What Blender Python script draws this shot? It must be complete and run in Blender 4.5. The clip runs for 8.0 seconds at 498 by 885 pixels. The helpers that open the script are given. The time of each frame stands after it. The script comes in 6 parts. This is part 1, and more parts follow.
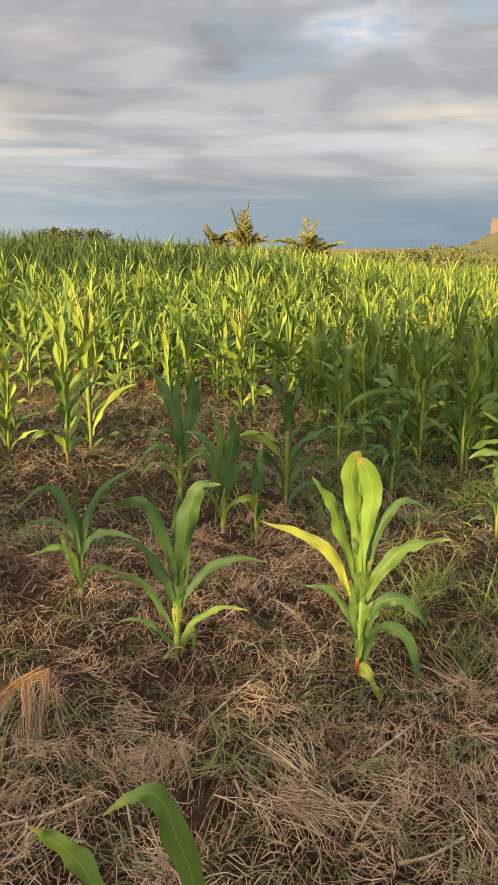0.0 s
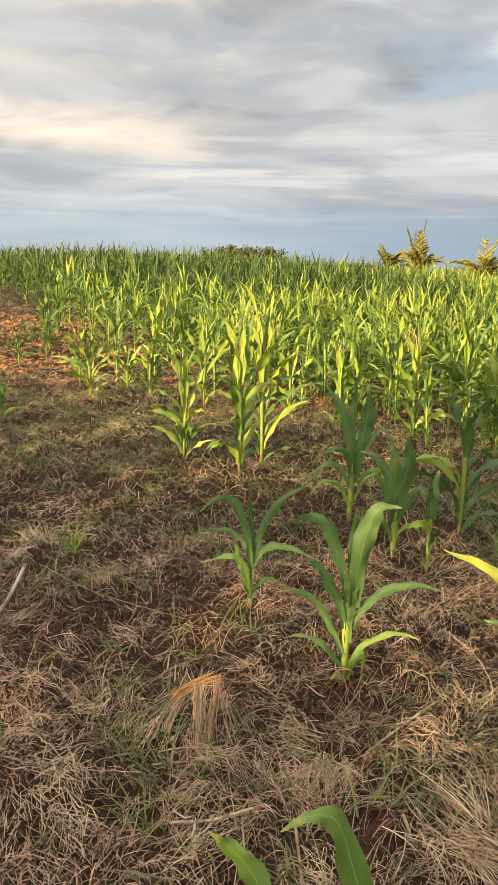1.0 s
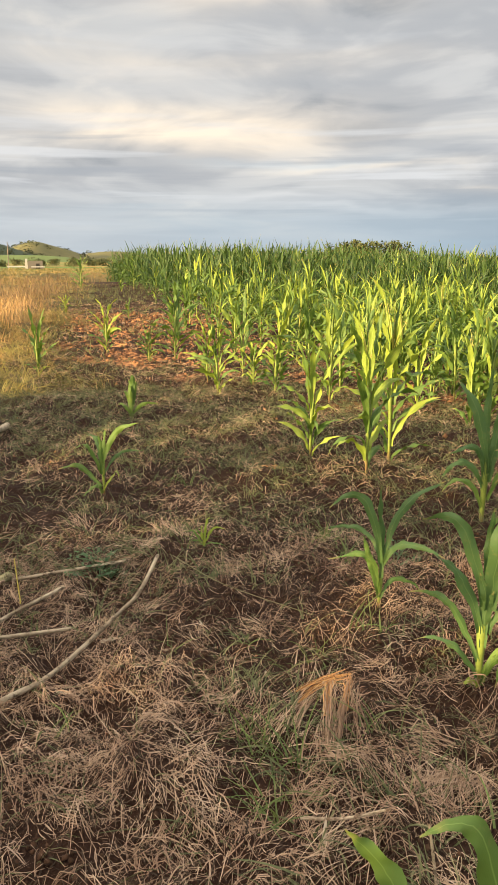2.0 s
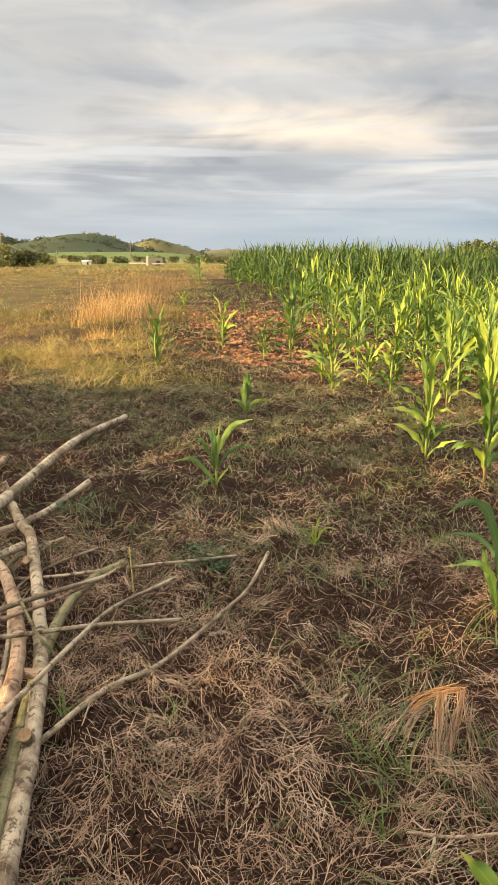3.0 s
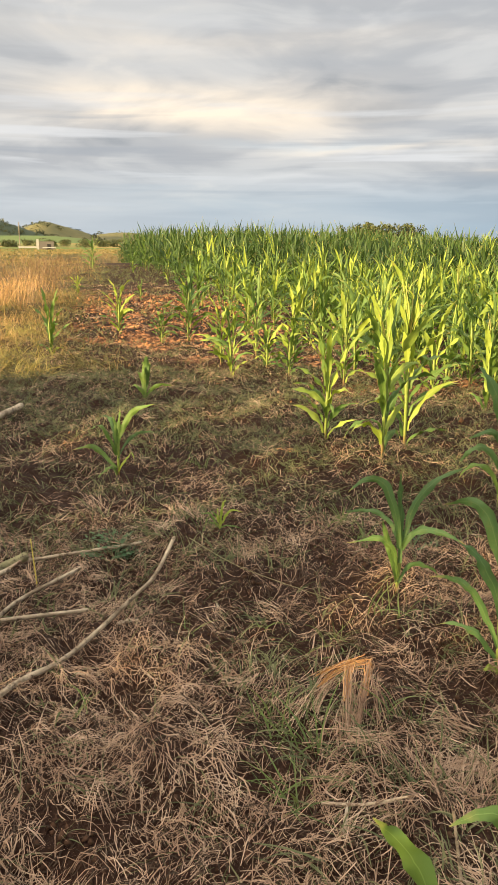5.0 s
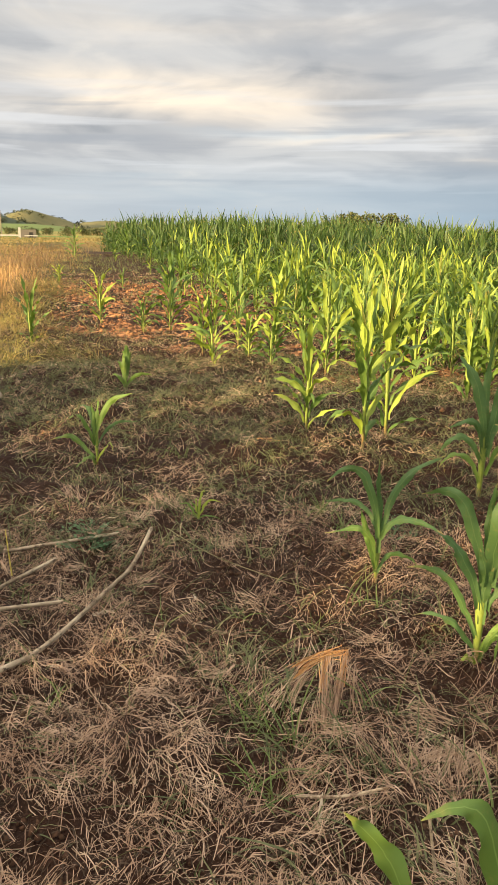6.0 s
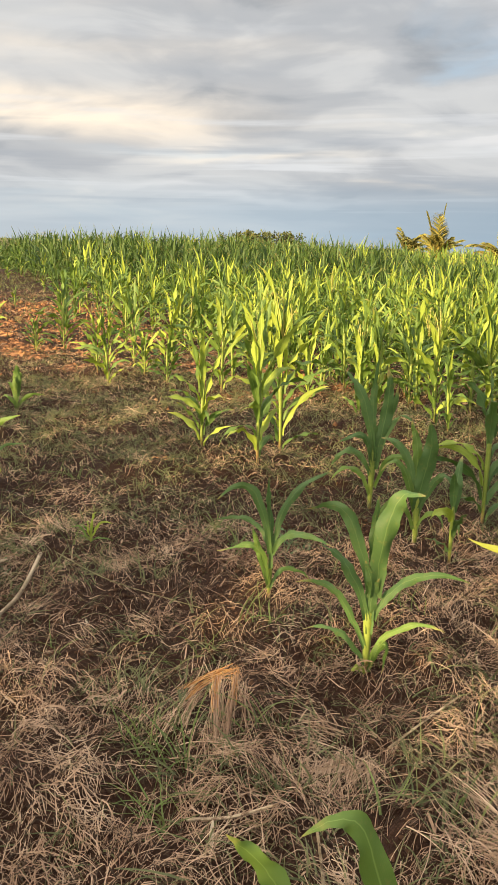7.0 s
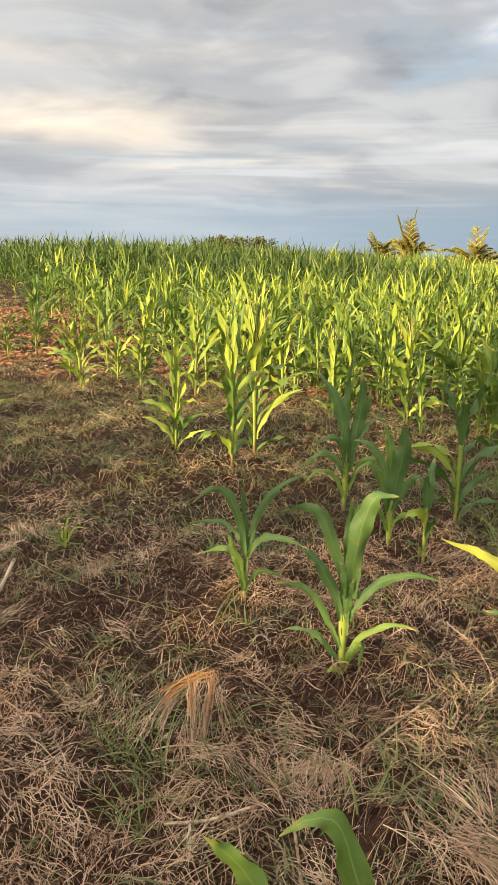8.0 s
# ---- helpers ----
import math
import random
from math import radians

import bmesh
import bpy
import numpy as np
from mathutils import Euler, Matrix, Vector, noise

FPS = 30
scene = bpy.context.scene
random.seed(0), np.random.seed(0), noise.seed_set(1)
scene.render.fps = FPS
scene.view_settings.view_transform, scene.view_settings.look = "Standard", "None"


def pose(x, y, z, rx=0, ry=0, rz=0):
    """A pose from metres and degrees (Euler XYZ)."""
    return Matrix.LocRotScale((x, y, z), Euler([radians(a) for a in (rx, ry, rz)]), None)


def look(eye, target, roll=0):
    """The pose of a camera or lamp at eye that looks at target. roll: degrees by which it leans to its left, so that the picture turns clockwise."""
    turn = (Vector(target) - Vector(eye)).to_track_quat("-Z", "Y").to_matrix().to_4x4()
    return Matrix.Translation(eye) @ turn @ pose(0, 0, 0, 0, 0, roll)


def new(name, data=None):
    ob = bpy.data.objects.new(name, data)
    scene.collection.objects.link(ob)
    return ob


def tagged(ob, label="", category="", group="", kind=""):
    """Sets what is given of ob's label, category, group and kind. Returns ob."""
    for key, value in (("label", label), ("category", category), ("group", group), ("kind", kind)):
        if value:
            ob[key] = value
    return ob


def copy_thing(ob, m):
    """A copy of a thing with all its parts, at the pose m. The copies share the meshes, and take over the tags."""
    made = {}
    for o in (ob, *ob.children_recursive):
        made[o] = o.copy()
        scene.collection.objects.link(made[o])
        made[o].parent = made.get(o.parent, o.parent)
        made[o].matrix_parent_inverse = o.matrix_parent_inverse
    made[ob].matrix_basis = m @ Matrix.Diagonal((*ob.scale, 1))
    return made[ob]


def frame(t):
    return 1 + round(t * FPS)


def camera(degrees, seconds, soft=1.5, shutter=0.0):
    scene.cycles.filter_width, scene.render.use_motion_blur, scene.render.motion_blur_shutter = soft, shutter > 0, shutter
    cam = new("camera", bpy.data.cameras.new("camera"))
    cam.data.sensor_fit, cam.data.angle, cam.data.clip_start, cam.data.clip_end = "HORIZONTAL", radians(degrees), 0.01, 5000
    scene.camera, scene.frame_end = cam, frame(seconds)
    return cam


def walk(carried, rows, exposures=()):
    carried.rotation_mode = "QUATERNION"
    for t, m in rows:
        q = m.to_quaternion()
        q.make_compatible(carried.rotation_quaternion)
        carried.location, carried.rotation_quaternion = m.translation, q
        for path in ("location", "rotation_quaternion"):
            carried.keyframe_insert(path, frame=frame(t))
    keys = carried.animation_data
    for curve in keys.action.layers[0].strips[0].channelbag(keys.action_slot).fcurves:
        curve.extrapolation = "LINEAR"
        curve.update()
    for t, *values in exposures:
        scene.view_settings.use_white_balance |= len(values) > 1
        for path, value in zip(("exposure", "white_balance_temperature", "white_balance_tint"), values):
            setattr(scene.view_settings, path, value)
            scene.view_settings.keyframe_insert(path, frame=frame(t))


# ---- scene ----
cam = camera(35.0, 8.0, soft=1.0)
PATH = [
    (0, (-0.015, 0.354, 1.439), (-0.021, 2.296, 0.959), 0.1),
    (0.5, (-0.063, 0.358, 1.442), (-0.291, 2.293, 0.991), 1.0),
    (1, (-0.094, 0.356, 1.436), (-0.5, 2.264, 0.996), 1.2),
    (1.5, (-0.121, 0.356, 1.434), (-0.689, 2.221, 0.987), 0.8),
    (2, (-0.13, 0.353, 1.432), (-0.829, 2.171, 0.98), -0.1),
    (2.1, (-0.14, 0.36, 1.434), (-0.859, 2.171, 0.984), -0.8),
    (2.2, (-0.152, 0.355, 1.433), (-0.912, 2.148, 0.979), 0.3),
    (3.3, (-0.171, 0.362, 1.425), (-1.139, 2.052, 0.971), -0.1),
    (3.5, (-0.176, 0.356, 1.426), (-1.132, 2.052, 0.969), 0.1),
    (4, (-0.176, 0.351, 1.429), (-1.034, 2.097, 0.964), 0.1),
    (4.5, (-0.177, 0.354, 1.427), (-0.935, 2.143, 0.95), 0.1),
    (6, (-0.163, 0.407, 1.411), (-0.841, 2.216, 0.893), 0.6),
    (6.5, (-0.147, 0.421, 1.41), (-0.738, 2.264, 0.908), 0.8),
    (7, (-0.111, 0.426, 1.42), (-0.559, 2.316, 0.945), 0.8),
    (7.5, (-0.106, 0.417, 1.421), (-0.49, 2.325, 0.96), 1.1),
    (8, (-0.108, 0.42, 1.416), (-0.494, 2.327, 0.953), 0.7),
]
walk(cam, [(t, look(eye, target, roll)) for t, eye, target, roll in PATH], [(0.0, 1.11), (0.5, 1.34), (1.0, 1.40), (8.0, 1.42)])

# ---- sky, sun ----
SUN_HEADING, SUN_ELEV = 38.0, 10.0          # the light travels towards this heading (clockwise from +y)
sh, se = radians(SUN_HEADING), radians(SUN_ELEV)
sun_way = Vector((math.sin(sh) * math.cos(se), math.cos(sh) * math.cos(se), -math.sin(se)))
sun_data = bpy.data.lights.new("sun", "SUN")
sun_data.energy, sun_data.angle, sun_data.color = 5.8, radians(0.6), (1.0, 0.74, 0.36)
sun = new("sun", sun_data)
sun.matrix_world = look((0, 0, 60), Vector((0, 0, 60)) + sun_way * 10)


class Nodes:
    """Short way to write a node tree."""

    def __init__(self, tree):
        self.tree = tree
        tree.nodes.clear()

    def add(self, kind, **ins):
        n = self.tree.nodes.new(kind)
        for key, val in ins.items():
            sock = n.inputs[int(key[1:])] if key[0] == "i" and key[1:].isdigit() else n.inputs[key.replace("_", " ")]
            if isinstance(val, bpy.types.NodeSocket):
                self.tree.links.new(val, sock)
            else:
                sock.default_value = val
        return n

    def math(self, op, a, b=0.0, c=0.0, clamp=False):
        n = self.add("ShaderNodeMath", i0=a, i1=b, i2=c)
        n.operation, n.use_clamp = op, clamp
        return n.outputs[0]

    def vmath(self, op, a, b=(0, 0, 0)):
        n = self.add("ShaderNodeVectorMath", i0=a, i1=b)
        n.operation = op
        return n.outputs[0]

    def noise(self, vec, scale, detail=4.0, rough=0.55, dist=0.0):
        return self.add("ShaderNodeTexNoise", Vector=vec, Scale=scale, Detail=detail, Roughness=rough, Distortion=dist).outputs[0]

    def ramp(self, fac, *stops, ease=False):
        n = self.add("ShaderNodeValToRGB", i0=fac)
        n.color_ramp.interpolation = "EASE" if ease else "LINEAR"
        e = n.color_ramp.elements
        while len(e) < len(stops):
            e.new(0.5)
        for el, (p, c) in zip(e, stops):
            el.position, el.color = p, ((c, c, c, 1) if isinstance(c, (int, float)) else (*c, 1))
        return n.outputs[0]

    def mix(self, fac, a, b, mode="MIX"):
        n = self.tree.nodes.new("ShaderNodeMix")
        n.data_type, n.blend_type = "RGBA", mode
        for sock, val in ((n.inputs[0], fac), (n.inputs[6], a), (n.inputs[7], b)):
            if isinstance(val, bpy.types.NodeSocket):
                self.tree.links.new(val, sock)
            else:
                sock.default_value = val if isinstance(val, (int, float)) else (*val, 1)
        return n.outputs[2]


world = bpy.data.worlds.new("sky")
scene.world = world
world.use_nodes = True
w = Nodes(world.node_tree)
sky = w.add("ShaderNodeTexSky")
sky.sky_type, sky.sun_disc = "NISHITA", False
sky.sun_elevation, sky.sun_rotation = se, radians(SUN_HEADING + 180)
way = w.add("ShaderNodeTexCoord").outputs["Generated"]
sep = w.add("ShaderNodeSeparateXYZ", i0=way)
up = w.math("MAXIMUM", sep.outputs[2], 0.0)
lift = w.math("ADD", up, 0.055)
heading = w.math("MULTIPLY", w.math("ARCTAN2", sep.outputs[0], sep.outputs[1]), 57.2958)
elev = w.math("MULTIPLY", w.math("ARCSINE", sep.outputs[2]), 57.2958)
ends = w.math("MULTIPLY", w.math("SUBTRACT", w.math("POWER", w.math("ADD", w.math("MAXIMUM", elev, 0.0), 1.0), 0.62), 1.0), 1.0)   # bands thin out towards the horizon
band = w.add("ShaderNodeCombineXYZ", i0=w.math("MULTIPLY", heading, 0.045), i1=w.math("MULTIPLY", ends, 0.62)).outputs[0]
wob = w.math("MULTIPLY", w.math("SUBTRACT", w.noise(band, 1.4, 4.0), 0.5), 4.0)


def cloud_patch(h, e, wide, high, sharp=1.0):
    """A soft long cloud or gap at a heading and elevation, in degrees."""
    a = w.math("DIVIDE", w.math("SUBTRACT", heading, h), wide)
    bumpy = w.math("ADD", elev, wob)
    b = w.math("DIVIDE", w.math("SUBTRACT", bumpy, e), high)
    r = w.math("ADD", w.math("MULTIPLY", a, a), w.math("MULTIPLY", b, b))
    return w.math("POWER", 2.718, w.math("MULTIPLY", r, -sharp))


clear = w.mix(1.0, sky.outputs[0], (0.10, 0.10, 0.10), "MULTIPLY")
gap_blue = w.mix(0.75, clear, (0.47, 0.58, 0.70))
fine = w.noise(band, 2.2, 7.0, 0.5, 0.5)
broad = w.noise(w.vmath("ADD", band, (3.7, 1.2, 0)), 0.8, 4.0, 0.45, 0.3)
body = w.math("ADD", w.math("MULTIPLY", fine, 0.6), w.math("MULTIPLY", broad, 0.6))
cloud = w.ramp(body, (0.42, (0.32, 0.345, 0.375)), (0.55, (0.45, 0.465, 0.485)), (0.66, (0.59, 0.595, 0.595)), (0.78, (0.77, 0.74, 0.69)), ease=True)
cover = w.ramp(w.noise(w.vmath("ADD", band, (8.1, 5.3, 0)), 1.2, 5.0, 0.5, 0.6), (0.28, 0.0), (0.44, 1.0), ease=True)
cover = w.math("MAXIMUM", cover, w.ramp(w.math("DIVIDE", w.math("ADD", heading, 60.0), 120.0), (0.20, 1.0), (0.42, 0.0)))
colour = w.mix(cover, gap_blue, cloud)
# clouds that stand out: warm banks, a blue gap, thin white streaks
warm = w.math("ADD", cloud_patch(-26, 8.7, 11, 1.6), w.math("MULTIPLY", cloud_patch(-30, 12.8, 18, 0.9), 0.35))
warm = w.math("ADD", warm, w.math("MULTIPLY", cloud_patch(-20, 16.8, 9, 1.1), 0.6))
warm = w.math("ADD", warm, w.math("MULTIPLY", cloud_patch(13.5, 8.4, 6, 0.6), 0.6))
warm = w.math("ADD", warm, w.math("MULTIPLY", cloud_patch(-2.5, 4.3, 4, 0.28), 0.5))
warm = w.math("ADD", warm, w.math("MULTIPLY", cloud_patch(-13.8, 6.1, 7, 0.30), 0.5))
warm = w.math("MULTIPLY", warm, w.ramp(fine, (0.36, 0.5), (0.6, 1.35)), clamp=True)
colour = w.mix(warm, colour, (1.0, 0.86, 0.69))
colour = w.mix(w.math("MULTIPLY", cloud_patch(-42, 15.0, 11, 5.0), 0.45), colour, (0.43, 0.43, 0.43))
colour = w.mix(w.math("MULTIPLY", cloud_patch(-17, 6.3, 7, 0.35), 0.45), colour, (0.55, 0.66, 0.74))
gap = w.math("ADD", cloud_patch(6.8, 13.4, 4.5, 1.7), w.math("MULTIPLY", cloud_patch(10.0, 6.8, 7.0, 0.7), 0.8))
gap = w.math("MULTIPLY", gap, w.ramp(fine, (0.38, 0.15), (0.62, 0.95)), clamp=True)
colour = w.mix(gap, colour, w.ramp(w.noise(band, 7.0, 4.0, 0.6, 0.5), (0.40, (0.56, 0.68, 0.82)), (0.62, (0.86, 0.87, 0.88))))
thin = w.noise(w.add("ShaderNodeCombineXYZ", i0=w.math("MULTIPLY", heading, 0.035), i1=w.math("MULTIPLY", ends, 2.4)).outputs[0], 1.3, 4.0, 0.5, 0.3)
shelf = w.ramp(w.math("DIVIDE", elev, 10.0), (0.1, 0.25), (0.35, 1.0), (0.8, 0.8), (1.0, 0.2))
colour = w.mix(w.math("MULTIPLY", w.ramp(thin, (0.55, 0.0), (0.66, 0.72)), shelf), colour, (0.74, 0.75, 0.76))
colour = w.mix(w.math("MULTIPLY", w.ramp(thin, (0.33, 0.62), (0.45, 0.0)), shelf), colour, (0.36, 0.39, 0.43))
streak = w.math("ADD", cloud_patch(-19.5, 3.9, 6, 0.35), w.math("ADD", cloud_patch(5.0, 6.9, 9, 0.45), cloud_patch(-13.4, 3.2, 8, 0.28)), clamp=True)
streak = w.math("ADD", streak, w.math("ADD", cloud_patch(2.4, 7.2, 2.6, 0.20), w.math("ADD", cloud_patch(8.0, 6.8, 2.2, 0.20), cloud_patch(14.6, 7.1, 3, 0.4))), clamp=True)
colour = w.mix(w.math("MULTIPLY", streak, 0.6), colour, (0.78, 0.77, 0.76))
low = w.ramp(w.math("DIVIDE", elev, 10.0), (0.0, 1.0), (0.2, 0.85), (0.55, 0.0), ease=True)
side = w.ramp(w.math("DIVIDE", w.math("ADD", heading, 60.0), 120.0), (0.12, (0.54, 0.575, 0.60)), (0.40, (0.39, 0.49, 0.57)), (0.62, (0.22, 0.335, 0.44)))
colour = w.mix(w.math("MULTIPLY", low, 0.85), colour, side)
# the cloud sheet is brighter overhead and towards the low sun
to_sun = w.add("ShaderNodeVectorMath", i0=way, i1=tuple(-sun_way))
to_sun.operation = "DOT_PRODUCT"
glow = w.ramp(w.math("MULTIPLY_ADD", to_sun.outputs["Value"], 0.5, 0.5), (0.52, 0.0), (0.80, 0.40), (1.0, 1.0), ease=True)
high = w.ramp(up, (0.28, 0.0), (0.75, 1.0), ease=True)
colour = w.mix(glow, colour, w.mix(1.0, colour, (4.9, 4.25, 3.2), "MULTIPLY"))
power = w.math("MULTIPLY_ADD", high, 0.64, 0.43)
back = w.add("ShaderNodeBackground", Color=colour, Strength=power)
w.tree.links.new(back.outputs[0], w.add("ShaderNodeOutputWorld").inputs[0])


# ---- materials ----
def material(name):
    m = bpy.data.materials.new(name)
    m.use_nodes = True
    return m, Nodes(m.node_tree)


def finish(n, colour, rough=0.7, bump=None, strength=0.3, dist=0.01, sheer=0.0, sheer_tint=(0.9, 1.0, 0.3), spec=0.3, rough_sock=None):
    b = n.add("ShaderNodeBsdfPrincipled", Base_Color=colour, Roughness=rough)
    b.inputs["Specular IOR Level"].default_value = spec
    if rough_sock is not None:
        n.tree.links.new(rough_sock, b.inputs["Roughness"])
    if bump is not None:
        bm_ = n.add("ShaderNodeBump", Height=bump, Strength=strength, Distance=dist)
        n.tree.links.new(bm_.outputs[0], b.inputs["Normal"])
    out = b.outputs[0]
    if sheer:
        t = n.add("ShaderNodeBsdfTranslucent", Color=n.mix(1.0, colour, sheer_tint, "MULTIPLY"))
        mixer = n.add("ShaderNodeMixShader", i0=sheer, i1=out, i2=t.outputs[0])
        out = mixer.outputs[0]
    n.tree.links.new(out, n.add("ShaderNodeOutputMaterial").inputs[0])


def leaf_material(name, dark, light, rib, yellow=0.12):
    m, n = material(name)
    uv = n.add("ShaderNodeUVMap").outputs[0]
    s = n.add("ShaderNodeSeparateXYZ", i0=uv)
    pos = n.add("ShaderNodeNewGeometry")
    rnd = n.add("ShaderNodeObjectInfo").outputs["Random"]
    isl = pos.outputs["Random Per Island"]
    vary = n.math("ADD", n.math("MULTIPLY", rnd, 0.5), n.math("MULTIPLY", isl, 0.5))
    grain = n.noise(pos.outputs["Position"], 14.0, 4.0)
    base = n.mix(n.ramp(n.math("ADD", n.math("MULTIPLY", vary, 0.7), n.math("MULTIPLY", grain, 0.4)), (0.15, 0.0), (0.95, 1.0)), dark, light)
    across = n.math("ABSOLUTE", n.math("SUBTRACT", s.outputs[0], 0.5))
    veins = n.math("SINE", n.math("MULTIPLY", s.outputs[0], 95.0))
    base = n.mix(n.math("MULTIPLY", n.math("MULTIPLY_ADD", veins, 0.5, 0.5), 0.07), base, light)
    base = n.mix(n.ramp(across, (0.012, 0.5), (0.04, 0.0)), base, rib)
    tipdry = n.math("MULTIPLY", n.ramp(n.math("ADD", s.outputs[1], n.math("MULTIPLY", n.math("SUBTRACT", grain, 0.5), 0.5)), (0.90, 0.0), (1.0, 1.0)), 0.7)
    base = n.mix(tipdry, base, (0.33, 0.24, 0.09))
    spot = n.math("MULTIPLY", n.ramp(n.noise(pos.outputs["Position"], 5.0, 5.0, 0.6), (0.62, 0.0), (0.75, 1.0)), yellow * 4)
    base = n.mix(spot, base, (0.30, 0.30, 0.05))
    blemish = n.noise(pos.outputs["Position"], 45.0, 4.0, 0.65)
    base = n.mix(n.math("MULTIPLY", n.ramp(blemish, (0.56, 0.0), (0.72, 1.0)), 0.35), base, (0.16, 0.15, 0.05))
    finish(n, base, 0.55, n.math("ADD", n.math("MULTIPLY", veins, 0.08), blemish), 0.22, 0.003, sheer=0.28, sheer_tint=(1.0, 1.0, 0.45), spec=0.28)
    return m


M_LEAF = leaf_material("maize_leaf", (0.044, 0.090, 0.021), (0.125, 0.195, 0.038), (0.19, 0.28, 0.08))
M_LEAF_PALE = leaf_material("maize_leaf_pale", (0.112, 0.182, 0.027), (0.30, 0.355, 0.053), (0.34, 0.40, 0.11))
M_LEAF_DARK = leaf_material("maize_leaf_dark", (0.026, 0.058, 0.015), (0.085, 0.135, 0.030), (0.11, 0.17, 0.05), 0.02)
# darker bluish leaf: shade and sky sheen are put into its colour
M_LEAF_SHADE = leaf_material("maize_leaf_shade", (0.031, 0.072, 0.024), (0.088, 0.154, 0.045), (0.13, 0.20, 0.07), 0.02)
M_LEAF_WHORL = leaf_material("maize_leaf_whorl", (0.078, 0.150, 0.024), (0.17, 0.260, 0.042), (0.22, 0.33, 0.085), 0.0)
M_LEAF_YELLOW = leaf_material("maize_leaf_yellowed", (0.17, 0.235, 0.033), (0.36, 0.37, 0.065), (0.4, 0.42, 0.15), 0.25)


def stem_material(name, low, high, foot, reach=0.12):
    m, n = material(name)
    s = n.add("ShaderNodeSeparateXYZ", i0=n.add("ShaderNodeUVMap").outputs[0])
    pos = n.add("ShaderNodeNewGeometry").outputs["Position"]
    g = n.noise(pos, 40.0, 4.0)
    base = n.mix(g, low, high)
    base = n.mix(n.ramp(n.math("ADD", s.outputs[1], n.math("MULTIPLY", g, 0.08)), (reach, 1.0), (reach + 0.12, 0.0)), base, foot)
    finish(n, base, 0.4, g, 0.2, 0.003, sheer=0.12, spec=0.4)
    return m


M_STEM = stem_material("maize_stalk", (0.12, 0.17, 0.030), (0.23, 0.27, 0.055), (0.17, 0.10, 0.045))
M_STEM_RED = stem_material("maize_stalk_red_foot", (0.10, 0.19, 0.035), (0.22, 0.32, 0.08), (0.15, 0.028, 0.018), 0.20)


def stuff_material(name, stops, rough=0.7, sheer=0.2, spec=0.25, scale=6.0, patch=0.3, clump=0.0):
    """For countless small blades: colour by island, by broad patches and by small clumps."""
    m, n = material(name)
    g = n.add("ShaderNodeNewGeometry")
    f = n.math("ADD", n.math("MULTIPLY", g.outputs["Random Per Island"], 1.0 - patch - clump), n.math("MULTIPLY", n.noise(g.outputs["Position"], 0.9, 3.0), patch))
    if patch > 0.5:                                      # strong patches of another tone
        f = n.math("ADD", n.math("MULTIPLY", g.outputs["Random Per Island"], 0.45), n.math("MULTIPLY", n.ramp(n.noise(g.outputs["Position"], 0.7, 5.0, 0.6), (0.36, 0.0), (0.62, 1.0)), 0.55))
    if clump:
        f = n.math("ADD", f, n.math("MULTIPLY", n.ramp(n.noise(g.outputs["Position"], 6.5, 3.0, 0.6), (0.34, 0.0), (0.66, 1.0)), clump))
    c = n.ramp(f, *stops)
    c = n.mix(n.math("MULTIPLY", n.noise(g.outputs["Position"], 60.0, 2.0), 0.5), c, (0.10, 0.07, 0.045))
    finish(n, c, rough, sheer=sheer, sheer_tint=(1, 0.95, 0.7), spec=spec)
    return m


M_STRAW = stuff_material("dry_straw", ((0.0, (0.10, 0.055, 0.037)), (0.22, (0.23, 0.135, 0.090)), (0.48, (0.40, 0.26, 0.178)), (0.74, (0.58, 0.42, 0.30)), (1.0, (0.84, 0.67, 0.52))), clump=0.38)
M_MAT = stuff_material("matted_straw", ((0.0, (0.16, 0.09, 0.06)), (0.35, (0.40, 0.26, 0.175)), (0.7, (0.62, 0.44, 0.31)), (1.0, (0.86, 0.68, 0.50))), clump=0.2)
# litter darkened to hold the shade deep between the straws
M_SHADELITTER = stuff_material("old_litter", ((0.0, (0.009, 0.005, 0.003)), (0.6, (0.028, 0.015, 0.009)), (0.9, (0.07, 0.04, 0.025)), (1.0, (0.18, 0.12, 0.078))), sheer=0.0, rough=0.9)
M_GRASS = stuff_material("green_grass", ((0.0, (0.045, 0.068, 0.026)), (0.40, (0.095, 0.125, 0.05)), (0.70, (0.185, 0.195, 0.09)), (1.0, (0.38, 0.33, 0.19))), sheer=0.3, clump=0.3)
M_GOLD = stuff_material("golden_grass", ((0.0, (0.06, 0.04, 0.02)), (0.24, (0.11, 0.115, 0.035)), (0.50, (0.22, 0.185, 0.06)), (0.74, (0.40, 0.265, 0.10)), (1.0, (0.68, 0.46, 0.19))), sheer=0.3, patch=0.6)
M_BROWNGRASS = stuff_material("brown_grass", ((0.0, (0.12, 0.07, 0.04)), (0.5, (0.24, 0.15, 0.08)), (1.0, (0.40, 0.27, 0.14))), sheer=0.25)
M_TALLGOLD = stuff_material("tall_dry_grass", ((0.0, (0.32, 0.17, 0.07)), (0.5, (0.55, 0.33, 0.14)), (1.0, (0.78, 0.52, 0.25))), sheer=0.3)
M_FRESH = stuff_material("fresh_grass", ((0.0, (0.06, 0.11, 0.03)), (0.6, (0.13, 0.20, 0.05)), (1.0, (0.27, 0.29, 0.10))), sheer=0.3)
M_WEED = stuff_material("weed_leaf", ((0.0, (0.05, 0.12, 0.055)), (1.0, (0.12, 0.23, 0.11))), sheer=0.3)
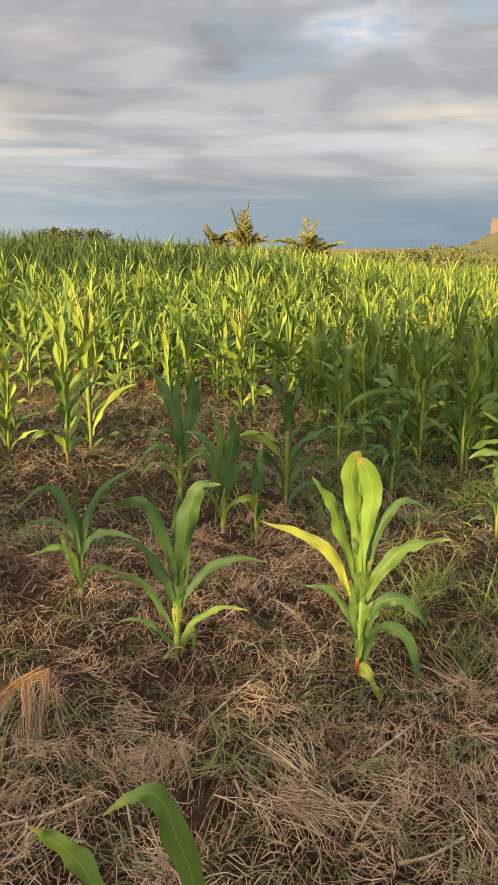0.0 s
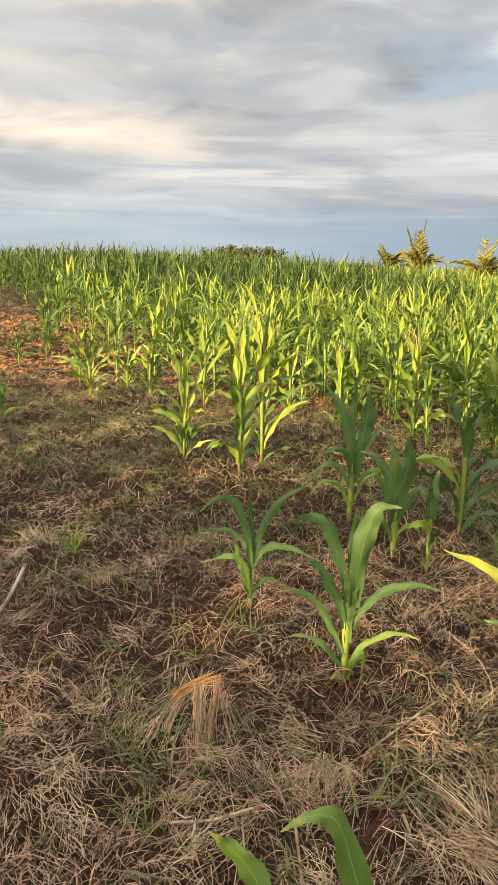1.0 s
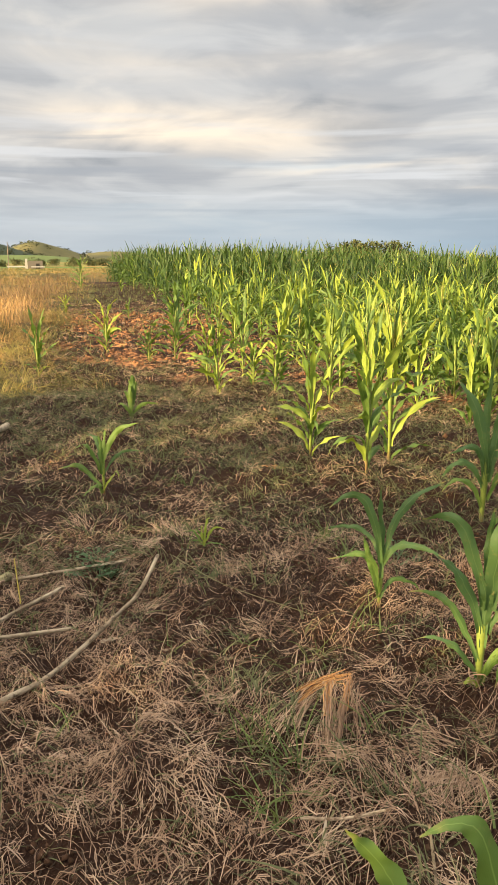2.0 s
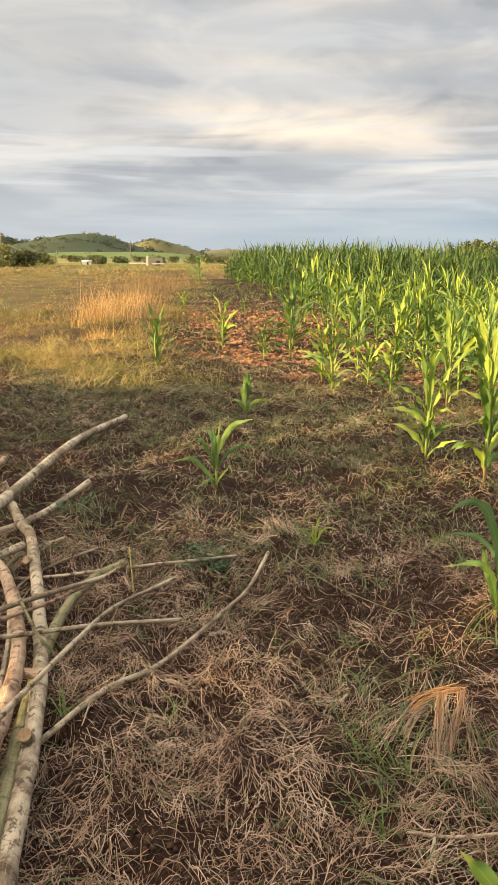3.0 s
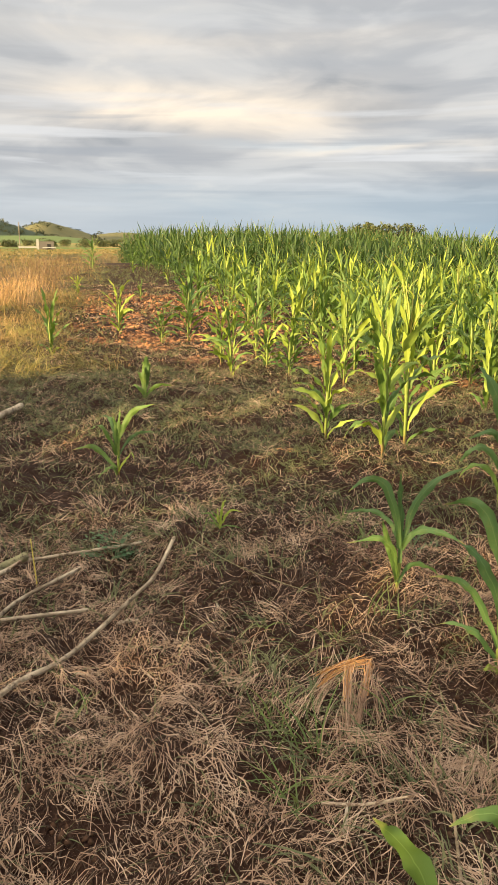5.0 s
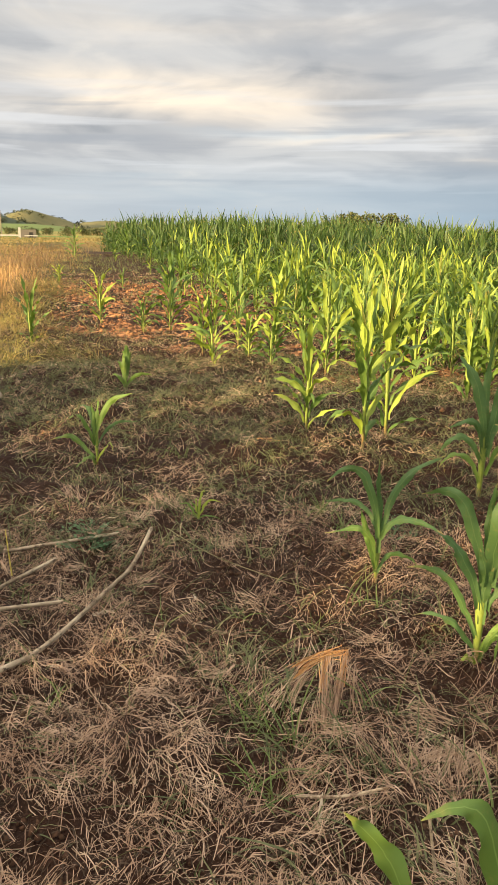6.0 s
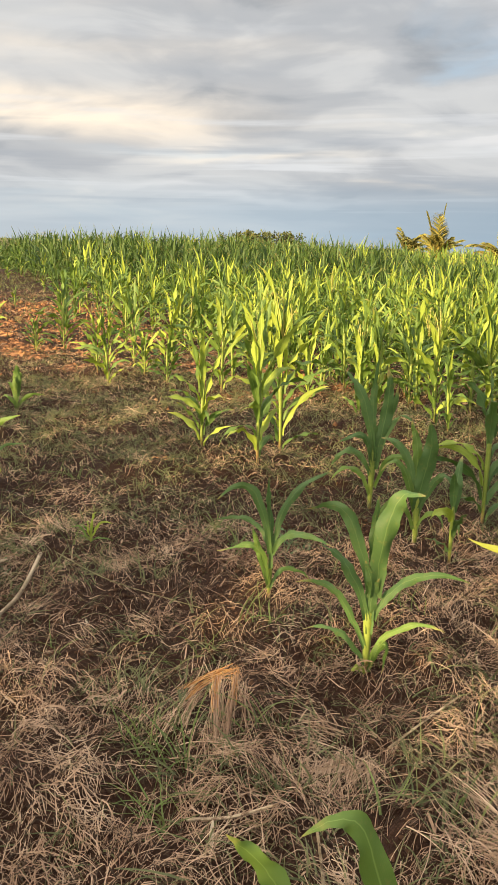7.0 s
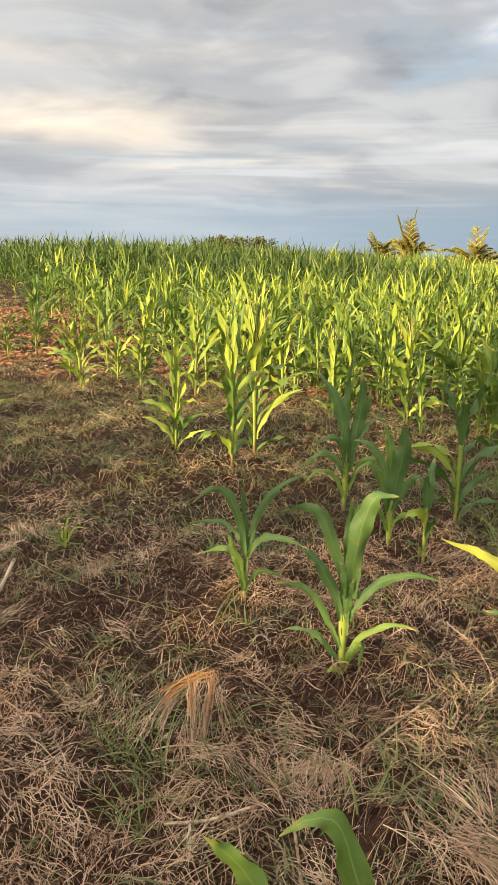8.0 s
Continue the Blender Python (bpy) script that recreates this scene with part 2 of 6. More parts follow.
M_CROWN = stuff_material("tree_leaf", ((0.0, (0.035, 0.058, 0.016)), (0.6, (0.075, 0.10, 0.03)), (1.0, (0.15, 0.145, 0.05))), sheer=0.2)
M_PALMLEAF = stuff_material("palm_leaf", ((0.0, (0.05, 0.075, 0.025)), (0.45, (0.20, 0.21, 0.05)), (1.0, (0.50, 0.38, 0.09))), sheer=0.25)
# reddish clods, their bright end raised to paint low sunlight on them
M_CLOD = stuff_material("soil_clod", ((0.0, (0.06, 0.027, 0.016)), (0.55, (0.19, 0.085, 0.042)), (1.0, (0.60, 0.28, 0.115))), rough=0.95, sheer=0.0, spec=0.1)

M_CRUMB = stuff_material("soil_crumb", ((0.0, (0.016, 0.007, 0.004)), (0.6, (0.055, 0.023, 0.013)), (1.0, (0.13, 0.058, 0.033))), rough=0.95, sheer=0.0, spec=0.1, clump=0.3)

M_GROUND, g_ = material("field_soil")
pos = g_.add("ShaderNodeNewGeometry").outputs["Position"]
att = g_.add("ShaderNodeAttribute")
att.attribute_name = "cover"
zone = g_.add("ShaderNodeSeparateXYZ", i0=att.outputs["Vector"])
n1, n2, n3 = g_.noise(pos, 1.3, 6.0, 0.6), g_.noise(pos, 14.0, 6.0, 0.65), g_.noise(pos, 90.0, 3.0, 0.6)
# soil colour is lowered further to paint the shaded gaps under the straw
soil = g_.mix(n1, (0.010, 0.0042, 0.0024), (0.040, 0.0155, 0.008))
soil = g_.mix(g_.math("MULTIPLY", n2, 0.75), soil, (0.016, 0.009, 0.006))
# bare reddish soil, with sunlight painted into its bright orange
bare = g_.mix(g_.ramp(n2, (0.44, 0.0), (0.60, 1.0)), (0.05, 0.021, 0.011), (0.46, 0.215, 0.092))
soil = g_.mix(g_.math("MULTIPLY", g_.ramp(n3, (0.54, 0.0), (0.66, 1.0)), 0.3), soil, (0.11, 0.060, 0.038))
soil = g_.mix(g_.math("MULTIPLY", g_.ramp(g_.noise(pos, 40.0, 5.0, 0.7), (0.5, 0.0), (0.62, 1.0)), 0.25), soil, (0.060, 0.030, 0.018))
soil = g_.mix(zone.outputs[1], soil, bare)
turf = g_.mix(g_.noise(pos, 0.35, 5.0, 0.6), (0.045, 0.036, 0.017), (0.15, 0.085, 0.035))
turf = g_.mix(g_.math("MULTIPLY", g_.ramp(g_.noise(pos, 1.6, 4.0, 0.6), (0.5, 0.0), (0.62, 1.0)), 0.7), turf, (0.05, 0.032, 0.018))
turf = g_.mix(g_.math("MULTIPLY", g_.ramp(g_.noise(pos, 0.12, 3.0), (0.45, 0.0), (0.6, 1.0)), 0.5), turf, (0.08, 0.11, 0.03))
far = g_.mix(g_.ramp(g_.noise(pos, 0.012, 3.0), (0.42, 0.0), (0.55, 1.0)), (0.10, 0.16, 0.035), (0.27, 0.19, 0.06))
far = g_.mix(g_.math("MULTIPLY", g_.ramp(g_.noise(pos, 0.10, 5.0, 0.65), (0.46, 0.0), (0.58, 1.0)), 0.75), far, (0.09, 0.085, 0.03))
far = g_.mix(g_.math("MULTIPLY", g_.ramp(g_.noise(pos, 0.045, 4.0), (0.5, 0.0), (0.6, 1.0)), 0.7), far, (0.36, 0.19, 0.06))
turf = g_.mix(zone.outputs[2], turf, far)
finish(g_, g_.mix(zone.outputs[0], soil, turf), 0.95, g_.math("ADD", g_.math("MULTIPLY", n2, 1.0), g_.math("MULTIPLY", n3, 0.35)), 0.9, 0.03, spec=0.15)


def bark_material(name, a, b, c, scale=9.0):
    m, n = material(name)
    p = n.add("ShaderNodeTexCoord").outputs["Object"]
    s = n.add("ShaderNodeSeparateXYZ", i0=n.add("ShaderNodeUVMap").outputs[0])
    rnd = n.add("ShaderNodeObjectInfo").outputs["Random"]
    wood = n.add("ShaderNodeCombineXYZ", i0=n.math("MULTIPLY", s.outputs[0], 6.0), i1=n.math("MULTIPLY", s.outputs[1], 0.9), i2=n.math("MULTIPLY", rnd, 20.0)).outputs[0]
    stains = n.noise(p, scale, 6.0, 0.7)
    fine_ = n.noise(p, 80.0, 4.0)
    flakes = n.noise(wood, 3.0, 6.0, 0.7, 0.6)
    col = n.mix(n.ramp(stains, (0.42, 0.0), (0.56, 1.0)), a, b)
    col = n.mix(n.ramp(flakes, (0.30, 0.8), (0.42, 0.0)), col, c)
    col = n.mix(n.ramp(flakes, (0.60, 0.0), (0.72, 0.6)), col, b)
    col = n.mix(n.ramp(n.noise(p, 24.0, 5.0, 0.75), (0.54, 0.0), (0.61, 0.9)), col, c)
    ring = n.ramp(n.math("FRACT", n.math("ADD", s.outputs[1], n.math("MULTIPLY", stains, 0.06))), (0.0, 1.0), (0.035, 0.0), (0.98, 0.0), (1.0, 1.0))
    col = n.mix(n.math("MULTIPLY", ring, n.ramp(flakes, (0.35, 0.2), (0.6, 0.9))), col, c)
    col = n.mix(n.math("MULTIPLY", fine_, 0.35), col, c)
    high_ = n.math("ADD", n.math("ADD", fine_, n.math("MULTIPLY", flakes, 1.2)), n.math("MULTIPLY", stains, 0.8))
    finish(n, col, 0.7, high_, 0.9, 0.010, spec=0.2)
    return m


M_POLE = bark_material("weathered_pole_bark", (0.24, 0.175, 0.11), (0.60, 0.48, 0.335), (0.085, 0.055, 0.034), 5.0)
M_POLE_PINK = bark_material("pinkish_pole_bark", (0.28, 0.165, 0.10), (0.56, 0.39, 0.26), (0.11, 0.058, 0.036), 5.0)
M_POLE_GREEN = bark_material("greenish_pole_bark", (0.17, 0.16, 0.07), (0.31, 0.27, 0.14), (0.075, 0.055, 0.033))
M_POLE_PALE = bark_material("bleached_stem", (0.42, 0.31, 0.21), (0.66, 0.53, 0.38), (0.20, 0.12, 0.075), 20.0)
M_YELLOWSTALK = bark_material("yellow_stalk", (0.42, 0.34, 0.05), (0.60, 0.50, 0.12), (0.25, 0.17, 0.04), 20.0)
M_CUT = bark_material("cut_wood", (0.26, 0.165, 0.085), (0.38, 0.27, 0.155), (0.13, 0.075, 0.042), 30.0)
M_TRUNK = bark_material("tree_bark", (0.10, 0.075, 0.05), (0.18, 0.14, 0.10), (0.05, 0.04, 0.03))


def plain_material(name, a, b, scale, rough=0.8):
    m, n = material(name)
    p = n.add("ShaderNodeNewGeometry").outputs["Position"]
    g = n.noise(p, scale, 5.0, 0.6)
    finish(n, n.mix(g, a, b), rough, g, 0.2, 0.02)
    return m


M_WHITEWALL = plain_material("whitewashed_wall", (0.33, 0.31, 0.28), (0.46, 0.44, 0.40), 1.5)
M_GREYWALL = plain_material("cement_wall", (0.11, 0.095, 0.08), (0.19, 0.16, 0.13), 1.0)
M_ROOF = plain_material("rusty_roof", (0.36, 0.14, 0.06), (0.50, 0.22, 0.10), 1.2)
M_BRICK = plain_material("tower_brick", (0.12, 0.085, 0.07), (0.17, 0.125, 0.105), 1.2)
M_TIN = plain_material("tin_roof", (0.38, 0.38, 0.38), (0.5, 0.5, 0.5), 1.0, 0.5)
M_DARK = plain_material("dark_opening", (0.02, 0.02, 0.02), (0.04, 0.035, 0.03), 2.0)
M_CONCRETE = plain_material("pole_concrete", (0.15, 0.12, 0.09), (0.22, 0.18, 0.14), 1.0)
M_HILL = plain_material("hill_scrub", (0.016, 0.027, 0.012), (0.052, 0.064, 0.026), 0.05, 0.95)
M_HILL_GRASS = plain_material("hill_grass", (0.05, 0.06, 0.02), (0.15, 0.12, 0.045), 0.09, 0.95)
M_HILL_GREEN = plain_material("hill_meadow", (0.050, 0.085, 0.020), (0.125, 0.155, 0.040), 0.06, 0.95)
M_TASSEL = stuff_material("tassel", ((0.0, (0.42, 0.40, 0.11)), (1.0, (0.60, 0.55, 0.18))), sheer=0.3)
M_RUSTSTRAW = stuff_material("rusty_straw", ((0.0, (0.07, 0.03, 0.018)), (0.5, (0.18, 0.09, 0.055)), (1.0, (0.34, 0.20, 0.13))), sheer=0.1)
# straw with low sunlight put into its orange colour
M_SUNTUFT = stuff_material("sunlit_tuft_straw", ((0.0, (0.30, 0.13, 0.05)), (0.5, (0.62, 0.32, 0.12)), (1.0, (0.88, 0.52, 0.22))), sheer=0.2)
M_HUSK = stuff_material("bleached_husk", ((0.0, (0.48, 0.40, 0.30)), (1.0, (0.62, 0.55, 0.44))), sheer=0.2)
M_DEADLEAF = stuff_material("dead_leaf", ((0.0, (0.45, 0.19, 0.06)), (1.0, (0.55, 0.27, 0.10))), sheer=0.2)

# ---- ground shape ----
rs = np.random.RandomState(4)
WAVES = [(a, k * math.cos(th), k * math.sin(th), ph) for a, k, th, ph in zip(
    [0.016] * 4 + [0.012] * 6 + [0.008] * 8 + [0.005] * 8,
    np.concatenate([rs.uniform(2.0, 4.0, 4), rs.uniform(7, 13, 6), rs.uniform(18, 32, 8), rs.uniform(45, 75, 8)]),
    rs.uniform(0, 6.28, 26), rs.uniform(0, 6.28, 26))]


def step(a, b, x):
    t = np.clip((np.asarray(x, float) - a) / (b - a), 0, 1)
    return t * t * (3 - 2 * t)


def edge_x(y):
    """Where the maize plot ends on its open side."""
    return np.interp(y, [0, 7.5, 10.5, 14.5, 28, 60], [-2.2, -3.1, -4.9, -6.9, -17.0, -41.0])


def land(x, y):
    """Broad shape of the ground without its roughness."""
    x, y = np.asarray(x, float), np.asarray(y, float)
    yy = np.clip(y - 8, 0, 30)
    inside = step(-12.0, 2.0, x - edge_x(y))
    z = inside * (-0.0021 * np.clip(x, -9, 0) * yy - 0.0034 * np.clip(x, 0, 16) * yy - 0.0003 * yy * yy)
    drop = step(36, 62, y) * step(-14, -2, x - edge_x(y) * 0.8)
    z = z - 1.9 * drop
    r = np.hypot(x, y)
    return z + step(60, 400, r) * 0.35 * np.sin(x * 0.021 + 1) * np.cos(y * 0.017)


def gz(x, y):
    x, y = np.asarray(x, float), np.asarray(y, float)
    z = land(x, y)
    rough = np.zeros_like(z)
    for a, kx, ky, ph in WAVES:
        rough += a * np.sin(kx * x + ky * y + ph + 1.3 * np.sin(0.7 * kx * y - 0.6 * ky * x))
    open_ = step(0.0, 1.5, edge_x(y) * 1.22 - 1.3 - x) * step(8.0, 9.5, y + 0.35 * (x + 6)) * (1 - step(40, 70, np.hypot(x, y)))
    z = z + open_ * 0.055 * (np.sin(2.3 * x + 1.1 * np.sin(1.9 * y)) + np.sin(2.7 * y + 1.4 * np.sin(1.6 * x)))
    return z + rough * (1 - step(18, 45, np.hypot(x, y))) * (0.8 - 0.35 * step(8.5, 10, y) * step(-1.5, 0.5, x - (edge_x(y) * 1.2 - 1.0)))


def mesh_from(name, verts, faces, mat, uvs=None, smooth=False):
    me = bpy.data.meshes.new(name)
    verts = np.asarray(verts, np.float32)
    faces = np.asarray(faces, np.int32)
    k = faces.shape[1]
    me.vertices.add(len(verts))
    me.vertices.foreach_set("co", verts.ravel())
    me.loops.add(faces.size)
    me.loops.foreach_set("vertex_index", faces.ravel())
    me.polygons.add(len(faces))
    me.polygons.foreach_set("loop_start", np.arange(0, faces.size, k, dtype=np.int32))
    if uvs is not None:
        layer = me.uv_layers.new(name="UVMap")
        layer.data.foreach_set("uv", np.asarray(uvs, np.float32)[faces.ravel()].ravel())
    if smooth:
        me.polygons.foreach_set("use_smooth", np.ones(len(faces), bool))
    me.materials.append(mat)
    me.update(calc_edges=True)
    return me


def part(name, me, parent, label=""):
    ob = new(name, me)
    ob.parent = parent
    return tagged(ob, label) if label else ob


def thing(name, place, label, category, group="", rz=0.0, scale=1.0):
    ob = new(name)
    ob.empty_display_size = 0.1
    ob.matrix_basis = pose(*place, 0, 0, rz) @ Matrix.Scale(scale, 4)
    return tagged(ob, label, category, group)


def grid_faces(nu, nv, start=0):
    a = np.arange((nu - 1) * (nv - 1))
    i, j = a // (nv - 1), a % (nv - 1)
    p = start + i * nv + j
    return np.stack([p, p + nv, p + nv + 1, p + 1], 1)


def spread(lo, hi, stepsize, far_lo, far_hi, grow):
    mid = np.arange(lo, hi + 1e-6, stepsize)
    out, s = [mid[-1]], stepsize
    while out[-1] < far_hi:
        s *= grow
        out.append(out[-1] + s)
    neg, s = [mid[0]], stepsize
    while neg[-1] > far_lo:
        s *= grow
        neg.append(neg[-1] - s)
    return np.array(neg[:0:-1] + list(mid) + out[1:])


xs = spread(-9.0, 3.0, 0.057, -2500, 2500, 1.11)
ys = spread(1.2, 13.5, 0.057, -600, 3000, 1.10)
gx, gy = np.meshgrid(xs, ys, indexing="ij")
gv = np.stack([gx.ravel(), gy.ravel(), gz(gx, gy).ravel()], 1)
ground_me = mesh_from("ground", gv, grid_faces(len(xs), len(ys)), M_GROUND, smooth=True)


def blotch(x, y, k, ph):
    return 0.5 + 0.25 * (np.sin(k * x + 1.7 * np.sin(k * 0.8 * y + ph)) + np.sin(k * 1.3 * y + 1.9 * np.sin(k * 0.6 * x + 2 * ph)))


def turf_zone(x, y):
    d = edge_x(y) * np.interp(y, [12, 18, 30], [1.22, 1.13, 1.0]) - np.interp(y, [12, 18, 30], [1.3, 0.7, 0.0]) - x                       # open grassland past the bare strip
    return step(-0.6, 1.2, d + 1.2 * (blotch(x, y, 1.1, 2.0) - 0.5)) * step(6.2, 7.8, y + 0.35 * (x + 6))


def bare_zone(x, y):
    strip = step(-0.5, 0.8, x - (edge_x(y) * 1.25 - 1.0)) * step(8.4, 9.6, y) * (1 - step(0.5, 3.0, x - edge_x(y))) * (1 - step(16, 22, y))
    inner = step(7.4, 8.2, y) * (1 - step(10, 12, y)) * step(-3.4, -2.6, x) * (1 - step(-1.0, -0.2, x))
    return np.clip((strip + 0.6 * inner) * step(0.50, 0.66, 0.5 * blotch(x, y, 5.5, 0.6) + 0.5 * blotch(x, y, 2.1, 2.6)), 0, 1)


at = ground_me.attributes.new("cover", "FLOAT_VECTOR", "POINT")
fx, fy = gv[:, 0], gv[:, 1]
plot = step(-1, 1.5, fx - edge_x(fy)) * (1 - step(40, 46, fy)) * step(-30, 0, fy)
grassy = np.maximum(turf_zone(fx, fy), np.maximum(step(44, 50, np.hypot(fx, fy)) * (1 - plot), 0))
at.data.foreach_set("vector", np.stack([grassy, bare_zone(fx, fy), step(60, 110, np.hypot(fx, fy))], 1).astype(np.float32).ravel())
tagged(new("ground", ground_me), "reddish brown field soil under straw, passing into golden grassland", "ground", kind="structure")


# ---- blades: straw, grass ----
def blades(base, az, lean, droop, length, width, ns=3, curl=0.0, tip=0.15, twist=0.6):
    """Ribbons: base points, headings of growth, first lean from upright and total bend, in radians; twist: spread of their turn about themselves."""
    n = len(base)
    p = base.copy()
    az = np.broadcast_to(az, n).astype(float).copy()
    turn = rs.normal(0, 1, n) * twist
    ct, st = np.cos(turn)[:, None], np.sin(turn)[:, None]
    v = np.zeros((n, ns + 1, 2, 3))
    for i in range(ns + 1):
        f = i / ns
        wd = (width * (1 - (1 - tip) * f ** 1.5))[:, None] * 0.5
        th = lean + droop * (f + 0.5 / ns)
        d = np.stack([np.sin(th) * np.cos(az), np.sin(th) * np.sin(az), np.cos(th)], 1)
        flat = np.stack([-np.sin(az), np.cos(az), np.zeros(n)], 1)
        side = flat * ct + np.cross(d, flat) * st
        v[:, i, 0], v[:, i, 1] = p - side * wd, p + side * wd
        p = p + d * (length / ns)[:, None]
        az = az + curl / ns
    idx = np.arange(n)[:, None, None] * (ns + 1) * 2 + np.arange(ns)[None, :, None] * 2
    faces = (idx + np.array([0, 1, 3, 2])[None, None, :]).reshape(-1, 4)
    return v.reshape(-1, 3), faces


def lying(x, y, az, length, width, curl, height, arch, ns=2):
    """Ribbons that lie on the ground, bent in plan, a little arched."""
    n = len(x)
    v = np.zeros((n, ns + 1, 2, 3))
    px, py, a = x.copy(), y.copy(), az.copy()
    roll = rs.uniform(-1.2, 1.2, n)
    for i in range(ns + 1):
        f = i / ns
        wd = width * (0.55 + 0.45 * math.sin(math.pi * (0.15 + 0.7 * f))) * 0.5
        z = gz(px, py) + height + arch * math.sin(math.pi * f)
        sx, sy, sz = -np.sin(a) * np.cos(roll) * wd, np.cos(a) * np.cos(roll) * wd, np.sin(roll) * wd
        v[:, i, 0] = np.stack([px - sx, py - sy, z - sz], 1)
        v[:, i, 1] = np.stack([px + sx, py + sy, z + sz], 1)
        px, py = px + np.cos(a) * length / ns, py + np.sin(a) * length / ns
        a = a + curl / ns
    idx = np.arange(n)[:, None, None] * (ns + 1) * 2 + np.arange(ns)[None, :, None] * 2
    return v.reshape(-1, 3), (idx + np.array([0, 1, 3, 2])[None, None, :]).reshape(-1, 4)


def wedge(n, r0, r1, h0, h1, power=1.0):
    """Points in a sector in front of the viewer, by heading in degrees."""
    r = np.sqrt(r0 ** 2 + (r1 ** 2 - r0 ** 2) * rs.rand(n) ** power)
    h = np.radians(rs.uniform(h0, h1, n))
    return r * np.sin(h), r * np.cos(h)


def stuff(name, vf, mat, label, category):
    ob = new(name, mesh_from(name, vf[0], vf[1], mat))
    return tagged(ob, label, category, kind="stuff")


def joined(*vfs):
    vs, fs, n = [], [], 0
    for v, f in vfs:
        vs.append(v)
        fs.append(f + n)
        n += len(v)
    return np.concatenate(vs), np.concatenate(fs)


def heap(x, y):
    """Height of the litter: low mounds of straw with bare hollows between."""
    a = blotch(x, y, 2.6, 1.1) * 0.30 + blotch(x, y, 8.5, 2.2) * 0.40 + blotch(x, y, 19.0, 0.7) * 0.30
    return step(0.40, 0.66, a)


def green_corner(x, y):
    return step(0.40, 0.75, x) * step(2.5, 3.0, y) * (1 - step(4.0, 5.0, y))


def straw_on(n, r0, r1, h0, h1, ln, wd, lift, curl=0.5, base=0.16, one_way=0.9, ns=4):
    x, y = wedge(n, r0, r1, h0, h1)
    hp = heap(x, y)
    keep = (rs.rand(n) < base + 0.75 * hp) & (turf_zone(x, y) < 0.6) & (rs.rand(n) > 0.6 * bare_zone(x, y) + 0.65 * green_corner(x, y))
    x, y, hp = x[keep], y[keep], hp[keep]
    k = len(x)
    lay = blotch(x, y, 4.4, 3.0) * 9.0 + blotch(x, y, 11.0, 1.0) * 3.0     # clumps lie roughly one way
    az = lay + rs.normal(0, one_way, k)
    return lying(x, y, az, rs.uniform(*ln, k) * rs.uniform(0.6, 1.0, k), rs.uniform(*wd, k), rs.normal(0, curl, k),
                 hp * 0.045 * rs.rand(k) + np.abs(rs.normal(0, lift, k)) + 0.003, rs.normal(0, lift, k), ns)


def tussocks(n, r0, r1, h0, h1, strands, ln, wd, dens, lean, droop, spread_=0.022, fan=0.5, one_way=0.75, ns=4, curl=0.35, rise=0.0):
    """Clumps of long blades combed over to one side: each springs from one crown and arches down to the ground."""
    x, y = wedge(n, r0, r1, h0, h1)
    keep = rs.rand(n) < dens(x, y)
    x, y = x[keep], y[keep]
    m = len(x)
    way = blotch(x, y, 4.4, 3.0) * 9.0 + rs.normal(0, one_way, m)
    big = rs.uniform(0.45, 1.25, m)
    count = np.maximum(3, (rs.uniform(*strands, m) * big)).astype(int)
    k = int(count.sum())
    cx_, cy_, way, big = (np.repeat(q, count) for q in (x, y, way, big))
    bx, by = cx_ + rs.normal(0, 1, k) * spread_ * big, cy_ + rs.normal(0, 1, k) * spread_ * big
    base = np.stack([bx, by, gz(bx, by) + rs.uniform(-0.005, 0.015, k) + rise * rs.rand(k)], 1)
    return blades(base, way + rs.normal(0, fan, k), rs.uniform(*lean, k), rs.uniform(*droop, k), rs.uniform(*ln, k) * (0.5 + 0.5 * big), rs.uniform(*wd, k), ns, rs.normal(0, curl, k), tip=0.25)


def straw_density(x, y):
    return np.clip(0.38 + 0.62 * heap(x, y), 0, 1) * (1 - 0.7 * green_corner(x, y)) * (1 - step(0.3, 0.7, turf_zone(x, y))) * (1 - 0.85 * bare_zone(x, y)) * (1 - 0.45 * step(4.6, 6.5, y))


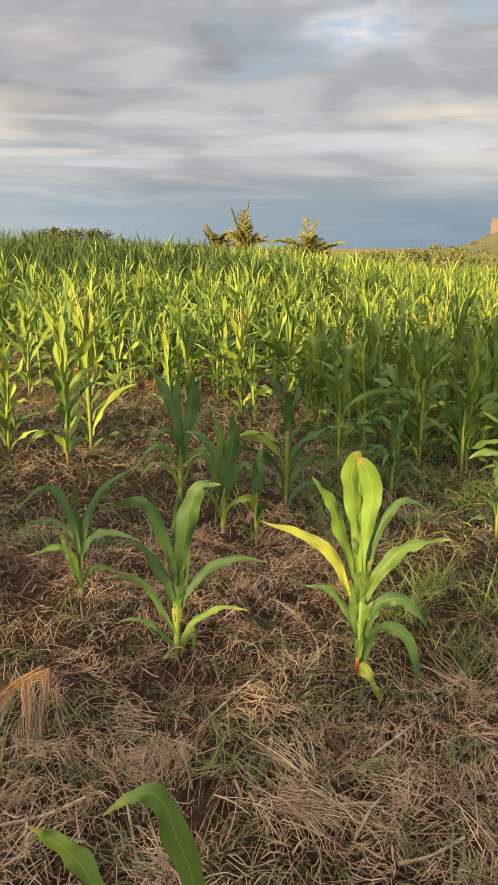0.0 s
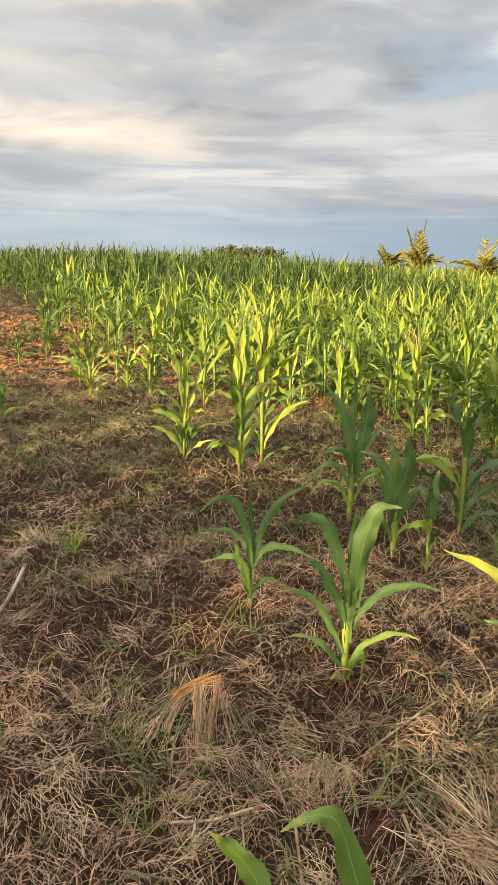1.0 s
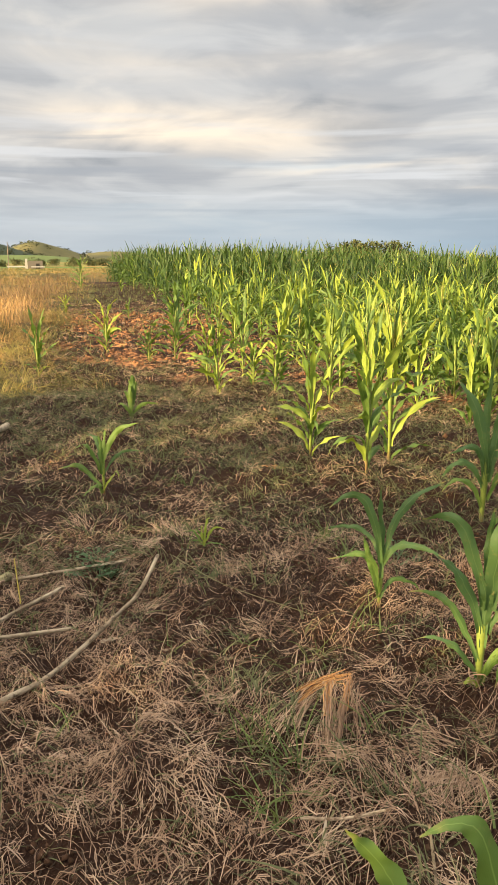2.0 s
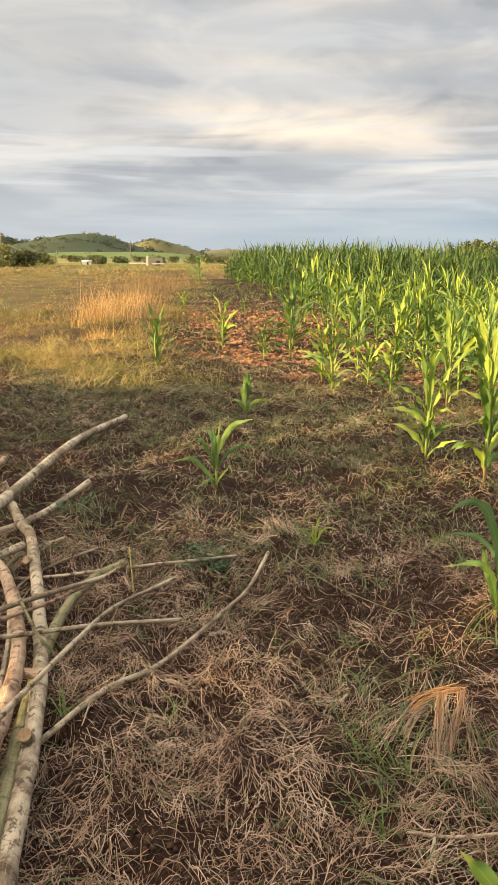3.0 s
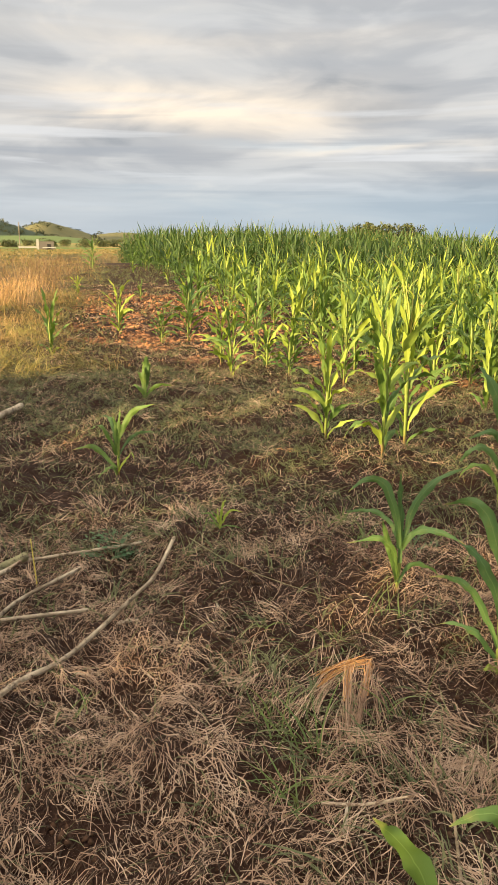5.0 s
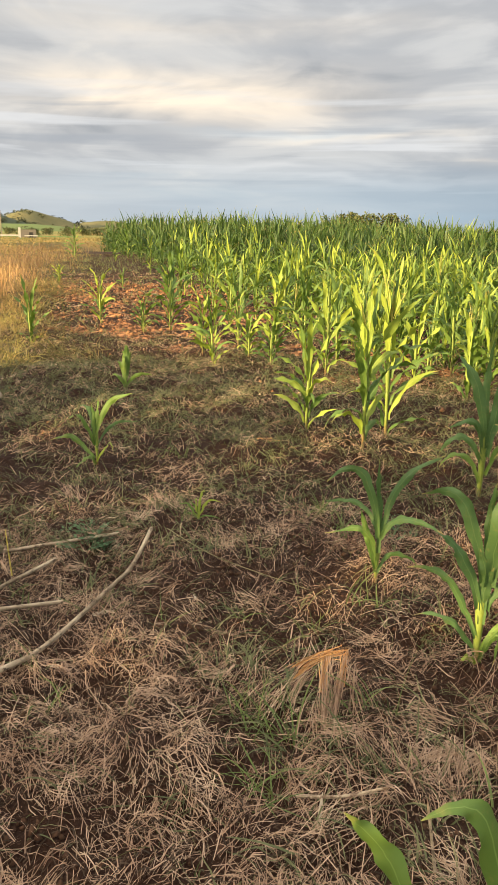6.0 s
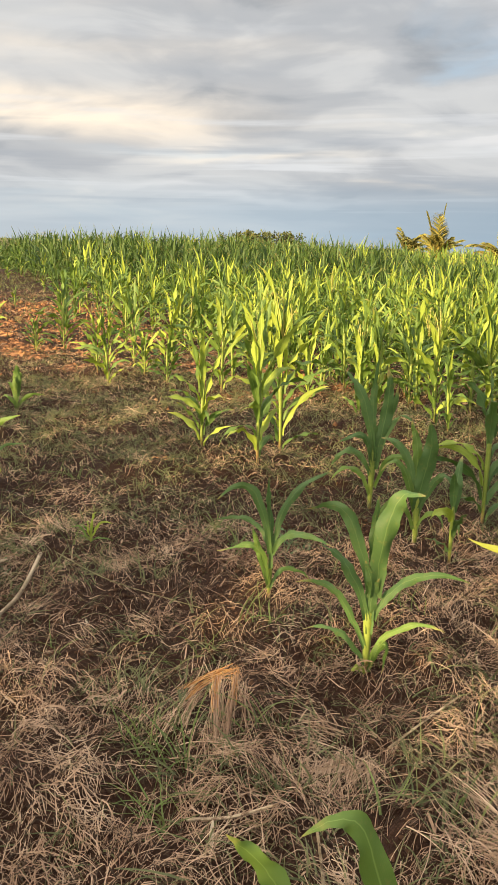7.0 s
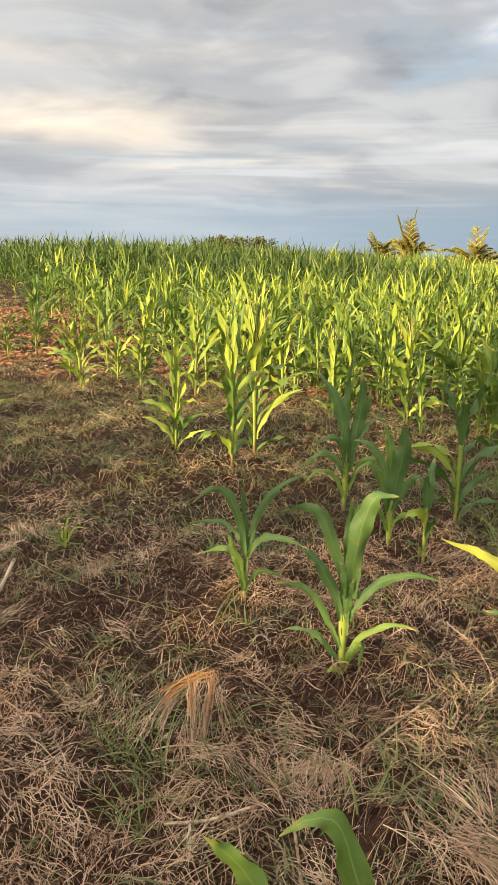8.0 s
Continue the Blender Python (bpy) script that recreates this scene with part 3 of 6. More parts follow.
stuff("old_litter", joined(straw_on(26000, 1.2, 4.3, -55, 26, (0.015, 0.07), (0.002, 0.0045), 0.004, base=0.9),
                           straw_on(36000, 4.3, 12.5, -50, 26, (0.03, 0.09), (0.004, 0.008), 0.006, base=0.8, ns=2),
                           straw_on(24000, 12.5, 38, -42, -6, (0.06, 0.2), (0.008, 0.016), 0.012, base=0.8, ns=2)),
      M_SHADELITTER, "dark brown litter crumbled over the soil, shade between straws put into its colour", "litter")
stuff("straw_litter", joined(straw_on(23000, 1.2, 4.2, -55, 26, (0.02, 0.09), (0.0012, 0.0029), 0.009, 0.5, base=0.42, one_way=0.65, ns=3),
                             straw_on(16000, 1.2, 4.3, -55, 26, (0.008, 0.034), (0.0014, 0.0030), 0.007, 0.3, base=0.5, one_way=1.5, ns=2),
                             straw_on(4600, 1.2, 4.4, -55, 26, (0.08, 0.18), (0.0013, 0.0028), 0.013, 0.6, base=0.30, one_way=0.8),
                             tussocks(1900, 1.2, 4.4, -55, 26, (5, 15), (0.04, 0.15), (0.0013, 0.0029), straw_density, (0.5, 1.4), (0.1, 1.0), fan=0.8, one_way=1.3),
                             tussocks(340, 1.2, 4.4, -55, 26, (3, 8), (0.10, 0.26), (0.0014, 0.0028), straw_density, (0.3, 1.1), (0.6, 1.5), fan=1.0, one_way=1.5),
                             straw_on(13000, 1.2, 2.9, -55, 26, (0.03, 0.11), (0.0014, 0.0034), 0.012, 0.45, base=0.22, one_way=0.7, ns=3),
                             straw_on(1500, 1.2, 4.4, -55, 26, (0.03, 0.09), (0.0030, 0.0055), 0.012, 0.3, base=0.3, one_way=1.2, ns=3),
                             straw_on(260, 1.2, 4.5, -55, 26, (0.04, 0.12), (0.005, 0.009), 0.010),
                             straw_on(42000, 4.2, 11.5, -52, 26, (0.03, 0.10), (0.0024, 0.0044), 0.014, 0.4, base=0.34, one_way=0.6, ns=3),
                             tussocks(2200, 4.2, 9.5, -52, 26, (5, 12), (0.05, 0.15), (0.0022, 0.0042), straw_density, (0.6, 1.4), (0.2, 1.0), 0.035, 0.6, ns=3),
                             straw_on(4500, 11.5, 24, -42, -6, (0.08, 0.26), (0.006, 0.011), 0.025, base=0.4, ns=2),
                             straw_on(3500, 0.0, 1.3, -60, 30, (0.03, 0.12), (0.002, 0.004), 0.012),
                             straw_on(800, 0.0, 8.0, 26, 305, (0.05, 0.16), (0.003, 0.006), 0.012, ns=2)),
      M_STRAW, "dry brown straw and mown grass lying over the soil", "straw")


def mat_density(x, y):
    return (0.28 + 0.6 * step(-0.8, -0.4, x) * (1 - step(2.4, 2.8, y))) * step(0.46, 0.60, 0.5 * blotch(x, y, 3.1, 5.2) + 0.5 * blotch(x, y, 9.0, 0.3)) * (1 - step(0.3, 0.7, turf_zone(x, y))) * (1 - 0.8 * bare_zone(x, y)) * (1 - 0.9 * green_corner(x, y))


# pale mats of mown grass combed flat one way
stuff("matted_straw", joined(tussocks(420, 1.2, 4.6, -55, 26, (22, 50), (0.06, 0.17), (0.0017, 0.0036), mat_density, (1.15, 1.5), (-0.05, 0.3), 0.045, 0.35, 0.7, curl=0.35, rise=0.035),
                             tussocks(240, 4.4, 9.0, -50, 26, (14, 30), (0.06, 0.18), (0.002, 0.004), mat_density, (1.1, 1.5), (0.0, 0.35), 0.07, 0.35, 0.6, ns=3, curl=0.25, rise=0.04)),
      M_MAT, "flattened mats of pale mown grass on the soil", "straw")


def upright(n, r0, r1, h0, h1, ln, wd, dens, lean=(0.1, 0.9), tuft=0.06):
    x, y = wedge(n // 6, r0, r1, h0, h1)
    keep = rs.rand(len(x)) < dens(x, y)
    x, y = np.repeat(x[keep], 6), np.repeat(y[keep], 6)
    k = len(x)
    x, y = x + rs.normal(0, tuft, k), y + rs.normal(0, tuft, k)
    base = np.stack([x, y, gz(x, y)], 1)
    return blades(base, rs.uniform(0, 6.28, k), rs.uniform(*lean, k), rs.uniform(0.2, 1.3, k), rs.uniform(*ln, k), rs.uniform(*wd, k), 3, rs.normal(0, 0.4, k))


def grass_density(x, y):
    d = 0.22 + 0.70 * step(0.44, 0.66, 0.5 * blotch(x, y, 2.0, 4.1) + 0.5 * blotch(x, y, 6.1, 1.7)) + 0.55 * step(0.0, 0.6, x) * step(1.6, 2.6, y) + 0.5 * step(4.2, 6.0, y) + 0.4 * green_corner(x, y)
    return np.clip(d, 0, 1) * (1 - 0.6 * bare_zone(x, y)) * (1 - step(0.4, 0.8, turf_zone(x, y)))


stuff("green_grass", joined(tussocks(2000, 1.3, 4.5, -52, 26, (4, 11), (0.04, 0.16), (0.0028, 0.0070), grass_density, (0.2, 1.2), (0.4, 1.4), 0.02, 1.0),
                            upright(15000, 1.3, 4.5, -52, 26, (0.02, 0.08), (0.0016, 0.0034), grass_density, (0.3, 1.4)),
                            upright(15000, 11.5, 36, -42, -10, (0.08, 0.26), (0.007, 0.013), grass_density, (0.1, 1.0)),
                            upright(7000, 0.3, 8.0, 26, 305, (0.05, 0.16), (0.004, 0.007), grass_density, (0.2, 1.2)),
                            tussocks(4200, 4.4, 9.5, -46, 26, (6, 16), (0.06, 0.18), (0.0026, 0.0052), grass_density, (0.3, 1.3), (0.4, 1.3), 0.05, 1.2, ns=3),
                            upright(26000, 4.5, 12, -45, 26, (0.05, 0.15), (0.004, 0.007), grass_density, (0.3, 1.2))),
      M_GRASS, "short green and yellowing grass growing through the straw", "grass")


def open_density(x, y):
    r = np.hypot(x, y)
    tufts = 0.5 * blotch(x, y, 1.3, 0.4) + 0.5 * blotch(x, y, 3.7, 2.4)
    out_, over = -0.62 * x + 0.78 * y, 0.78 * x + 0.62 * y               # swaths of hay lie across the slope
    drifts = 0.6 * blotch(over * 0.3, out_, 0.9, 0.4) + 0.4 * blotch(over * 0.4, out_, 2.1, 1.4)
    tufts = 0.6 * tufts + 0.4 * drifts
    a = np.where(r < 20, tufts, drifts)
    return turf_zone(x, y) * (np.where(r < 20, 0.20, 0.30) + 0.85 * step(0.42, 0.60, a))


stuff("golden_grass", joined(tussocks(7000, 6.5, 21, -60, -24, (6, 16), (0.08, 0.32), (0.005, 0.011), open_density, (0.2, 1.3), (0.3, 1.3), 0.06, 1.2, 1.5, ns=3),
                             upright(34000, 7, 20, -60, -24, (0.05, 0.18), (0.004, 0.010), open_density, (0.2, 1.3), 0.11),
                             upright(5000, 7.5, 24, -60, -26, (0.2, 0.5), (0.006, 0.011), lambda x, y: turf_zone(x, y) * step(0.62, 0.85, blotch(x, y, 2.1, 5.0)), (0.0, 0.7), 0.10),
                             upright(84000, 20, 70, -60, -26, (0.06, 0.22), (0.010, 0.020), open_density, (0.2, 1.2), 0.3),
                             upright(16000, 62, 135, -58, -30, (0.15, 0.42), (0.05, 0.09), open_density, (0.2, 1.1), 0.5)),
      M_GOLD, "sunlit dry golden grass of the open field with green patches", "grass")

M_EDGE = stuff_material("yellow_green_grass", ((0.0, (0.10, 0.10, 0.03)), (0.5, (0.34, 0.30, 0.075)), (1.0, (0.70, 0.54, 0.19))), sheer=0.3, clump=0.3)


def rim_density(x, y):
    d = y + 0.35 * (x + 6)
    return 0.85 * step(6.9, 7.5, d) * (1 - step(9.6, 11.0, d)) * (1 - step(-1.2, 0.2, x - edge_x(y) * 1.15 + 1.6)) * step(0.47, 0.63, 0.5 * blotch(x, y, 2.9, 0.9) + 0.5 * blotch(x, y, 7.3, 2.9))


stuff("rim_grass", tussocks(3400, 6.0, 13.0, -56, -24, (5, 14), (0.10, 0.32), (0.004, 0.008), rim_density, (0.1, 1.1), (0.4, 1.5), 0.05, 1.2, 1.5), M_EDGE, "sunlit yellow-green grass at the rim of the open field", "grass")

# tall dry grass along the edge of the bare strip
def tall_grass(n, x0, y0, x1, y1, sx, sy, ln, wd, power, droop=1.2):
    t = rs.rand(n) ** power
    x, y = x0 + (x1 - x0) * t + rs.normal(0, sx, n) * (1 + t), y0 + (y1 - y0) * t + rs.normal(0, sy, n) * (1 + t)
    return blades(np.stack([x, y, gz(x, y)], 1), rs.uniform(0, 6.28, n), rs.uniform(0, 0.45, n) * min(1.0, droop), rs.uniform(0.05, droop, n),
                  rs.uniform(*ln, n) * rs.uniform(0.5, 1, n) * (1 - 0.45 * t), rs.uniform(*wd, n) * (1 + t), 4, rs.normal(0, 0.6, n))


stuff("tall_dry_grass", joined(tall_grass(230, -10.80, 12.6, -10.25, 12.85, 0.10, 0.15, (0.55, 1.55), (0.005, 0.010), 1.0, 0.75),
                               tall_grass(90, -11.2, 12.5, -10.2, 12.6, 0.25, 0.2, (0.3, 0.8), (0.005, 0.010), 1.0, 1.2),
                               tall_grass(420, -10.5, 13.0, -14.3, 19.0, 0.20, 0.35, (0.45, 1.05), (0.006, 0.011), 1.1, 0.9),
                               tall_grass(160, -8.9, 10.9, -9.4, 11.6, 0.12, 0.2, (0.2, 0.5), (0.006, 0.011), 1.0)),
      M_TALLGOLD, "tall orange dry grass standing in a clump at the field edge", "grass")
stuff("brown_grass", joined(tall_grass(420, -10.4, 13.4, -14.2, 19.2, 0.25, 0.35, (0.3, 0.7), (0.006, 0.011), 1.0),
                            tall_grass(700, -14.3, 19.0, -20.6, 29.0, 0.35, 0.6, (0.4, 0.95), (0.008, 0.013), 1.0),
                            tall_grass(600, -20.6, 29.0, -34.0, 49.5, 0.7, 1.6, (0.5, 1.0), (0.014, 0.02), 1.0)),
      M_BROWNGRASS, "thin brown dry grass along the edge of the bare strip", "grass")

# loose clods on the bare soil
cn = 36000
cx, cy = wedge(cn, 1.4, 20, -46, 20)
strip_ = step(9, 10.5, cy) * step(-2.5, 0, cx - edge_x(cy) * 1.2) * (1 - step(0, 2.5, cx - edge_x(cy)))
keep = rs.rand(cn) < 0.05 + 0.8 * bare_zone(cx, cy) + 0.7 * strip_
cx, cy = cx[keep], cy[keep]
cn = len(cx)
OCT = np.array([(1, 0, 0), (-1, 0, 0), (0, 1, 0), (0, -1, 0), (0, 0, 1), (0, 0, -1)], float)
OCTF = np.array([(0, 2, 4), (2, 1, 4), (1, 3, 4), (3, 0, 4), (2, 0, 5), (1, 2, 5), (3, 1, 5), (0, 3, 5)])
cs = rs.uniform(0.3, 1.0, cn) ** 2 * (0.002 + 0.0034 * np.hypot(cx, cy))
cv = (OCT[None] * rs.uniform(0.5, 1.1, (cn, 6, 1)) + rs.normal(0, 0.2, (cn, 6, 3))) * cs[:, None, None]
cv += np.stack([cx, cy, gz(cx, cy)], 1)[:, None]
stuff("soil_clods", (cv.reshape(-1, 3), (np.arange(cn)[:, None, None] * 6 + OCTF[None]).reshape(-1, 3)), M_CLOD, "crumbly reddish soil clods on the bare ground", "soil")

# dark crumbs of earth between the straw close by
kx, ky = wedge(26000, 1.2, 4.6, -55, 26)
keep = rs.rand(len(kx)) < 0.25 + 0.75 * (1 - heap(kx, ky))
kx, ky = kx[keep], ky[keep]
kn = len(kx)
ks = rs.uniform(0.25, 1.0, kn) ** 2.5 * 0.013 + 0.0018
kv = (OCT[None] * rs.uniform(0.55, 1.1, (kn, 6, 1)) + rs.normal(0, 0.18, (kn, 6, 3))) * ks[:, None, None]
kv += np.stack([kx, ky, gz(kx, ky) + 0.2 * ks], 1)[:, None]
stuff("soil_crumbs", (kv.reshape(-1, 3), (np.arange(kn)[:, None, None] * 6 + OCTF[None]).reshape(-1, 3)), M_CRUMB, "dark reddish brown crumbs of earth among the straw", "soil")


# ---- maize ----
def leaf_shape(z0, az, length, width, lean, bend, twist=0.0, late=1.6, fold=0.35, wave=0.28, ns=10, na=4, ph=0.0, clasp=1.0):
    """One arching maize leaf: heights in metres, angles in degrees, az from +x."""
    a, l0, b, tw = radians(az), radians(lean), radians(bend), radians(twist)
    s = np.linspace(0, 1, ns + 1)
    hug = np.clip(s / 0.24, 0, 1) if clasp else np.ones_like(s)
    th = l0 * hug * hug * (3 - 2 * hug) + b * s ** late
    ds = length / ns
    d = np.stack([np.sin(th) * math.cos(a), np.sin(th) * math.sin(a), np.cos(th)], 1)
    p = np.array([0, 0, z0]) + np.concatenate([np.zeros((1, 3)), np.cumsum((d[1:] + d[:-1]) * 0.5 * ds, 0)])
    p[:, 2] -= 0.07 * length
    p[:, :2] += np.array([math.cos(a), math.sin(a)]) * 0.010
    side0 = np.array([-math.sin(a), math.cos(a), 0])
    nrm0 = np.cross(d, side0)
    c, sn = np.cos(tw * s)[:, None], np.sin(tw * s)[:, None]
    side, nrm = side0 * c + nrm0 * sn, nrm0 * c - side0 * sn
    wd = width * (np.minimum(1, 0.30 + 1.9 * s) if clasp else np.minimum(1, 0.62 + s)) * np.clip(1 - s ** 1.6, 0, 1) ** 0.75
    wd[-1] = 0.002
    u = np.linspace(-1, 1, na + 1)
    off = u[None, :, None] * side[:, None] * (wd * 0.5)[:, None, None]
    rise = np.abs(u)[None, :] ** 1.3 * (wd * 0.5)[:, None] * (fold * (1 - 0.6 * s) + 1.1 * (1 - hug))[:, None]
    rise = rise + wave * width * np.sin(s * 17 + ph + 1.5 * np.sign(u)[None, :].T).T * (np.abs(u) ** 2)[None, :] * np.sin(np.pi * s)[:, None]
    v = p[:, None] + off - nrm[:, None] * rise[:, :, None]
    uv = np.stack(np.broadcast_arrays((u[None] + 1) / 2, s[:, None]), -1)
    return v.reshape(-1, 3), grid_faces(ns + 1, na + 1), uv.reshape(-1, 2)


def stalk_shape(height, r, nseg=7, lean=0.0, sides=7, swell=1.0):
    zs, rr = [-0.03], [r * 0.9]
    for i in range(nseg):
        f = (i + 1) / nseg
        z = height * f
        q = r * float(np.interp(f, [0, 0.25, 0.6, 0.85, 1.0], [0.85, 0.95, 1.35 * swell, 1.2 * swell, 0.4 * swell]))
        zs += [z - 0.008, z, z + 0.004]
        rr += [q, q * 1.05, q * 1.01]
    zs, rr = np.array(zs), np.array(rr)
    th = np.linspace(0, 2 * math.pi, sides, endpoint=False)
    v = np.stack([np.cos(th)[None] * rr[:, None] + lean * (zs / height)[:, None] ** 2 * height, np.sin(th)[None] * rr[:, None],
                  np.broadcast_to(zs[:, None], (len(zs), sides))], -1)
    f = []
    for i in range(len(zs) - 1):
        for j in range(sides):
            f.append((i * sides + j, i * sides + (j + 1) % sides, (i + 1) * sides + (j + 1) % sides, (i + 1) * sides + j))
    uv = np.stack(np.broadcast_arrays((th / 6.283)[None], np.clip(zs / height, 0, 1)[:, None]), -1)
    return v.reshape(-1, 3), np.array(f), uv.reshape(-1, 2)


def leaf_plan(h, rnd, n=None, plane=None, spread_=28, wide=1.0, stiff=0.0):
    """A natural set of leaves for a plant of height h: short low ones, arching middle ones, an upright whorl. stiff: 0 to 1."""
    n = n or int(11 + 4 * min(h, 1.4))
    plane = rnd.uniform(0, 180) if plane is None else plane
    out = []
    for i in range(n):
        f = i / (n - 1)
        z0 = h * (0.05 + 0.58 * f ** 0.9)
        az = plane + 180 * (i % 2) + rnd.gauss(0, spread_)
        full = math.sin(math.pi * (0.16 + 0.6 * f))
        if f > 0.76:                                     # the whorl stands up
            lean, bend, ln = rnd.uniform(2, 22), rnd.uniform(10, 150), (h - z0) * rnd.uniform(0.7, 1.2)
            late = rnd.uniform(2.0, 4.0)
        else:
            lean, bend, ln = rnd.uniform(24, 58) * (1 - 0.3 * stiff), rnd.uniform(15, 115) * (1 - 0.4 * stiff), h * rnd.uniform(0.30, 0.50) * (0.5 + 0.6 * full)
            late = rnd.uniform(1.2, 2.4)
        out.append((z0, az, ln, min(0.085, 0.042 + 0.028 * h) * wide * rnd.uniform(0.75, 1.12) * (0.55 + 0.5 * full), lean, bend, rnd.gauss(0, 70), late))
    return out


def ragged(leaves, rnd):
    """Lower leaves hang and twist, some are broken short; the top stands in a tight upright sheaf."""
    out = []
    n = len(leaves)
    for i, (z, az, ln, wd, lean, bend, twist, late) in enumerate(leaves):
        f = i / (n - 1)
        if f < 0.35:
            bend, ln = bend + rnd.uniform(10, 70), ln * rnd.uniform(0.6, 1.1)
        elif f > 0.7:
            lean, bend, wd, ln = lean * 0.85, bend * 0.6, wd * 0.85, ln * rnd.uniform(0.7, 1.08)
        out.append((z, az, ln, wd * rnd.uniform(0.75, 1.15), lean, bend, twist + rnd.gauss(0, 60), late))
    return out


def maize(place, h, leaves, label, mats=None, ns=12, stalk_mat=None, tassel=False, rnd=random, rz=0.0, group="maize plants", swell=1.0):
    ob = thing("maize_plant", place, label, "maize plant", group, rz)
    v, f, uv = stalk_shape(h * 0.62, 0.0065 + 0.0045 * h, 5, rnd.uniform(-0.04, 0.04), 9 if swell > 1 else 7, swell)
    me = mesh_from("stalk", v, f, stalk_mat or M_STEM, uv, True)
    part("stalk", me, ob)
    for i, lf in enumerate(leaves):
        v, f, uv = leaf_shape(*lf, ns=ns, ph=rnd.uniform(0, 6))
        m = mats[i] if mats else M_LEAF
        part("leaf", mesh_from("leaf", v, f, m, uv, True), ob, "yellowing leaf" if m is M_LEAF_YELLOW else "")
    if tassel:
        k = 9
        b = np.zeros((k, 3)) + np.array([0, 0, h * 0.66])
        v, f = blades(b, np.linspace(0, 6.28, k, endpoint=False) + 0.3, np.linspace(0.0, 0.30, k), np.linspace(0.0, 0.3, k), rs.uniform(0.20, 0.34, k) * h, np.full(k, 0.008), 4, rs.normal(0, 0.5, k), tip=0.35)
        part("tassel", mesh_from("tassel", v, f, M_TASSEL), ob, "dry pale tassel")
    return ob


def on_ground(x, y, dz=0.0):
    return (x, y, float(gz(x, y)) + dz)


def arc_leaf(plant, p0, p1, p2, p3, width, mat, facing, blunt=False, ns=22, na=6, wry=0.75):
    """One leaf of a plant close by: a bowed blade along a cubic curve, its upper face turned to facing; metres from the plant's foot."""
    t = np.linspace(0, 1, ns + 1)[:, None]
    a, b, c, d = (np.array(q, float) for q in (p0, p1, p2, p3))
    a = a + np.array([0, -0.010, -min(0.05, max(0.0, a[2]))])            # its foot wraps the stalk
    line = a * (1 - t) ** 3 + 3 * b * t * (1 - t) ** 2 + 3 * c * t * t * (1 - t) + d * t ** 3
    tan = np.gradient(line, axis=0)
    tan /= np.linalg.norm(tan, axis=1)[:, None]
    face = np.array(facing, float) / np.linalg.norm(facing)
    turn = wry * (rs.normal(0, 0.2) + rs.normal(0, 0.55) * t) + 0.25 * wry * np.sin(t * rs.uniform(4, 8) + rs.uniform(0, 6))
    side = np.cross(tan, face)
    side /= np.linalg.norm(side, axis=1)[:, None]
    up_ = np.cross(side, tan)
    side, up_ = side * np.cos(turn) + up_ * np.sin(turn), up_ * np.cos(turn) - side * np.sin(turn)
    s = t[:, 0]
    wd = width * (0.46 + 0.44 * step(0.05, 0.42, s)) * np.clip(1 - s ** 2.4, 0, 1) ** 0.85 * (1 + 0.06 * np.sin(s * 23 + rs.uniform(0, 6)))
    if blunt:                                            # rolled whorl leaf with its tip folded away
        wd = width * (0.42 + 0.58 * step(0.1, 0.75, s)) * np.clip(1 - s ** 9, 0, 1) ** 0.6
    wd[-1] = 0.002
    line = line + np.cumsum(rs.normal(0, 0.0016, (ns + 1, 3)), 0) * (s > 0.15)[:, None]
    u = np.linspace(-1, 1, na + 1)
    ph = rs.uniform(0, 6.28)
    rise = -np.abs(u)[None] ** 1.4 * (wd * 0.5 * (0.45 - 0.30 * s - 1.2 * (1 - step(0.0, 0.3, s))))[:, None]
    frill = np.sin(s[:, None] * rs.uniform(15, 22) + ph + 1.7 * np.sign(u)[None]) * (np.abs(u) ** 2)[None] * (width * 0.15 * np.sin(np.pi * s))[:, None]
    v = line[:, None] + side[:, None] * (u[None] * (wd * 0.5)[:, None])[:, :, None] + up_[:, None] * (rise + frill)[:, :, None]
    uv = np.stack(np.broadcast_arrays((u[None] + 1) / 2, s[:, None]), -1)
    me = mesh_from("leaf", v.reshape(-1, 3), grid_faces(ns + 1, na + 1), mat, uv.reshape(-1, 2), True)
    return part("leaf", me, plant, "yellowing leaf" if mat is M_LEAF_YELLOW else "")


def near_maize(x, y, tall, r, swell, mat, label):
    plant = thing("maize_plant", on_ground(x, y), label, "maize plant", "maize plants")
    v, f, uv = stalk_shape(tall, r, 5, 0.02, 12, swell)
    part("stalk", mesh_from("stalk", v, f, mat, uv, True), plant)
    return plant


# the tall pale plant close by, with a broad upright whorl
tall_maize = near_maize(0.354, 2.821, 0.34, 0.010, 1.1, M_STEM_RED, "tall pale green young maize plant with a broad upright whorl")
arc_leaf(tall_maize, (-0.016, 0, 0.447), (-0.018, -0.022, 0.565), (-0.056, 0.047, 0.73), (-0.024, -0.02, 0.818), 0.068, M_LEAF_WHORL, (0.3, -1, 0.25), True, wry=0.35)
arc_leaf(tall_maize, (0.002, 0, 0.447), (-0.01, -0.017, 0.573), (0.081, -0.005, 0.688), (-0.025, -0.03, 0.803), 0.068, M_LEAF_WHORL, (-0.3, -1, 0.25), True, wry=0.35)
arc_leaf(tall_maize, (-0.006, 0.01, 0.463), (-0.011, 0.007, 0.558), (0.018, 0.041, 0.661), (-0.015, 0, 0.784), 0.058, M_LEAF_WHORL, (0, -1, 0.2), True, wry=0.2)
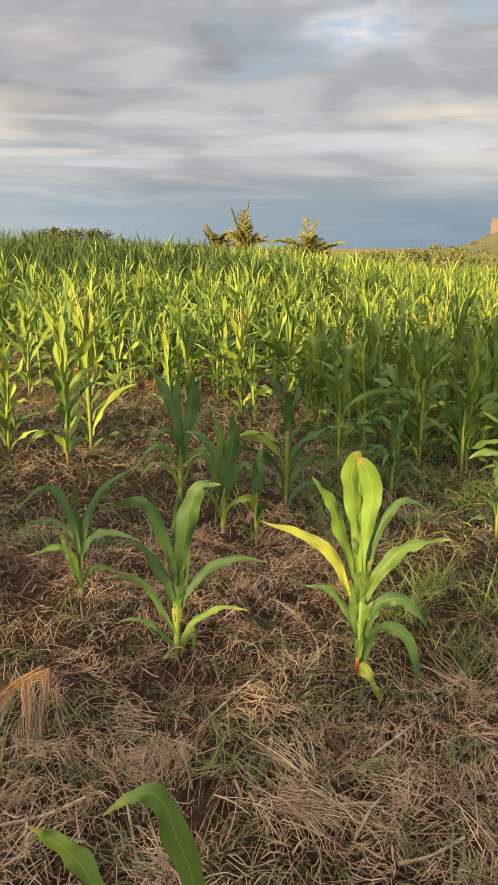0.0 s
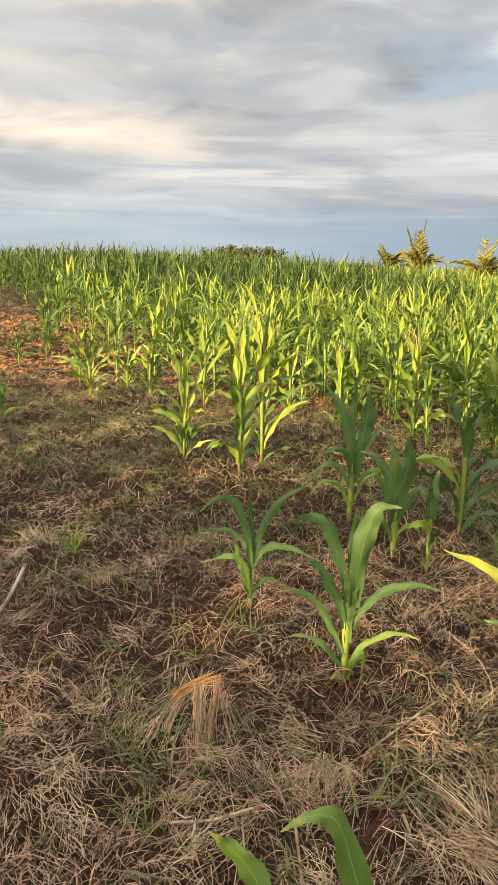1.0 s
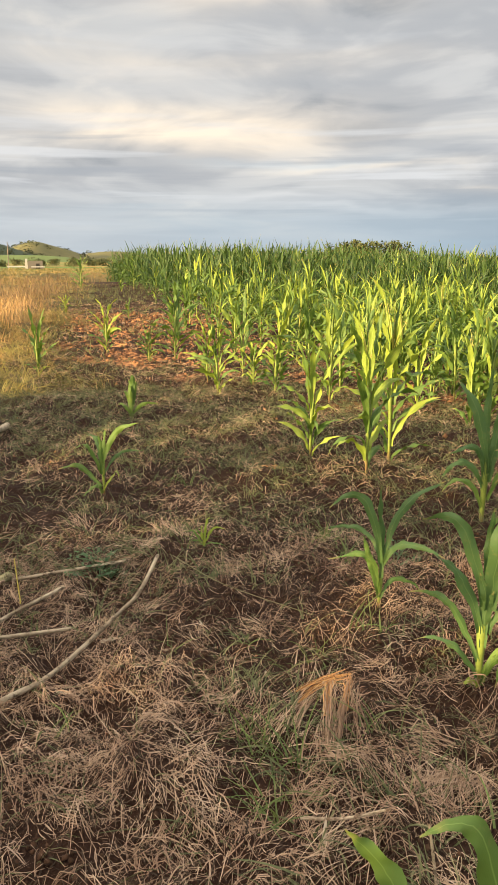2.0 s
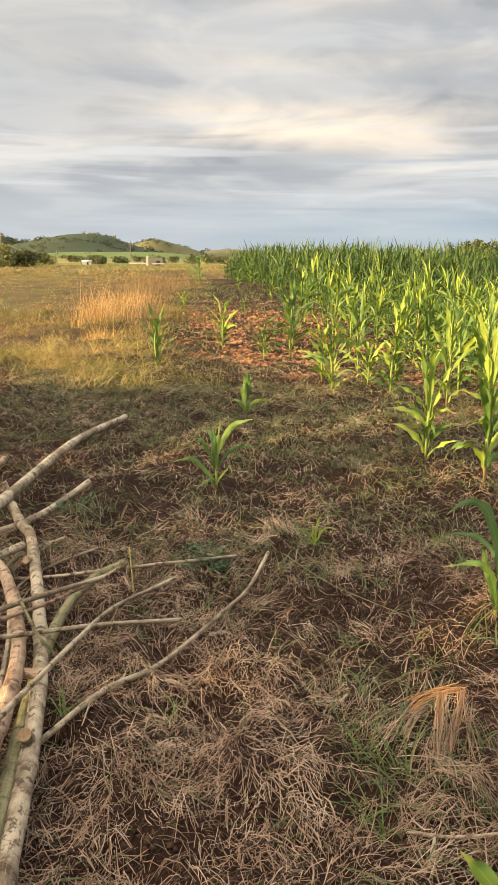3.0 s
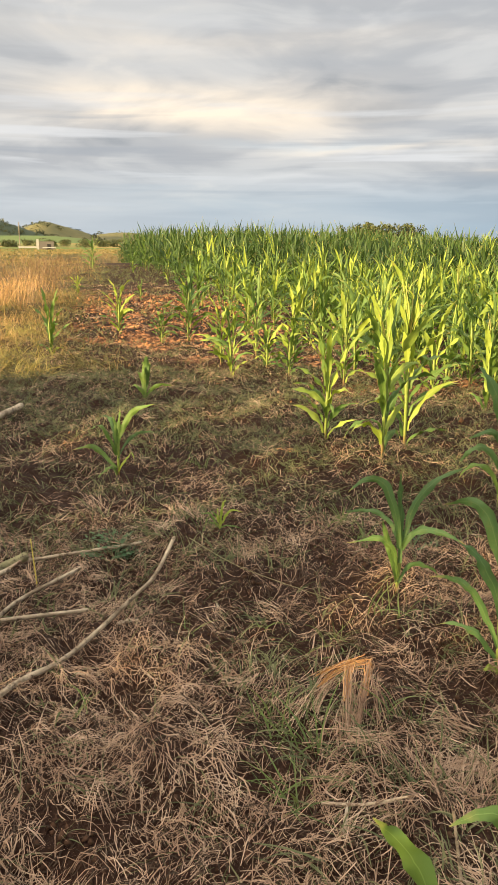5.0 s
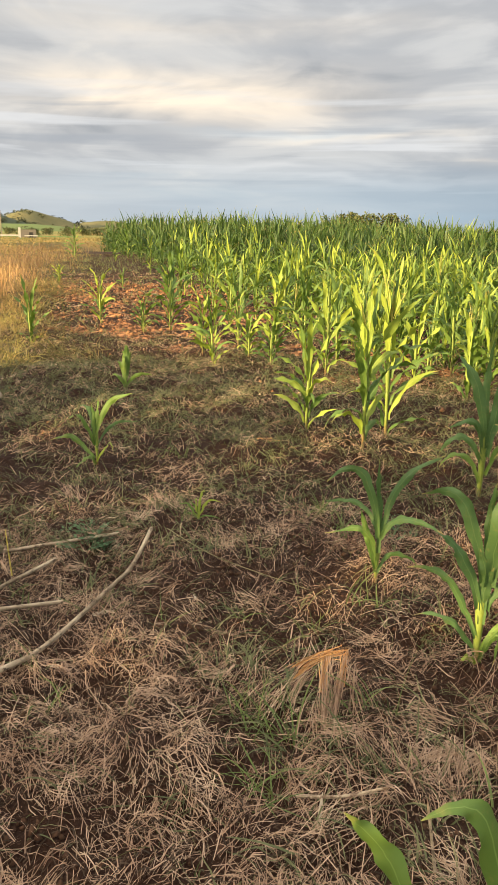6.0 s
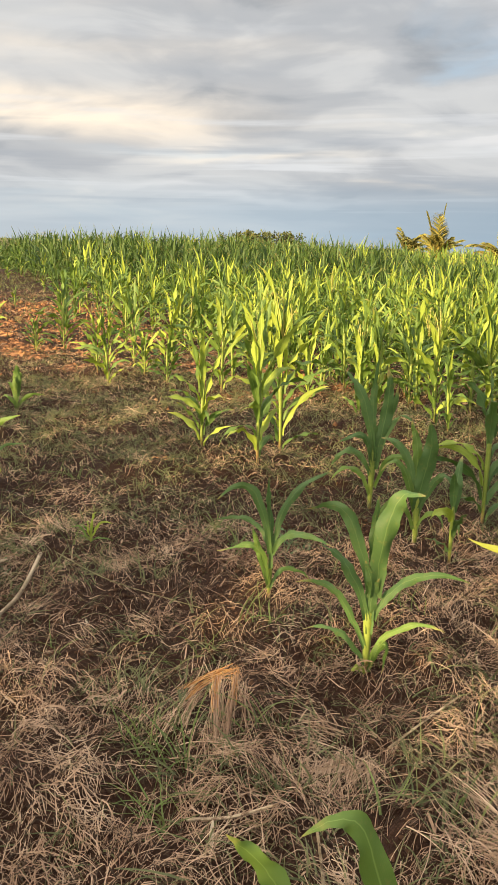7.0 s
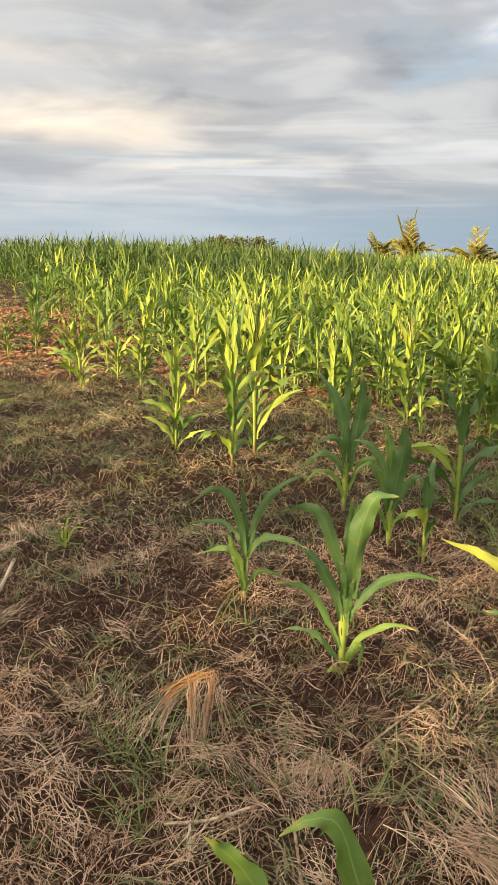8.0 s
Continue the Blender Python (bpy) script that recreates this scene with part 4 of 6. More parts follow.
arc_leaf(tall_maize, (-0.035, 0, 0.437), (-0.074, -0.028, 0.591), (-0.128, -0.027, 0.648), (-0.179, -0.04, 0.736), 0.056, M_LEAF_WHORL, (0.3, -0.9, 0.45))
arc_leaf(tall_maize, (-0.045, 0, 0.356), (-0.093, -0.042, 0.517), (-0.159, -0.038, 0.522), (-0.342, -0.08, 0.584), 0.052, M_LEAF_YELLOW, (0, -0.75, 0.65))
# the outer and lower leaves have shade put into their colour
arc_leaf(tall_maize, (0.01, 0, 0.447), (0.069, 0.017, 0.549), (0.117, 0.048, 0.724), (0.236, 0.05, 0.599), 0.042, M_LEAF_SHADE, (0, -0.8, 0.5))
arc_leaf(tall_maize, (0.014, 0, 0.346), (0.089, -0.02, 0.479), (0.157, -0.04, 0.516), (0.289, -0.06, 0.521), 0.064, M_LEAF, (0, -0.75, 0.65))
arc_leaf(tall_maize, (0.017, 0, 0.211), (0.051, -0.02, 0.365), (0.192, -0.04, 0.369), (0.271, -0.06, 0.134), 0.056, M_LEAF_SHADE, (0.3, -0.8, 0.5))
arc_leaf(tall_maize, (0.011, 0, 0.094), (0.03, -0.057, 0.353), (0.241, -0.053, 0.194), (0.179, -0.08, -0.032), 0.056, M_LEAF_SHADE, (0.3, -0.8, 0.4))
arc_leaf(tall_maize, (-0.012, 0, 0.2), (-0.049, 0.047, 0.298), (-0.112, 0.033, 0.325), (-0.174, 0.05, 0.312), 0.036, M_LEAF_SHADE, (0, -0.75, 0.65))
arc_leaf(tall_maize, (0.002, -0.02, 0.069), (0.014, -0.022, 0.114), (0.052, -0.053, -0.018), (0.095, -0.07, -0.086), 0.044, M_LEAF_YELLOW, (0.4, -0.8, 0.4), wry=0.2)

for z, lean, m in ((0.13, 0.04, M_LEAF), (0.20, -0.045, M_LEAF), (0.27, 0.04, M_LEAF), (0.33, -0.035, M_LEAF)):
    arc_leaf(tall_maize, (0, 0, z), (lean * 0.1, -0.012, z + 0.06), (lean * 0.3, -0.014, z + 0.12), (lean, -0.02, z + 0.18), 0.060, m, (0.2 * lean, -1, 0.2), wry=0.15)

middle_maize = near_maize(-0.278, 2.905, 0.32, 0.0125, 1.0, M_STEM, "dark green young maize plant with arching leaves and a sunlit stalk")
arc_leaf(middle_maize, (0.019, 0, 0.337), (0.044, -0.013, 0.517), (0.05, -0.012, 0.688), (0.171, -0.04, 0.653), 0.088, M_LEAF_SHADE, (0.25, -0.9, 0.4))
arc_leaf(middle_maize, (0.004, 0, 0.348), (-0.047, -0.005, 0.549), (-0.087, 0.005, 0.624), (-0.212, 0.03, 0.567), 0.058, M_LEAF_SHADE, (0.3, -0.9, 0.4))
arc_leaf(middle_maize, (0.011, 0.01, 0.365), (0.003, 0.028, 0.477), (-0.003, 0.017, 0.547), (0.007, 0.02, 0.622), 0.036, M_LEAF_SHADE, (0.3, -0.9, 0.2))
arc_leaf(middle_maize, (0.018, 0.02, 0.361), (0.035, 0.03, 0.488), (0.02, 0.04, 0.617), (0.093, 0.05, 0.57), 0.05, M_LEAF_SHADE, (0, -0.9, 0.4))
arc_leaf(middle_maize, (-0.004, 0, 0.253), (-0.046, -0.028, 0.402), (-0.093, -0.027, 0.43), (-0.162, -0.04, 0.466), 0.05, M_LEAF_SHADE, (0.1, -0.8, 0.55))
arc_leaf(middle_maize, (-0.005, 0, 0.145), (-0.086, -0.032, 0.317), (-0.117, -0.018, 0.336), (-0.237, -0.05, 0.314), 0.034, M_LEAF_SHADE, (0, -0.75, 0.65))
arc_leaf(middle_maize, (0.021, 0, 0.253), (0.05, -0.017, 0.325), (0.165, 0.027, 0.402), (0.337, 0.04, 0.334), 0.044, M_LEAF_SHADE, (0, -0.75, 0.65))
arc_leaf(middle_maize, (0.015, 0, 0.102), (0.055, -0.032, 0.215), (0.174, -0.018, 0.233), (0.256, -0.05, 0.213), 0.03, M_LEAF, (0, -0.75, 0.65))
arc_leaf(middle_maize, (-0.004, 0, 0.069), (-0.037, -0.028, 0.155), (-0.113, -0.027, 0.21), (-0.204, -0.04, 0.164), 0.03, M_LEAF_SHADE, (0, -0.75, 0.65))
arc_leaf(middle_maize, (0.01, 0, 0.058), (0.027, -0.032, 0.12), (0.096, -0.018, 0.193), (0.061, -0.05, 0.024), 0.034, M_LEAF, (0.5, -0.8, 0.2))
arc_leaf(middle_maize, (0.001, 0, 0.009), (-0.013, -0.028, 0.036), (-0.033, -0.027, 0.026), (-0.055, -0.04, 0.005), 0.026, M_LEAF_PALE, (0, -0.8, 0.4))

for z, lean in ((0.20, 0.03), (0.25, -0.03)):
    arc_leaf(middle_maize, (0.008, 0, z), (0.008, -0.012, z + 0.06), (0.008 + lean * 0.4, -0.014, z + 0.11), (0.008 + lean, -0.02, z + 0.17), 0.052, M_LEAF_SHADE, (0.3 * lean, -1, 0.2), wry=0.15)

small_maize = near_maize(-0.718, 3.377, 0.17, 0.008, 1.0, M_STEM, "small dark green maize plant with drooping outer leaves")
arc_leaf(small_maize, (0.006, 0, 0.177), (0.005, 0, 0.314), (0.005, 0, 0.4), (0.009, 0, 0.502), 0.036, M_LEAF_SHADE, (0.2, -0.9, 0.2))
arc_leaf(small_maize, (0.004, 0, 0.239), (-0.013, -0.032, 0.462), (-0.095, -0.018, 0.533), (-0.189, -0.05, 0.407), 0.046, M_LEAF_SHADE, (0.1, -0.8, 0.55))
arc_leaf(small_maize, (0.014, 0, 0.251), (0.052, 0.032, 0.417), (0.107, 0.018, 0.48), (0.24, 0.05, 0.545), 0.044, M_LEAF_SHADE, (-0.2, -0.8, 0.55))
arc_leaf(small_maize, (0.014, 0, 0.239), (0.075, -0.05, 0.337), (0.128, -0.025, 0.307), (0.255, -0.06, 0.27), 0.042, M_LEAF_SHADE, (0, -0.8, 0.6))
arc_leaf(small_maize, (0.005, 0, 0.251), (-0.072, 0.05, 0.342), (-0.136, 0.025, 0.33), (-0.251, 0.06, 0.284), 0.026, M_LEAF_SHADE, (0, -0.75, 0.65))
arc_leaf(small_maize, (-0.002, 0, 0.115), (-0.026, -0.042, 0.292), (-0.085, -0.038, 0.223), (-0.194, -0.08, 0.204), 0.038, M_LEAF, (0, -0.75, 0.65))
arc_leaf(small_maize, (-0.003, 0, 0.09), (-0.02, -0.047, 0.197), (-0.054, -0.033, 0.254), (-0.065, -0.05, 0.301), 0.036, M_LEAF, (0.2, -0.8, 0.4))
arc_leaf(small_maize, (0.006, 0, 0.09), (0.038, 0.042, 0.153), (0.108, 0.038, 0.105), (0.155, 0.08, 0.051), 0.026, M_LEAF_SHADE, (0, -0.75, 0.65))

low_maize = near_maize(-0.066, 1.584, 0.20, 0.010, 1.1, M_STEM, "low maize plant with long arching green leaves")
arc_leaf(low_maize, (-0.018, 0, 0.194), (-0.085, 0.005, 0.342), (-0.106, -0.005, 0.561), (-0.223, -0.03, 0.433), 0.066, M_LEAF, (0.25, -0.7, 0.6))
arc_leaf(low_maize, (-0.182, 0, 0.167), (-0.242, -0.032, 0.348), (-0.28, -0.018, 0.361), (-0.337, -0.05, 0.414), 0.056, M_LEAF, (0, -0.6, 0.75))

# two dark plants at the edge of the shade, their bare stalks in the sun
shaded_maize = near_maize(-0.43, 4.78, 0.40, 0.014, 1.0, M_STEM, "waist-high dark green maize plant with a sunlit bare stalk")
arc_leaf(shaded_maize, (0.026, 0, 0.353), (0.047, 0, 0.571), (0.095, 0, 0.661), (0.057, 0, 0.845), 0.085, M_LEAF_SHADE, (0.2, -0.9, 0.3))
arc_leaf(shaded_maize, (0.007, 0, 0.37), (-0.024, 0, 0.673), (-0.087, 0, 0.735), (-0.163, 0, 0.819), 0.075, M_LEAF_SHADE, (0.2, -0.9, 0.3))
arc_leaf(shaded_maize, (0.014, 0, 0.42), (-0.012, 0.047, 0.66), (0.012, 0.033, 0.723), (0.026, 0.05, 0.928), 0.05, M_LEAF_SHADE, (0.2, -0.9, 0.3))
arc_leaf(shaded_maize, (-0.001, 0, 0.32), (-0.026, -0.038, 0.558), (-0.1, -0.047, 0.432), (-0.179, -0.07, 0.407), 0.045, M_LEAF_SHADE, (0, -0.75, 0.65))
arc_leaf(shaded_maize, (-0.002, 0, 0.269), (-0.087, -0.057, 0.447), (-0.176, -0.053, 0.367), (-0.23, -0.08, 0.267), 0.05, M_LEAF_SHADE, (0, -0.75, 0.65))
arc_leaf(shaded_maize, (0.028, 0, 0.303), (0.069, 0, 0.582), (0.152, 0, 0.615), (0.21, 0, 0.504), 0.045, M_LEAF_SHADE, (0, -0.75, 0.65))
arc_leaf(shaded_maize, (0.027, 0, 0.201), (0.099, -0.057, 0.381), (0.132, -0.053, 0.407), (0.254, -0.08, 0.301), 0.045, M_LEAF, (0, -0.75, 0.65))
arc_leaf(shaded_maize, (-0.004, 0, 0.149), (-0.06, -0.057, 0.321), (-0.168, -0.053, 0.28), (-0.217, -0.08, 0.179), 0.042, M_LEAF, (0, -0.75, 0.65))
arc_leaf(shaded_maize, (0.012, 0, 0.32), (-0.04, 0.047, 0.456), (0.143, 0.033, 0.548), (0.113, 0.05, 0.748), 0.06, M_LEAF_SHADE, (0.2, -0.9, 0.3))
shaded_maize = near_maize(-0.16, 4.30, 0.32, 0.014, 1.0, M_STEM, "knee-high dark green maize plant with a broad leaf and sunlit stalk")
arc_leaf(shaded_maize, (0.001, 0, 0.266), (0.025, -0.028, 0.478), (0.071, -0.027, 0.553), (0.041, -0.04, 0.672), 0.105, M_LEAF_SHADE, (0.2, -0.9, 0.3))
arc_leaf(shaded_maize, (-0.014, 0, 0.312), (-0.039, 0, 0.535), (-0.1, -0, 0.575), (-0.183, 0, 0.565), 0.055, M_LEAF_SHADE, (0, -0.75, 0.65))
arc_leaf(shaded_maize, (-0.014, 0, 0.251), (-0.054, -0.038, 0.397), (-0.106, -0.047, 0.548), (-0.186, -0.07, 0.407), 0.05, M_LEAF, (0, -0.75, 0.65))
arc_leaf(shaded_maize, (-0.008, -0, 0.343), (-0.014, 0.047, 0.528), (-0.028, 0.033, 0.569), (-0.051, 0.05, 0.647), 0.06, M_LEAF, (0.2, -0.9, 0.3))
arc_leaf(shaded_maize, (0.006, 0, 0.235), (0.08, -0.038, 0.439), (0.123, -0.047, 0.468), (0.194, -0.07, 0.349), 0.05, M_LEAF_SHADE, (0, -0.75, 0.65))
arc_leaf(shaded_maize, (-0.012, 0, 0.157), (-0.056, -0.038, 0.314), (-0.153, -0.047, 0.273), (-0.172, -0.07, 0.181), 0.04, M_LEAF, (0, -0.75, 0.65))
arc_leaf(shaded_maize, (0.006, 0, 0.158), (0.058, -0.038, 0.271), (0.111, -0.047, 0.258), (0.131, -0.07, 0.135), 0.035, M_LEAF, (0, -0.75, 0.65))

# a lax knee-high plant and a seedling out on the open ground
lax_maize = near_maize(-2.65, 4.41, 0.26, 0.008, 1.0, M_STEM, "knee-high lax green maize plant with spreading leaves")
arc_leaf(lax_maize, (-0.004, 0, 0.21), (0.069, 0, 0.431), (0.104, 0, 0.404), (0.258, 0, 0.454), 0.05, M_LEAF, (0.2, -0.7, 0.7))
arc_leaf(lax_maize, (-0.008, 0, 0.227), (-0.073, 0.035, 0.371), (-0.08, 0.055, 0.354), (-0.161, 0.06, 0.335), 0.034, M_LEAF_SHADE, (0.2, -0.7, 0.7))
arc_leaf(lax_maize, (-0.008, 0, 0.173), (-0.083, -0.038, 0.375), (-0.072, -0.047, 0.317), (-0.191, -0.07, 0.274), 0.04, M_LEAF, (0.2, -0.7, 0.7))
arc_leaf(lax_maize, (-0.009, 0, 0.089), (-0.173, -0.02, 0.192), (-0.137, -0.04, 0.175), (-0.281, -0.06, 0.133), 0.042, M_LEAF, (0.2, -0.7, 0.7))
arc_leaf(lax_maize, (-0.005, 0, 0.039), (-0.012, -0.07, 0.114), (-0.06, -0.065, 0.051), (-0.083, -0.12, 0.007), 0.036, M_LEAF, (0.2, -0.7, 0.7))
arc_leaf(lax_maize, (0.008, 0, 0.157), (0.032, 0.08, 0.248), (0.1, 0.085, 0.275), (0.205, 0.15, 0.272), 0.026, M_LEAF_SHADE, (0.2, -0.7, 0.7))
arc_leaf(lax_maize, (0, 0, 0.21), (-0.026, 0.025, 0.312), (-0, 0.035, 0.352), (0.004, 0.03, 0.419), 0.04, M_LEAF, (0.2, -0.7, 0.7))
arc_leaf(lax_maize, (0.007, 0, 0.066), (0.093, -0.057, 0.169), (0.139, -0.053, 0.199), (0.168, -0.08, 0.126), 0.026, M_LEAF_PALE, (0.2, -0.7, 0.7))
arc_leaf(lax_maize, (-0.004, 0, 0.173), (-0.006, -0.025, 0.292), (-0.012, -0.035, 0.32), (-0.021, -0.03, 0.403), 0.03, M_LEAF, (0.2, -0.7, 0.7))
plume = near_maize(-3.77, 6.76, 0.14, 0.009, 1.0, M_STEM, "knee-high bright green maize plant with an upright plume of leaves")
for out_, back, up_, wide in ((0.02, 0, 0.40, 0.075), (-0.04, 0.02, 0.34, 0.065), (0.06, 0.02, 0.35, 0.06), (-0.07, -0.02, 0.24, 0.05), (0.01, -0.03, 0.30, 0.06), (-0.13, -0.05, 0.10, 0.04), (0.30, 0.05, 0.12, 0.045)):
    arc_leaf(plume, (0, 0, 0.06), (out_ * 0.2, back, 0.08 + up_ * 0.4), (out_ * 0.5, back, 0.06 + up_ * 0.85), (out_, back, up_), wide, M_LEAF, (0.2, -0.9, 0.3))
seedling = near_maize(-1.66, 3.72, 0.05, 0.004, 1.0, M_STEM, "small light green maize seedling in the straw")
for out_, up_, wide in ((0.05, 0.15, 0.020), (0.11, 0.12, 0.016), (-0.10, 0.07, 0.014), (0.02, 0.11, 0.018), (-0.04, 0.09, 0.014), (0.12, 0.02, 0.012), (-0.07, 0.02, 0.012)):
    arc_leaf(seedling, (0, 0, 0.02), (out_ * 0.2, -0.01, 0.03 + up_ * 0.5), (out_ * 0.5, -0.02, 0.02 + up_ * 0.95), (out_, -0.03, up_), wide, M_LEAF_PALE if up_ > 0.1 else M_LEAF, (0, -0.7, 0.7))

# plants that stand singly in the open ground: x, y, height, leaf plane, tone
EDGE_PLANTS = [(0.01, 4.05, 0.48, 80, 0), (0.18, 4.58, 0.86, 30, 0), (-1.23, 5.40, 1.05, 70, 1), (-1.19, 5.97, 1.28, 20, 1), (-1.72, 5.73, 0.80, 10, 1), (0.55, 6.75, 0.98, 60, 1),
               (0.56, 5.39, 0.85, 0, 0), (0.87, 6.08, 0.96, 40, 0), (0.97, 5.46, 1.08, 100, 0), (1.05, 5.20, 0.93, 10, 0), (1.29, 5.08, 0.76, 140, 0), (1.52, 5.47, 0.90, 60, 0),
               (1.22, 4.11, 0.46, 10, 0), (1.75, 4.9, 0.85, 30, 0), (1.9, 5.6, 1.0, 70, 0)]
SHADED_PLANTS = [(1.12, 5.75, 1.05, 10, 2), (1.40, 5.35, 1.0, 20, 2), (1.66, 5.85, 1.15, 0, 2), (1.30, 6.3, 1.15, 30, 2), (1.02, 6.5, 1.05, 160, 2), (1.62, 6.6, 1.2, 15, 2),
                 (1.95, 6.3, 1.15, 40, 2), (0.78, 5.75, 0.9, 20, 2), (2.1, 6.9, 1.25, 5, 2), (0.72, 6.9, 1.05, 10, 2), (1.55, 4.75, 0.75, 0, 2), (0.8, 4.75, 0.5, 30, 0),
                 (-6.20, 8.70, 0.86, 10, 4), (-17.95, 28.0, 1.5, 20, 0), (-15.9, 28.6, 1.4, 70, 0)]
STRIP_PLANTS = [(-15.2, 26.4, 0.8, 70, 0), (-11.26, 16.89, 0.55, 0, 1), (-6.42, 10.73, 0.82, 15, 1), (-9.09, 16.12, 0.45, 60, 0), (-5.39, 10.15, 0.55, 0, 0), (-3.85, 8.69, 0.78, 20, 1),
                (-3.24, 8.58, 0.55, 170, 1), (-2.90, 8.35, 0.62, 30, 1), (-5.08, 10.34, 1.15, 60, 0), (-5.99, 14.75, 1.1, 20, 0), (-6.79, 14.28, 1.3, 90, 0), (-4.4, 10.9, 1.05, 10, 1),
                (-2.2, 8.0, 0.95, 15, 1), (-1.9, 8.9, 1.0, 75, 1), (-3.46, 8.08, 0.85, 20, 1), (-2.3, 8.82, 1.0, 150, 0)]
FRONT_PLANTS = [(-1.89, 8.17, 0.95, 40, 1), (-1.02, 8.42, 1.05, 10, 0), (-0.62, 7.59, 1.0, 60, 1), (-0.27, 7.69, 1.0, 100, 0), (-3.3, 9.69, 1.05, 0, 1), (-3.84, 9.79, 1.0, 30, 0),
                (-5.82, 11.95, 1.15, 80, 0), (-2.76, 9.12, 1.0, 20, 0), (-0.75, 7.3, 0.9, 110, 1), (-0.1, 7.0, 1.0, 20, 1), (0.35, 7.8, 1.05, 60, 1), (-1.3, 7.9, 0.9, 0, 1)]
rp = random.Random(11)
for x, y, h, plane, tone in EDGE_PLANTS + SHADED_PLANTS + STRIP_PLANTS + FRONT_PLANTS:
    lv = leaf_plan(h, rp, plane=plane, wide=1.05 if tone == 2 else 0.6 if h < 0.3 else 1.0, n=8 if h < 0.5 else None)
    if tone == 0 and h <= 1.0:                           # plants with long leaves and a broad whorl
        lv = [(z, az, ln * 1.2, wd * (1.15 if z > h * 0.45 else 0.85), le, be * (0.6 if z > h * 0.45 else 1.15), tw, la) for z, az, ln, wd, le, be, tw, la in lv if rp.random() > 0.12]
    elif tone == 2:
        lv = ragged(lv, rp)
    elif tone in (1, 4):                                 # a tall upright whorl over arching leaves
        lv = [(z, az, ln * (1.15 if z > h * 0.42 else 1.0), wd, le * (0.7 if z > h * 0.42 else 1.0), be * (0.45 if z > h * 0.42 else 1.0), tw, la) for z, az, ln, wd, le, be, tw, la in lv]
    # sunlit plants get more pale leaves, mostly high up: sunlight in the colour
    tones = [M_LEAF_PALE if rp.random() < ((0.7 if q[0] > h * 0.4 else 0.35) if tone == 1 else 0.10) else (M_LEAF_SHADE if tone == 0 and y < 5 and h > 0.3 else M_LEAF) for q in lv]
    kind = "knee-high" if h < 0.6 else "waist-high"
    single = maize(on_ground(x, y), h, lv, f"{kind} young {'yellow-green sunlit' if tone == 1 else 'dark green'} maize plant in strawy soil", tones, 10, rnd=rp,
          tassel=(x, y) in ((-1.19, 5.97), (-1.23, 5.40), (-0.1, 7.0), (-0.75, 7.3)))
    if (x, y) == (-1.72, 5.73):                          # its long pale leaf held out to one side
        arc_leaf(single, (0, 0, 0.30), (-0.08, -0.02, 0.38), (-0.17, -0.03, 0.39), (-0.30, -0.05, 0.36), 0.065, M_LEAF_PALE, (0, -0.6, 0.75))


# the stand of maize: rows, the nearest plants singly, the rest as one mass
def stand_height(x, y):
    return np.interp(np.hypot(x, y), [6, 10, 16, 20, 28, 45], [0.92, 1.05, 1.22, 1.45, 1.68, 1.8])


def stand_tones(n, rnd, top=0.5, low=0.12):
    """The young leaves at the top are paler than the rest, sunlight put into their colour."""
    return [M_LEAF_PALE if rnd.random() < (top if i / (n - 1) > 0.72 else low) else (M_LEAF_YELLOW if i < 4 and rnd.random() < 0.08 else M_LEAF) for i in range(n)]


stand = []
for u in np.arange(-40, 46, 0.48):
    for q in np.concatenate([np.arange(4.4, 17, 0.23), np.arange(17, 46, 0.33)]):
        x, y = u + 0.10 * q + rs.normal(0, 0.16), q + rs.normal(0, 0.12)
        hd = math.degrees(math.atan2(x, y))
        front = np.interp(x, [-6, -4.5, -3, -1.6, -0.4, 0.6, 1.5, 6], [14.0, 12.3, 10.2, 8.7, 7.4, 6.2, 5.3, 4.6])
        if x < edge_x(y) + np.interp(y, [15, 18, 22, 28, 36, 60], [0.1, 0.4, 0.9, 1.4, 2.2, 3.4]) + rs.uniform(-0.2, 0.7) or y < front + rs.uniform(-0.5, 1.2 if x < -1.8 else 0.7) or not -40 < hd < 23 or rs.rand() < 0.06 + 0.76 * (1 - step(1.0, 4.5, x - edge_x(y))) * step(11, 14, y) * (1 - 0.55 * step(26, 33, y)):
            continue
        stand.append((math.hypot(x, y), x, y))
stand.sort()
NEAR_COUNT = 280
side_rs = np.random.RandomState(77)                      # the crop goes on past the corner of the plot
for u in np.arange(2, 26, 0.48):
    for q in np.arange(4.6, 20, 0.28):
        x, y = u + 0.10 * q + side_rs.normal(0, 0.16), q + side_rs.normal(0, 0.12)
        if 23 <= math.degrees(math.atan2(x, y)) < 75 and side_rs.rand() > 0.1:
            stand.append((math.hypot(x, y), x, y))
variants = []
for i in range(12):
    rv = random.Random(50 + i)
    lv = ragged(leaf_plan(1.0, rv, n=17, spread_=50, wide=0.72, stiff=0.05), rv)
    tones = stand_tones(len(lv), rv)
    variants.append((lv, tones))
made = {}
